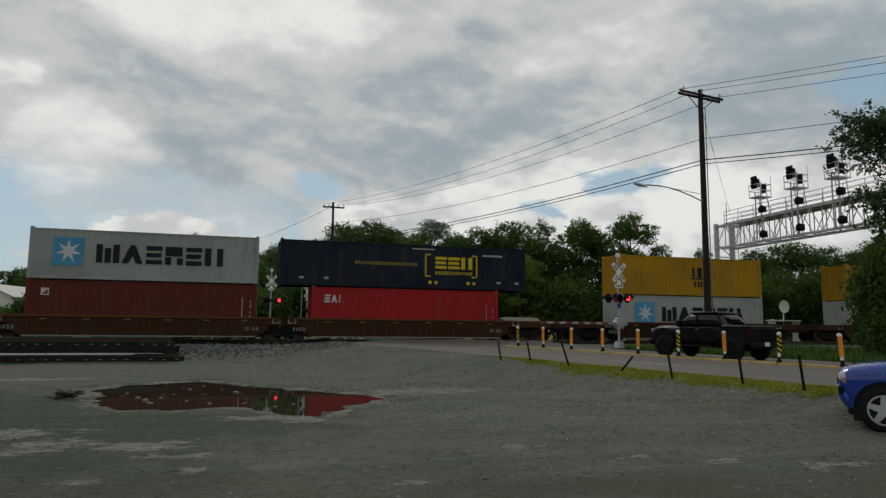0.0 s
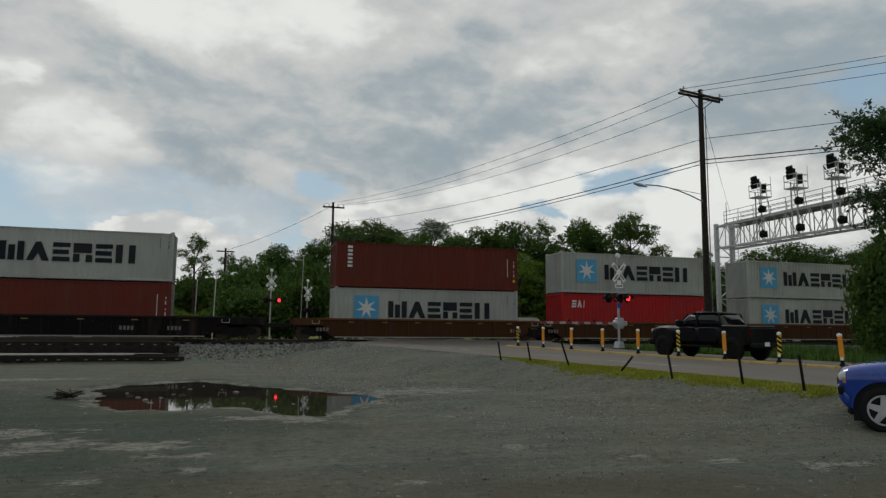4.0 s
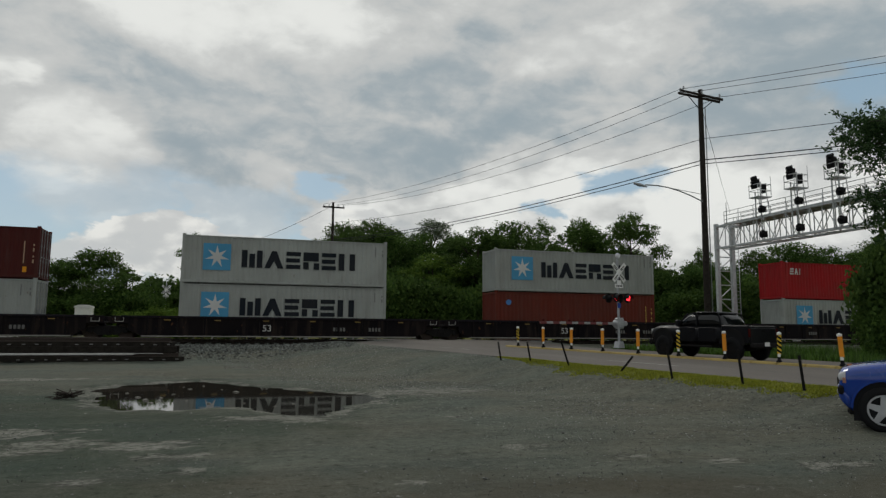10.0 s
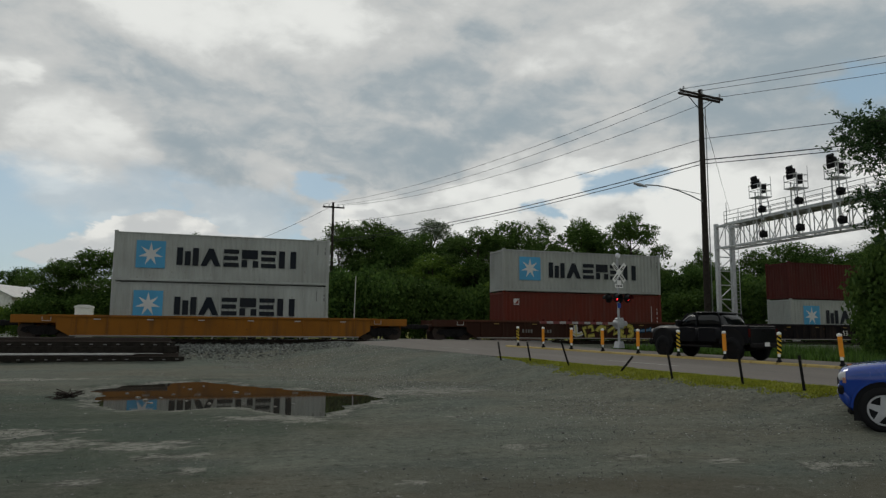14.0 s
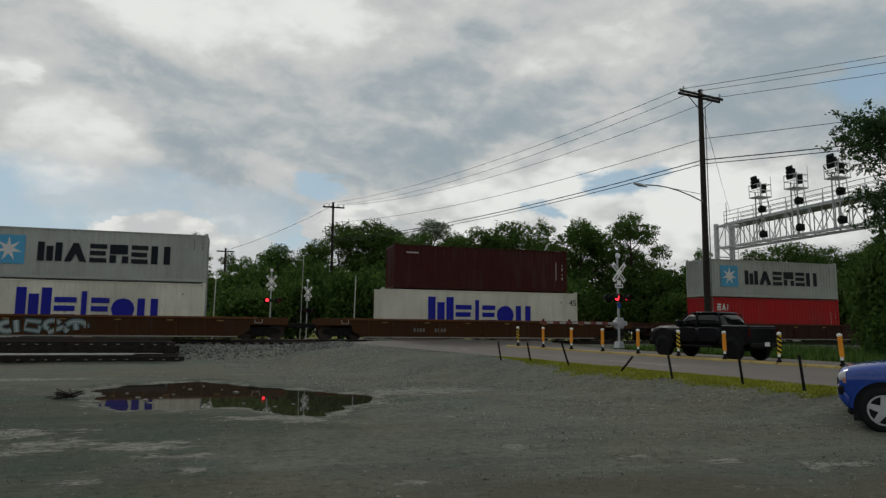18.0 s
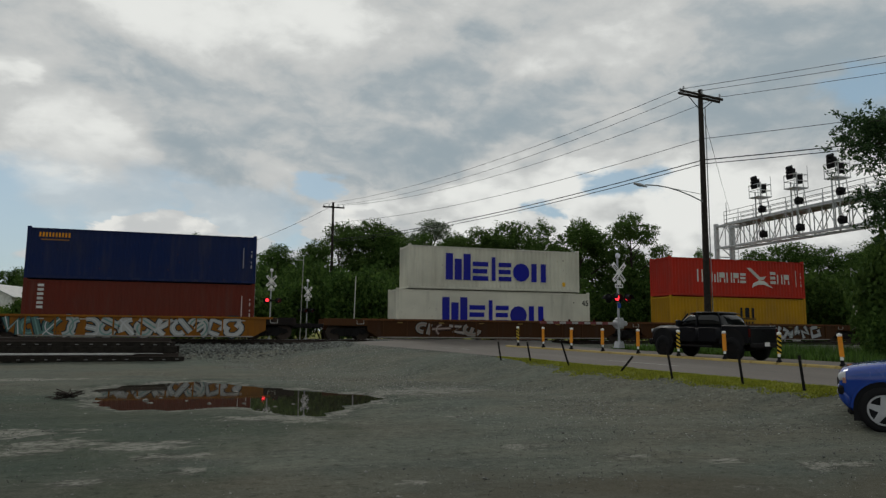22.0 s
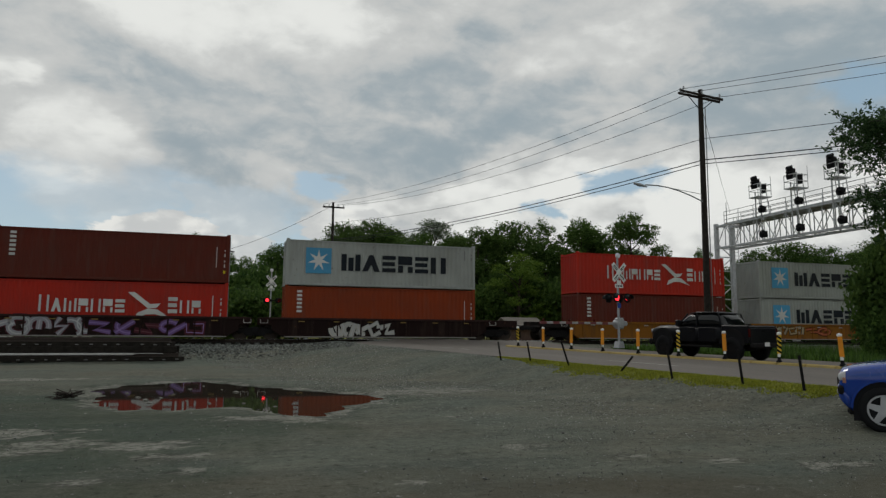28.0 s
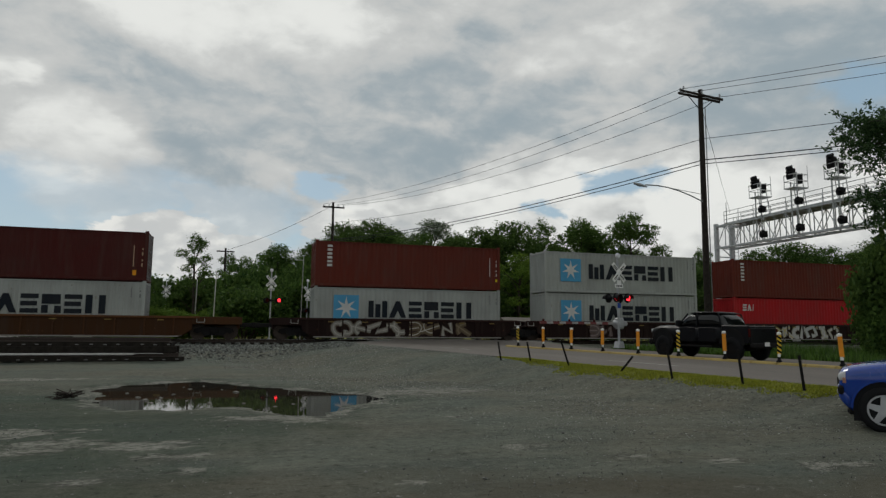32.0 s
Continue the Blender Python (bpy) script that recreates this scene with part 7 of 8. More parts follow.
def make_woods():
    kinds = [make_tree("broadleaf_tree", 3, 14, 4.2, "dark green broadleaf tree behind the railway", 21000, 0.145),
             make_tree("broadleaf_tree", 8, 14, 4.6, "dense dark broadleaf tree in the row behind the railway", 22000, 0.15),
             make_tree("slender_tree", 13, 14, 3.2, "tall slender tree with an open thin crown", 8000, 0.13, None, 0.6, 0.35),
             make_tree("broadleaf_tree", 21, 14, 5.2, "broad dark tree with a ragged crown", 24000, 0.15),
             make_tree("young_tree", 27, 14, 4.0, "lighter green young tree among darker ones", 14000, 0.14, LEAF_LIGHT),
             make_tree("willow_tree", 33, 14, 4.2, "silvery green willow standing above the tree row", 19000, 0.13, LEAF_SILVER)]
    used = set()
    rnd = random.Random(17)
    # x, y, height, spread, kind
    rows = [(-34.8, 132, 11.5, 5, 1), (-42, 120, 11, 6, 3), (-17.7, 82, 8.6, 3.2, 1), (-15.3, 82.6, 9.6, 4.6, 3), (-12.6, 88, 8.4, 2.2, 0), (-5.2, 100, 14.4, 3.6, 2), (-0.8, 95, 11.4, 2.6, 2),
            (1.2, 88, 10.2, 2.6, 0), (5.0, 82, 11.2, 3.4, 1), (8.6, 84, 11.4, 2.6, 3), (12.6, 84.2, 14.6, 3.7, 3), (16.0, 83, 15.0, 4.6, 1), (20.4, 86, 14.2, 3.8, 3), (24.6, 86, 16.0, 5.0, 5), (21.5, 74, 10.0, 4.0, 4),
            (27.4, 75, 13.4, 4.2, 0), (30.2, 78, 13.4, 3.6, 1), (32.9, 75, 14.2, 3.9, 3), (36.8, 77, 15.2, 3.1, 2), (39.8, 72.5, 14.8, 4.0, 0), (42.4, 75, 14.4, 3.6, 1), (44.6, 69, 15.2, 4.0, 0), (47.5, 73, 11.0, 3.0, 1), (28.5, 66, 9.5, 3.6, 4),
            (51, 74, 9.5, 3.2, 0), (55.6, 71, 11.8, 2.4, 2), (59, 74, 10.5, 3.6, 3), (62.4, 69, 11.6, 4.0, 1), (63.2, 63.5, 11.6, 4.2, 3), (67.5, 63, 11.5, 4.0, 0), (71.7, 60.8, 12.4, 4.4, 1), (66, 56, 10.4, 4.2, 3), (78, 58, 12.0, 5.0, 3), (73, 50, 11.0, 5, 1),
            (22.3, 80, 13.2, 3.4, 0), (18.6, 80, 12.6, 3.2, 3), (26.0, 80, 13.4, 3.4, 1), (34.6, 72, 12.0, 3.4, 1), (50, 66, 9.0, 3.0, 1), (54, 64, 8.6, 3.2, 3), (-55, 110, 10, 6, 1), (-70, 130, 13, 7, 3)]
    for x, y, h, sp, k in rows:
        m = Matrix.LocRotScale((x, y, 0.35), Euler((0, 0, rnd.uniform(0, 6.28))), (sp / 3.7, sp / 3.7, h / 14))
        if k not in used:
            kinds[k].matrix_world = m
            kinds[k].scale = m.to_scale()
            used.add(k)
        else:
            o = copy_thing(kinds[k], Matrix.LocRotScale((x, y, 0.35), Euler((0, 0, rnd.uniform(0, 6.28))), None))
            o.scale = m.to_scale()
    return rnd


make_woods()


def make_shrub(seed, label, material, size=0.13, leaves=6500):
    rnd = random.Random(seed)
    t = thing("shrub", pose(0, 0, 0), label, "shrub", "shrubs along the railway")
    lobes = []
    for i in range(7):
        an = i * 0.9 + rnd.uniform(0, 0.5)
        lobes.append((math.cos(an) * 1.3 * rnd.random(), math.sin(an) * 1.3 * rnd.random(), rnd.uniform(0.7, 2.1), rnd.uniform(0.7, 1.1), rnd.uniform(0.6, 1.0)))
        bm = bm_new()
        add_tube(bm, (0, 0, -0.2), (lobes[-1][0], lobes[-1][1], lobes[-1][2]), 0.05, 0.02, 5)
        part("stem", bm, BARK, t)
    part("foliage", leaf_mesh("foliage", lobes, leaves, size, seed + 9, material), None, t)
    return t


def make_shrubs():
    rnd = random.Random(29)
    dark, dark2, light = make_shrub(2, "green shrub in the undergrowth behind the tracks, shade painted into its leaves", LEAF_SHADED), make_shrub(6, "tall undergrowth shrub behind the tracks, leaves coloured darker for shade", LEAF_SHADED), make_shrub(4, "bright yellow-green shrub beyond the crossing", LEAF_LIGHT)
    first = {}
    rows = []
    for i in range(34):                               # undergrowth below the trees
        x = 1.0 + i * 2.2 + rnd.uniform(-0.6, 0.6)
        if 2.2 < x < 4.0 or 5.4 < x < 7.6 or 9.0 < x < 10.6:
            continue
        rows.append((x, 67 + rnd.uniform(-1, 3) - max(0, x - 45) * 0.25, rnd.uniform(1.4, 2.0), rnd.uniform(1.8, 2.8), dark if rnd.random() < 0.5 else dark2))
    for i in range(16):
        rows.append((2 + i * 2.6, 76 + rnd.uniform(-1, 2), 1.9, rnd.uniform(2.6, 3.4), dark2))
    for i in range(7):
        rows.append((-19.4 + i * 1.7, 79 + rnd.uniform(-1, 2), 1.5, rnd.uniform(1.4, 2.0), dark))
    for i in range(9):
        rows.append((-9.5 + i * 1.1, 70 + rnd.uniform(-1, 3), 0.9, rnd.uniform(0.85, 1.15), light))
    for i in range(4):
        rows.append((-29.0 + i * 2.3, 93 + rnd.uniform(-1, 1), 1.1, rnd.uniform(1.2, 1.5), light))
    for i in range(8):
        rows.append((-9 + i * 1.8, 108 + rnd.uniform(-3, 6), 2.6, rnd.uniform(2.4, 3.4), dark))
    for i in range(16):
        sx = -60 + i * 3.2
        rows.append((sx, (135 if -42 < sx < -27 else 120) + rnd.uniform(-6, 6), 3.0, rnd.uniform(2.2, 3.2), dark2))
    for i in range(12):
        rows.append((45 + i * 2.6, 61 - i * 1.3 + rnd.uniform(-1, 1), 1.9, rnd.uniform(1.8, 2.7), dark))
    for i in range(9):
        rows.append((47 + i * 3.4, 68 - i * 1.5 + rnd.uniform(-1, 1), 2.2, rnd.uniform(2.4, 3.2), dark2))
    for x, y, s, sz, src in rows:
        rot = Euler((0, 0, rnd.uniform(0, 6.28)))
        if src not in first:
            first[src] = 1
            src.matrix_world = Matrix.LocRotScale((x, y, 0.35), rot, None)
            src.scale = (s, s, sz)
        else:
            copy_thing(src, Matrix.LocRotScale((x, y, 0.35), rot, None)).scale = (s, s, sz)


make_shrubs()


def make_near_tree():
    """Feathery tree and bushes on the far verge of the road."""
    rnd = random.Random(41)
    t = thing("roadside_tree", pose(28.0, 20.6, 0.5), "feathery green roadside tree with drooping thin branches", "tree")
    bm = bm_new()
    add_tube(bm, (0, 0, -0.3), (-0.4, 0.2, 4.5), 0.26, 0.17, 10)
    add_tube(bm, (-0.4, 0.2, 4.5), (-0.3, 0.3, 10.2), 0.17, 0.05, 8)
    part("trunk", bm, BARK, t)
    v, f = [], []
    for i in range(66):
        an = rnd.uniform(2.4, 5.6)
        z0 = rnd.uniform(5.4, 10.3)
        ln = rnd.uniform(1.7, 3.5) * (1.0 if z0 < 9 else 0.85)
        s = Vector((-0.35, 0.25, z0))
        if i < 8:
            an, z0, ln = rnd.uniform(2.85, 3.4), rnd.uniform(8.4, 9.8), rnd.uniform(3.2, 3.9) if i > 3 else 4.3
            s = Vector((-0.35, 0.25, z0))
        elif i < 20:
            an, z0, ln = rnd.uniform(2.7, 3.7), rnd.uniform(4.2, 7.6), rnd.uniform(1.7, 2.8)
            s = Vector((-0.35, 0.25, z0))
        d = Vector((math.cos(an), math.sin(an), rnd.uniform(0.0, 0.55)))
        pts = [s + d * ln * q + Vector((0, 0, -0.35 * ln * q * q)) for q in (0, 0.25, 0.5, 0.75, 1.0)]
        bm = bm_new()
        for j, (p, q) in enumerate(zip(pts, pts[1:])):
            add_tube(bm, p, q, 0.05 - 0.011 * j, 0.039 - 0.011 * j if j < 3 else 0.004, 6)
        part("limb", bm, BARK, t)
        for _ in range(15 if 8 <= i < 20 else 34 if i < 8 else 22):    # leafy sprays along the branch
            q = rnd.uniform(0.25, 1.08)
            c = s + d * ln * q + Vector((rnd.gauss(0, 0.34), rnd.gauss(0, 0.34), -0.35 * ln * q * q + rnd.gauss(0, 0.26)))
            w = Vector((rnd.gauss(0, 1), rnd.gauss(0, 1), -0.5 + rnd.gauss(0, 0.5))).normalized()
            for _ in range(15):
                o = c + w * rnd.uniform(-0.25, 0.3) + Vector((rnd.gauss(0, 0.06), rnd.gauss(0, 0.06), rnd.gauss(0, 0.06)))
                a = (w + Vector((rnd.gauss(0, 0.6), rnd.gauss(0, 0.6), rnd.gauss(0, 0.6)))).normalized() * rnd.uniform(0.06, 0.12)
                b = a.cross(Vector((rnd.gauss(0, 1), rnd.gauss(0, 1), rnd.gauss(0, 1)))).normalized() * 0.036
                n = len(v)
                v.extend([tuple(o - a), tuple(o + b), tuple(o + a), tuple(o - b)])
                f.append((n, n + 1, n + 2, n + 3))
    me = bpy.data.meshes.new("leaf_sprays")
    me.from_pydata(v, [], f)
    me.materials.append(LEAF_NEAR)
    part("leaf_sprays", me, None, t, "fine feathery leaves")
    for i, (x, y, s, sz) in enumerate(((26.5, 21.6, 1.05, 1.9), (27.6, 20.2, 1.4, 2.5), (27.0, 22.6, 0.75, 1.0), (29.4, 22.0, 1.4, 2.6), (29.2, 24.0, 0.9, 1.4), (25.9, 21.0, 0.8, 1.2))):
        b = make_shrub(60 + i, "leafy green roadside bush under the tree, leaves coloured darker for shade", LEAF_SHADED, 0.12, 9500)
        b.matrix_world = pose(x, y, ground_z(x, y))
        b.scale = (s, s, sz)


make_near_tree()


# ---------- vehicles ----------
def car_paint(name, col, rough=0.25, coat=0.6):
    m, nt, b = mat(name, rough, 0.0, 0.3 if max(col) > 0.05 else 0.12)
    a = tex(nt, 1.2, 5)
    nt.links.new(ramp(nt, a, [(0.35, col), (0.75, tuple(v * 0.8 + 0.004 for v in col))]), b.inputs["Base Color"])
    nt.links.new(ramp(nt, tex(nt, 2.5, 6), [(0.4, (rough,) * 3), (0.8, (rough + 0.2,) * 3)]), b.inputs["Roughness"])
    b.inputs["Coat Weight"].default_value = coat
    return m


CAR_BLUE = car_paint("blue_car_paint", (0.004, 0.040, 0.27), 0.16, 0.8)
CAR_BLACK = car_paint("black_car_paint", (0.004, 0.004, 0.006), 0.3, 0.05)
GLASS = car_paint("dark_car_glass", (0.006, 0.007, 0.008), 0.05)
RIM = plain("alloy_rim", (0.50, 0.50, 0.51), 0.35, 0.7)
LAMP = plain("clear_lamp_plastic", (0.55, 0.55, 0.56), 0.15)
TAIL = plain("tail_lamp_red", (0.05, 0.005, 0.005), 0.2)
AMBER = plain("amber_lamp", (0.42, 0.22, 0.15), 0.2)


def loft(bm, stations, n=18, power=3.4):
    """Rounded-rectangle rings (x, half width, z low, z high) joined along x."""
    rings = []
    for x, w, z0, z1 in stations:
        ring = []
        for i in range(n):
            a = 2 * math.pi * i / n
            c, s = math.cos(a), math.sin(a)
            k = (abs(c) ** power + abs(s) ** power) ** (-1 / power)
            ring.append(bm.verts.new((x, w * c * k, (z0 + z1) / 2 + (z1 - z0) / 2 * s * k)))
        rings.append(ring)
    for a, b in zip(rings, rings[1:]):
        for i in range(n):
            bm.faces.new((a[i], a[(i + 1) % n], b[(i + 1) % n], b[i]))
    bm.faces.new(rings[0])
    bm.faces.new(rings[-1][::-1])


def car_wheel(parent, x, y, r, wide, rim_r, spokes, rim_mat):
    s = 1 if y > 0 else -1
    w = part("wheel", ring_bm(r, rim_r * 1.02, wide), BLACK, parent, "black tyre on its rim", True, pose(x, y, r))
    bm = bm_new()
    add_tube(bm, (0, -wide * 0.30, 0), (0, wide * 0.30, 0), rim_r * 1.03, rim_r * 1.03, 22)
    part("rim_barrel", bm, STEEL_DARK, w)
    bm = bm_new()
    o = s * wide * 0.36
    n = 28
    ro, ri = [(rim_r * math.cos(6.2832 * i / n), rim_r * math.sin(6.2832 * i / n)) for i in range(n)], [(rim_r * 0.88 * math.cos(6.2832 * i / n), rim_r * 0.88 * math.sin(6.2832 * i / n)) for i in range(n)]
    for i in range(n):
        j = (i + 1) % n
        vs = [bm.verts.new((u, o, v)) for u, v in (ro[i], ro[j], ri[j], ri[i])]
        bm.faces.new(vs)
        vs = [bm.verts.new((u, yy, v)) for (u, v), yy in ((ri[i], o), (ri[j], o), (ri[j], o - s * 0.06), (ri[i], o - s * 0.06))]
        bm.faces.new(vs)
    part("rim_edge", bm, rim_mat, w)
    for k in range(spokes):
        a = 6.2832 * k / spokes + 0.3
        bm = bm_new()
        ca, sa = math.cos(a), math.sin(a)
        prof = ((0.05, 0.055), (rim_r * 0.9, 0.038), (rim_r * 0.9, -0.038), (0.05, -0.055))
        add_prism(bm, [(q * ca - t * sa, q * sa + t * ca) for q, t in prof], o - s * 0.05, o + s * 0.004)
        part("spoke", bm, rim_mat, w)
    bm = bm_new()
    add_tube(bm, (0, o - s * 0.04, 0), (0, o + s * 0.012, 0), 0.075, 0.06, 14)
    part("hub_cap", bm, rim_mat, w)


def ring_bm(r, ri, wide):
    bm = bm_new()
    prof = ((ri, -0.5), (ri + (r - ri) * 0.45, -0.54), (r * 0.965, -0.44), (r, -0.32), (r, 0.32), (r * 0.965, 0.44), (ri + (r - ri) * 0.45, 0.54), (ri, 0.5))
    n = 32
    rings = [[bm.verts.new((q * math.cos(6.2832 * i / n), k * wide, q * math.sin(6.2832 * i / n))) for q, k in prof] for i in range(n)]
    for i in range(n):
        a, b = rings[i], rings[(i + 1) % n]
        for k in range(len(prof) - 1):
            bm.faces.new((a[k], a[k + 1], b[k + 1], b[k]))
    return bm


def arch(parent, x, y, r, z, mt, lip=0.05):
    """Wheel opening: dark disc in place of its shaded hollow, under a raised lip."""
    s = 1 if y > 0 else -1
    bm = bm_new()
    n = 16
    pts = [(x + r * math.cos(math.pi * i / n), z + r * math.sin(math.pi * i / n)) for i in range(n + 1)]
    add_prism(bm, pts + [(x - r, z - 0.2), (x + r, z - 0.2)], y - 0.012, y + 0.012)
    part("wheel_opening", bm, BLACK, parent, "dark disc in place of the shaded wheel opening")
    bm = bm_new()
    po = [(x + (r + lip) * math.cos(math.pi * i / n), z + (r + lip) * math.sin(math.pi * i / n)) for i in range(n + 1)]
    add_prism(bm, pts + po[::-1], y - 0.01, y + s * 0.035 + (0.01 if s < 0 else 0))
    part("arch_lip", bm, mt, parent)


def make_suv():
    c = thing("suv", pose(11.24, 7.74, 0.0, 0, 0, 131), "bright blue compact car parked on the wet gravel lot", "car")
    bm = bm_new()
    loft(bm, [(1.98, 0.68, 0.58, 0.86), (1.965, 0.78, 0.52, 0.93), (1.91, 0.85, 0.44, 0.975), (1.78, 0.89, 0.36, 1.015), (1.5, 0.905, 0.29, 1.06), (0.95, 0.91, 0.26, 1.125), (0.2, 0.91, 0.26, 1.15), (-1.0, 0.91, 0.26, 1.16), (-1.9, 0.89, 0.28, 1.16), (-2.15, 0.82, 0.34, 1.12), (-2.22, 0.70, 0.45, 1.0)], 40, 6.5)
    part("body", bm, CAR_BLUE, c, "glossy blue body", True)
    bm = bm_new()
    loft(bm, [(0.75, 0.70, 1.05, 1.16), (0.25, 0.72, 1.05, 1.62), (-0.5, 0.72, 1.05, 1.73), (-1.6, 0.70, 1.05, 1.70), (-2.1, 0.66, 1.05, 1.45), (-2.18, 0.6, 1.05, 1.2)], 20, 4.0)
    part("cabin", bm, GLASS, c, "dark glass cabin", True)
    bm = bm_new()
    add_box(bm, (-1.85, -0.64, 1.70), (0.0, 0.64, 1.755), 0.02)
    part("roof", bm, CAR_BLUE, c)
    bm = bm_new()
    loft(bm, [(2.0, 0.66, 0.52, 0.70), (1.985, 0.78, 0.47, 0.72), (1.92, 0.86, 0.38, 0.68), (1.80, 0.90, 0.29, 0.52)], 28, 6)
    part("front_bumper", bm, CAR_BLUE, c, "blue bumper with a dark lower edge", True)
    bm = bm_new()
    add_box(bm, (1.72, -0.84, 0.25), (1.88, 0.84, 0.36), 0.04)
    part("lower_lip", bm, BLACK, c)
    for s in (-1, 1):
        bm = bm_new()
        loft(bm, [(1.975, 0.03, 0.80, 0.88), (1.955, 0.045, 0.78, 0.90), (1.92, 0.052, 0.78, 0.915), (1.875, 0.05, 0.82, 0.915)], 14, 5)
        h = part("headlight", bm, LAMP, c, "clear headlight", True, pose(0, s * 0.81, 0))
        bm = bm_new()
        add_box(bm, (1.85, s * 0.855 - 0.02, 0.79), (1.895, s * 0.855 + 0.02, 0.87), 0.008)
        part("side_marker", bm, AMBER, h, "amber side lamp")
        bm = bm_new()
        add_tube(bm, (1.94, s * 0.70, 0.60), (2.0, s * 0.69, 0.60), 0.04, 0.04, 10)
        part("fog_lamp", bm, LAMP, c, "round fog lamp")
        arch(c, 1.38, s * 0.905, 0.415, 0.37, CAR_BLUE, 0.035)
        arch(c, -1.31, s * 0.905, 0.43, 0.38, CAR_BLUE)
        for x in (1.38, -1.31):
            car_wheel(c, x, s * 0.845, 0.35, 0.235, 0.235, 5, RIM)
        for k, x in enumerate((0.55, -0.55)):
            bm = bm_new()
            add_box(bm, (x - 0.5, s * 0.908 - 0.012, 0.38), (x + 0.48, s * 0.908 + 0.012, 1.08), 0.01)
            d = part("door", bm, CAR_BLUE, c)
            bm = bm_new()
            add_box(bm, (x - 0.42, s * 0.93 - 0.015, 0.92), (x - 0.22, s * 0.93 + 0.015, 0.96), 0.008)
            part("handle", bm, CAR_BLUE, d)
        bm = bm_new()
        add_box(bm, (0.35, s * 1.0 - 0.1, 1.08), (0.55, s * 1.0 + 0.1, 1.24), 0.04)
        part("mirror", bm, BLACK, c)
    for s in (-1, 1):
        bm = bm_new()
        add_box(bm, (1.90, s * 0.80 - 0.09, 0.56), (1.995, s * 0.80 + 0.075, 0.70), 0.03)
        part("bumper_vent", bm, BLACK, c, "black opening in the bumper corner")
    bm = bm_new()
    add_box(bm, (1.96, -0.42, 0.66), (2.01, 0.42, 0.82), 0.02)
    part("grille", bm, STEEL_DARK, c)


make_suv()


def make_pickup():
    ax, ay = PICKUP
    f = Vector((-0.26, 0.966, 0)).normalized()
    ang = math.degrees(math.atan2(f.y, f.x))
    z = road_z(ay) + 0.035
    c = thing("pickup_truck", pose(ax, ay, z, 0, 0, ang) @ pose(0, 0, 0, 0, -0.9, 0), "lifted black crew-cab pickup truck waiting at the crossing", "pickup truck")
    c.scale = (0.885, 0.9, 0.985)
    bm = bm_new()
    loft(bm, [(2.58, 0.80, 0.72, 1.12), (2.5, 0.92, 0.66, 1.24), (2.2, 0.98, 0.64, 1.32), (1.3, 1.0, 0.62, 1.34), (1.0, 1.0, 0.6, 1.32), (-1.0, 1.0, 0.6, 1.32), (-1.3, 1.0, 0.6, 1.34)], 20, 5)
    part("body", bm, CAR_BLACK, c, "black cab and hood", True)
    bm = bm_new()
    loft(bm, [(1.15, 0.82, 1.22, 1.34), (0.55, 0.80, 1.22, 1.80), (0.1, 0.80, 1.22, 1.87), (-0.85, 0.80, 1.22, 1.86), (-1.15, 0.79, 1.22, 1.74), (-1.3, 0.79, 1.22, 1.4)], 18, 4)
    part("cab_glass", bm, GLASS, c, "tinted dark windows", True)
    bm = bm_new()
    loft(bm, [(0.5, 0.72, 1.80, 1.85), (0.1, 0.77, 1.82, 1.90), (-0.85, 0.77, 1.82, 1.89), (-1.08, 0.72, 1.79, 1.84)], 14, 4)
    part("roof", bm, CAR_BLACK, c, "", True)
    for s in (-1, 1):
        bm = bm_new()
        add_box(bm, (-2.62, s * 0.95 - 0.05, 0.66), (-1.32, s * 0.95 + 0.05, 1.36), 0.04)
        part("bed_side", bm, CAR_BLACK, c)
        for x in (0.45, -0.6):
            bm = bm_new()
            add_box(bm, (x - 0.45, s * 1.0 - 0.012, 0.70), (x + 0.43, s * 1.0 + 0.012, 1.26), 0.01)
            d = part("door", bm, CAR_BLACK, c)
            bm = bm_new()
            add_box(bm, (x - 0.38, s * 1.02 - 0.015, 1.08), (x - 0.16, s * 1.02 + 0.015, 1.13), 0.008)
            part("handle", bm, STEEL_DARK, d)
        for a, b in (((1.08, s * 0.84, 1.3), (0.52, s * 0.80, 1.81)), ((0.05, s * 0.85, 1.3), (0.05, s * 0.80, 1.85)), ((-1.25, s * 0.84, 1.3), (-1.05, s * 0.79, 1.82))):
            bm = bm_new()
            add_tube(bm, a, b, 0.035, 0.035, 6)
            part("window_pillar", bm, CAR_BLACK, c)
        for x in (1.78, -1.86):
            arch(c, x, s * 1.0, 0.52, 0.62, STEEL_DARK, 0.09)
            car_wheel(c, x, s * 0.92, 0.45, 0.30, 0.25, 6, STEEL_DARK)
        bm = bm_new()
        add_box(bm, (-0.9, s * 1.05 - 0.06, 0.48), (0.95, s * 1.05 + 0.06, 0.55), 0.02)
        part("side_step", bm, STEEL_DARK, c)
        bm = bm_new()
        add_box(bm, (0.72, s * 1.14 - 0.12, 1.30), (0.9, s * 1.14 + 0.12, 1.55), 0.04)
        part("mirror", bm, CAR_BLACK, c)
        bm = bm_new()
        add_box(bm, (-2.67, s * 0.94 - 0.055, 0.92), (-2.60, s * 0.94 + 0.055, 1.24), 0.015)
        part("tail_light", bm, TAIL, c, "red tail light")
        bm = bm_new()
        add_box(bm, (2.46, s * 0.78 - 0.12, 1.02), (2.6, s * 0.78 + 0.12, 1.17), 0.03)
        part("headlight", bm, LAMP, c, "clear headlight")
    bm = bm_new()
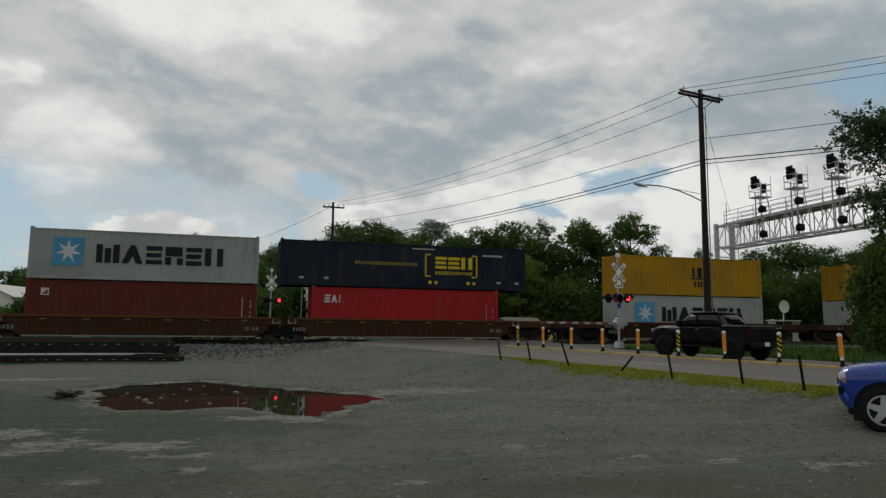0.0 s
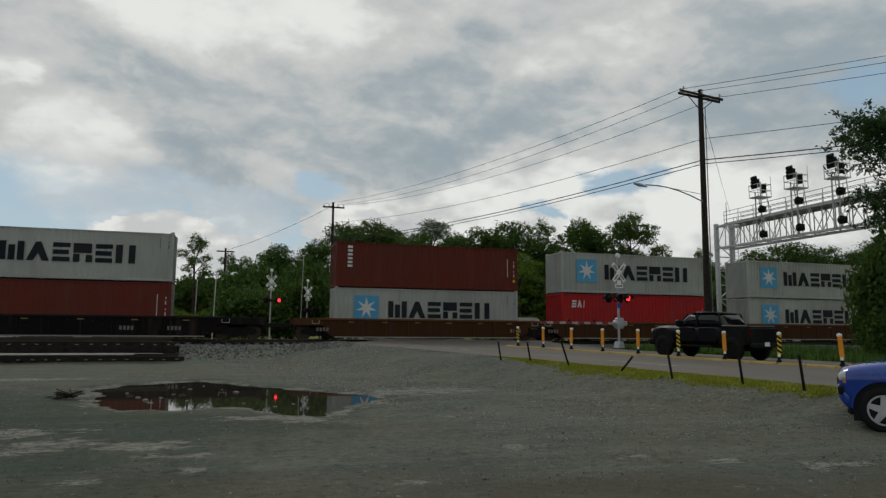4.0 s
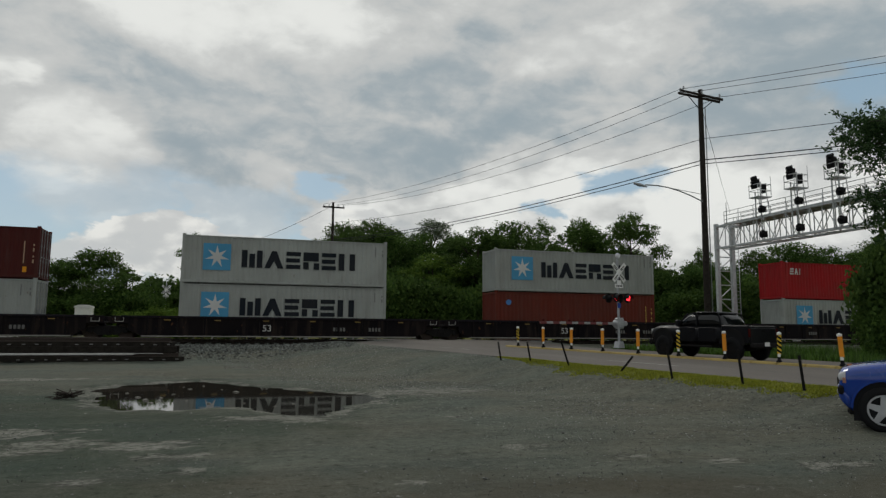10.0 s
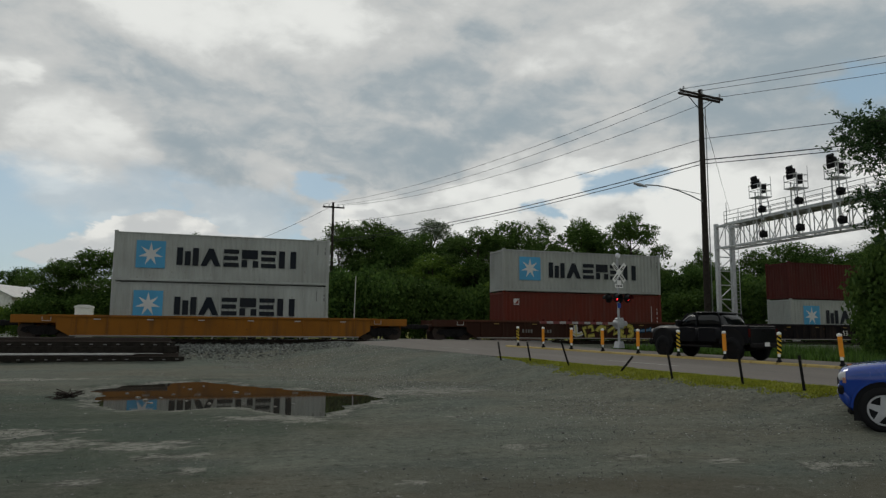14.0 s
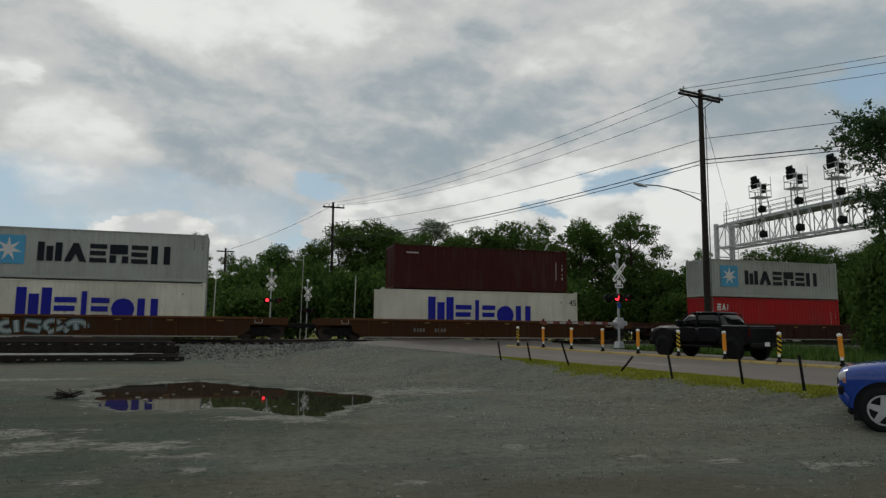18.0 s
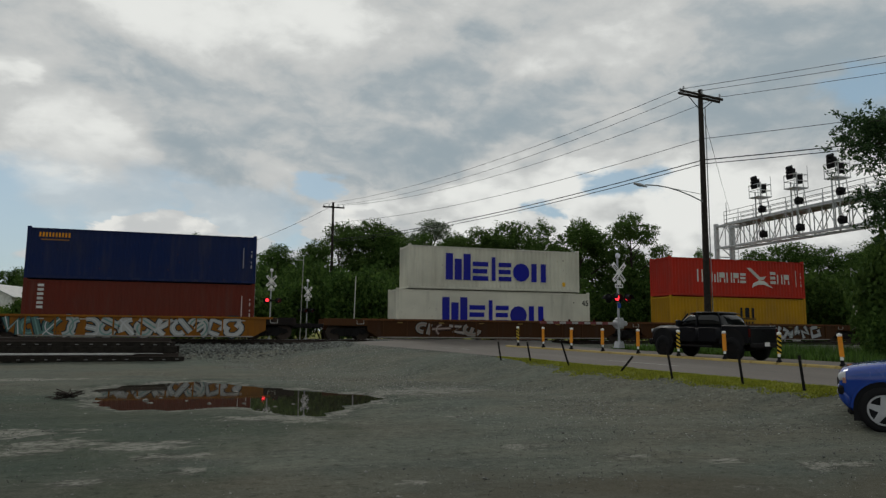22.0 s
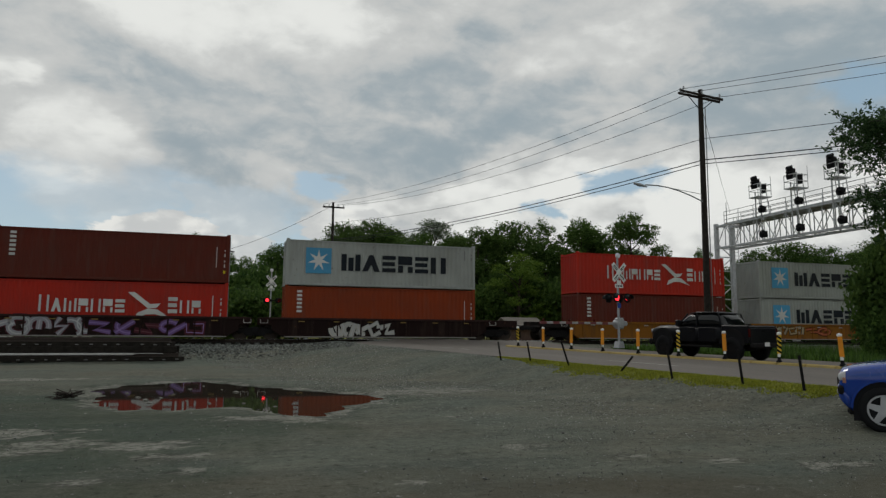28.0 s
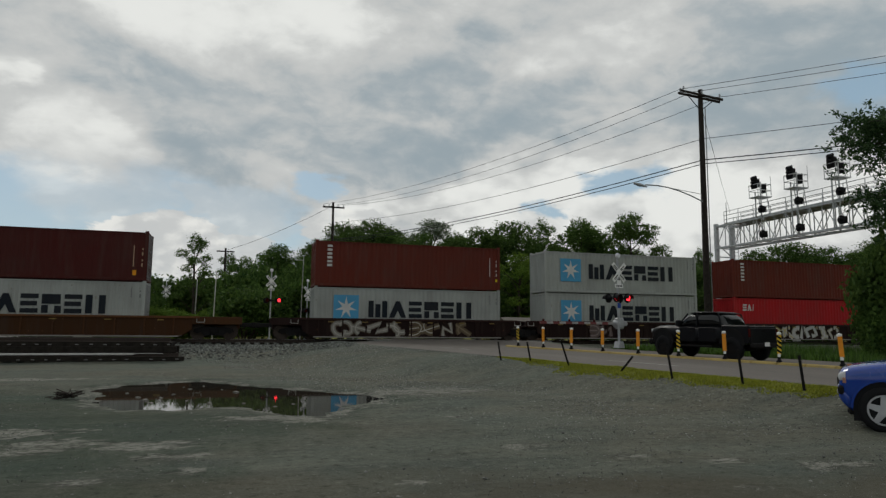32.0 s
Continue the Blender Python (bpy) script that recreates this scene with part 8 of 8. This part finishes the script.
    add_box(bm, (-2.65, -0.9, 0.68), (-2.59, 0.9, 1.27), 0.02)
    tg = part("tailgate", bm, CAR_BLACK, c)
    bm = bm_new()
    add_box(bm, (-2.67, -0.12, 1.12), (-2.645, 0.12, 1.18), 0.01)
    part("handle", bm, STEEL_DARK, tg)
    bm = bm_new()
    add_box(bm, (-2.80, -0.95, 0.52), (-2.63, 0.95, 0.70), 0.04)
    rb = part("rear_bumper", bm, STEEL_DARK, c)
    bm = bm_new()
    add_box(bm, (-2.815, -0.16, 0.58), (-2.802, 0.16, 0.73))
    part("number_plate", bm, WHITE, rb, "pale number plate")
    bm = bm_new()
    add_box(bm, (-2.59, -0.9, 0.72), (-1.32, 0.9, 0.80))
    part("bed_floor", bm, STEEL_DARK, c)
    bm = bm_new()
    for x in (1.78, -1.86):
        add_tube(bm, (x, -0.9, 0.45), (x, 0.9, 0.45), 0.09, 0.09, 8)
    add_box(bm, (-2.6, -0.45, 0.45), (2.6, 0.45, 0.62))
    part("chassis", bm, STEEL_DARK, c)
    bm = bm_new()
    add_box(bm, (2.46, -0.98, 0.5), (2.68, 0.98, 0.75), 0.05)
    part("front_bumper", bm, STEEL_DARK, c)


PICKUP = (18.48, 23.3)
make_pickup()


def motions():
    times = [4.0 * k for k in range(9)]
    for ob, x0, y, z in MOVERS:
        walk(ob, [(t, pose(x0 + SPEED * t + ACCEL * t * (t - 32.0) / 2, y, z)) for t in times])
    # the two lamps of a crossing signal take turns: each lens swings its lit face out
    for lens, side, (x, y, z) in LENSES:
        rows = []
        half, start = 0.6175, 5.98
        k = math.floor((0.0 - start) / half)
        angle = 0.0 if (k % 2 == 0) == (side == 1) else 180.0
        rows.append((0.0, angle))
        k += 1
        while start + k * half < 31.95:
            t = start + k * half
            rows += [(t - 0.03, angle), (t - 0.01, angle + 60), (t + 0.01, angle + 120), (t + 0.03, angle + 180)]
            angle += 180
            k += 1
        rows.append((32.0, angle))
        walk(lens, [(t, pose(x, y, z, 0, 0, a)) for t, a in rows])


motions()
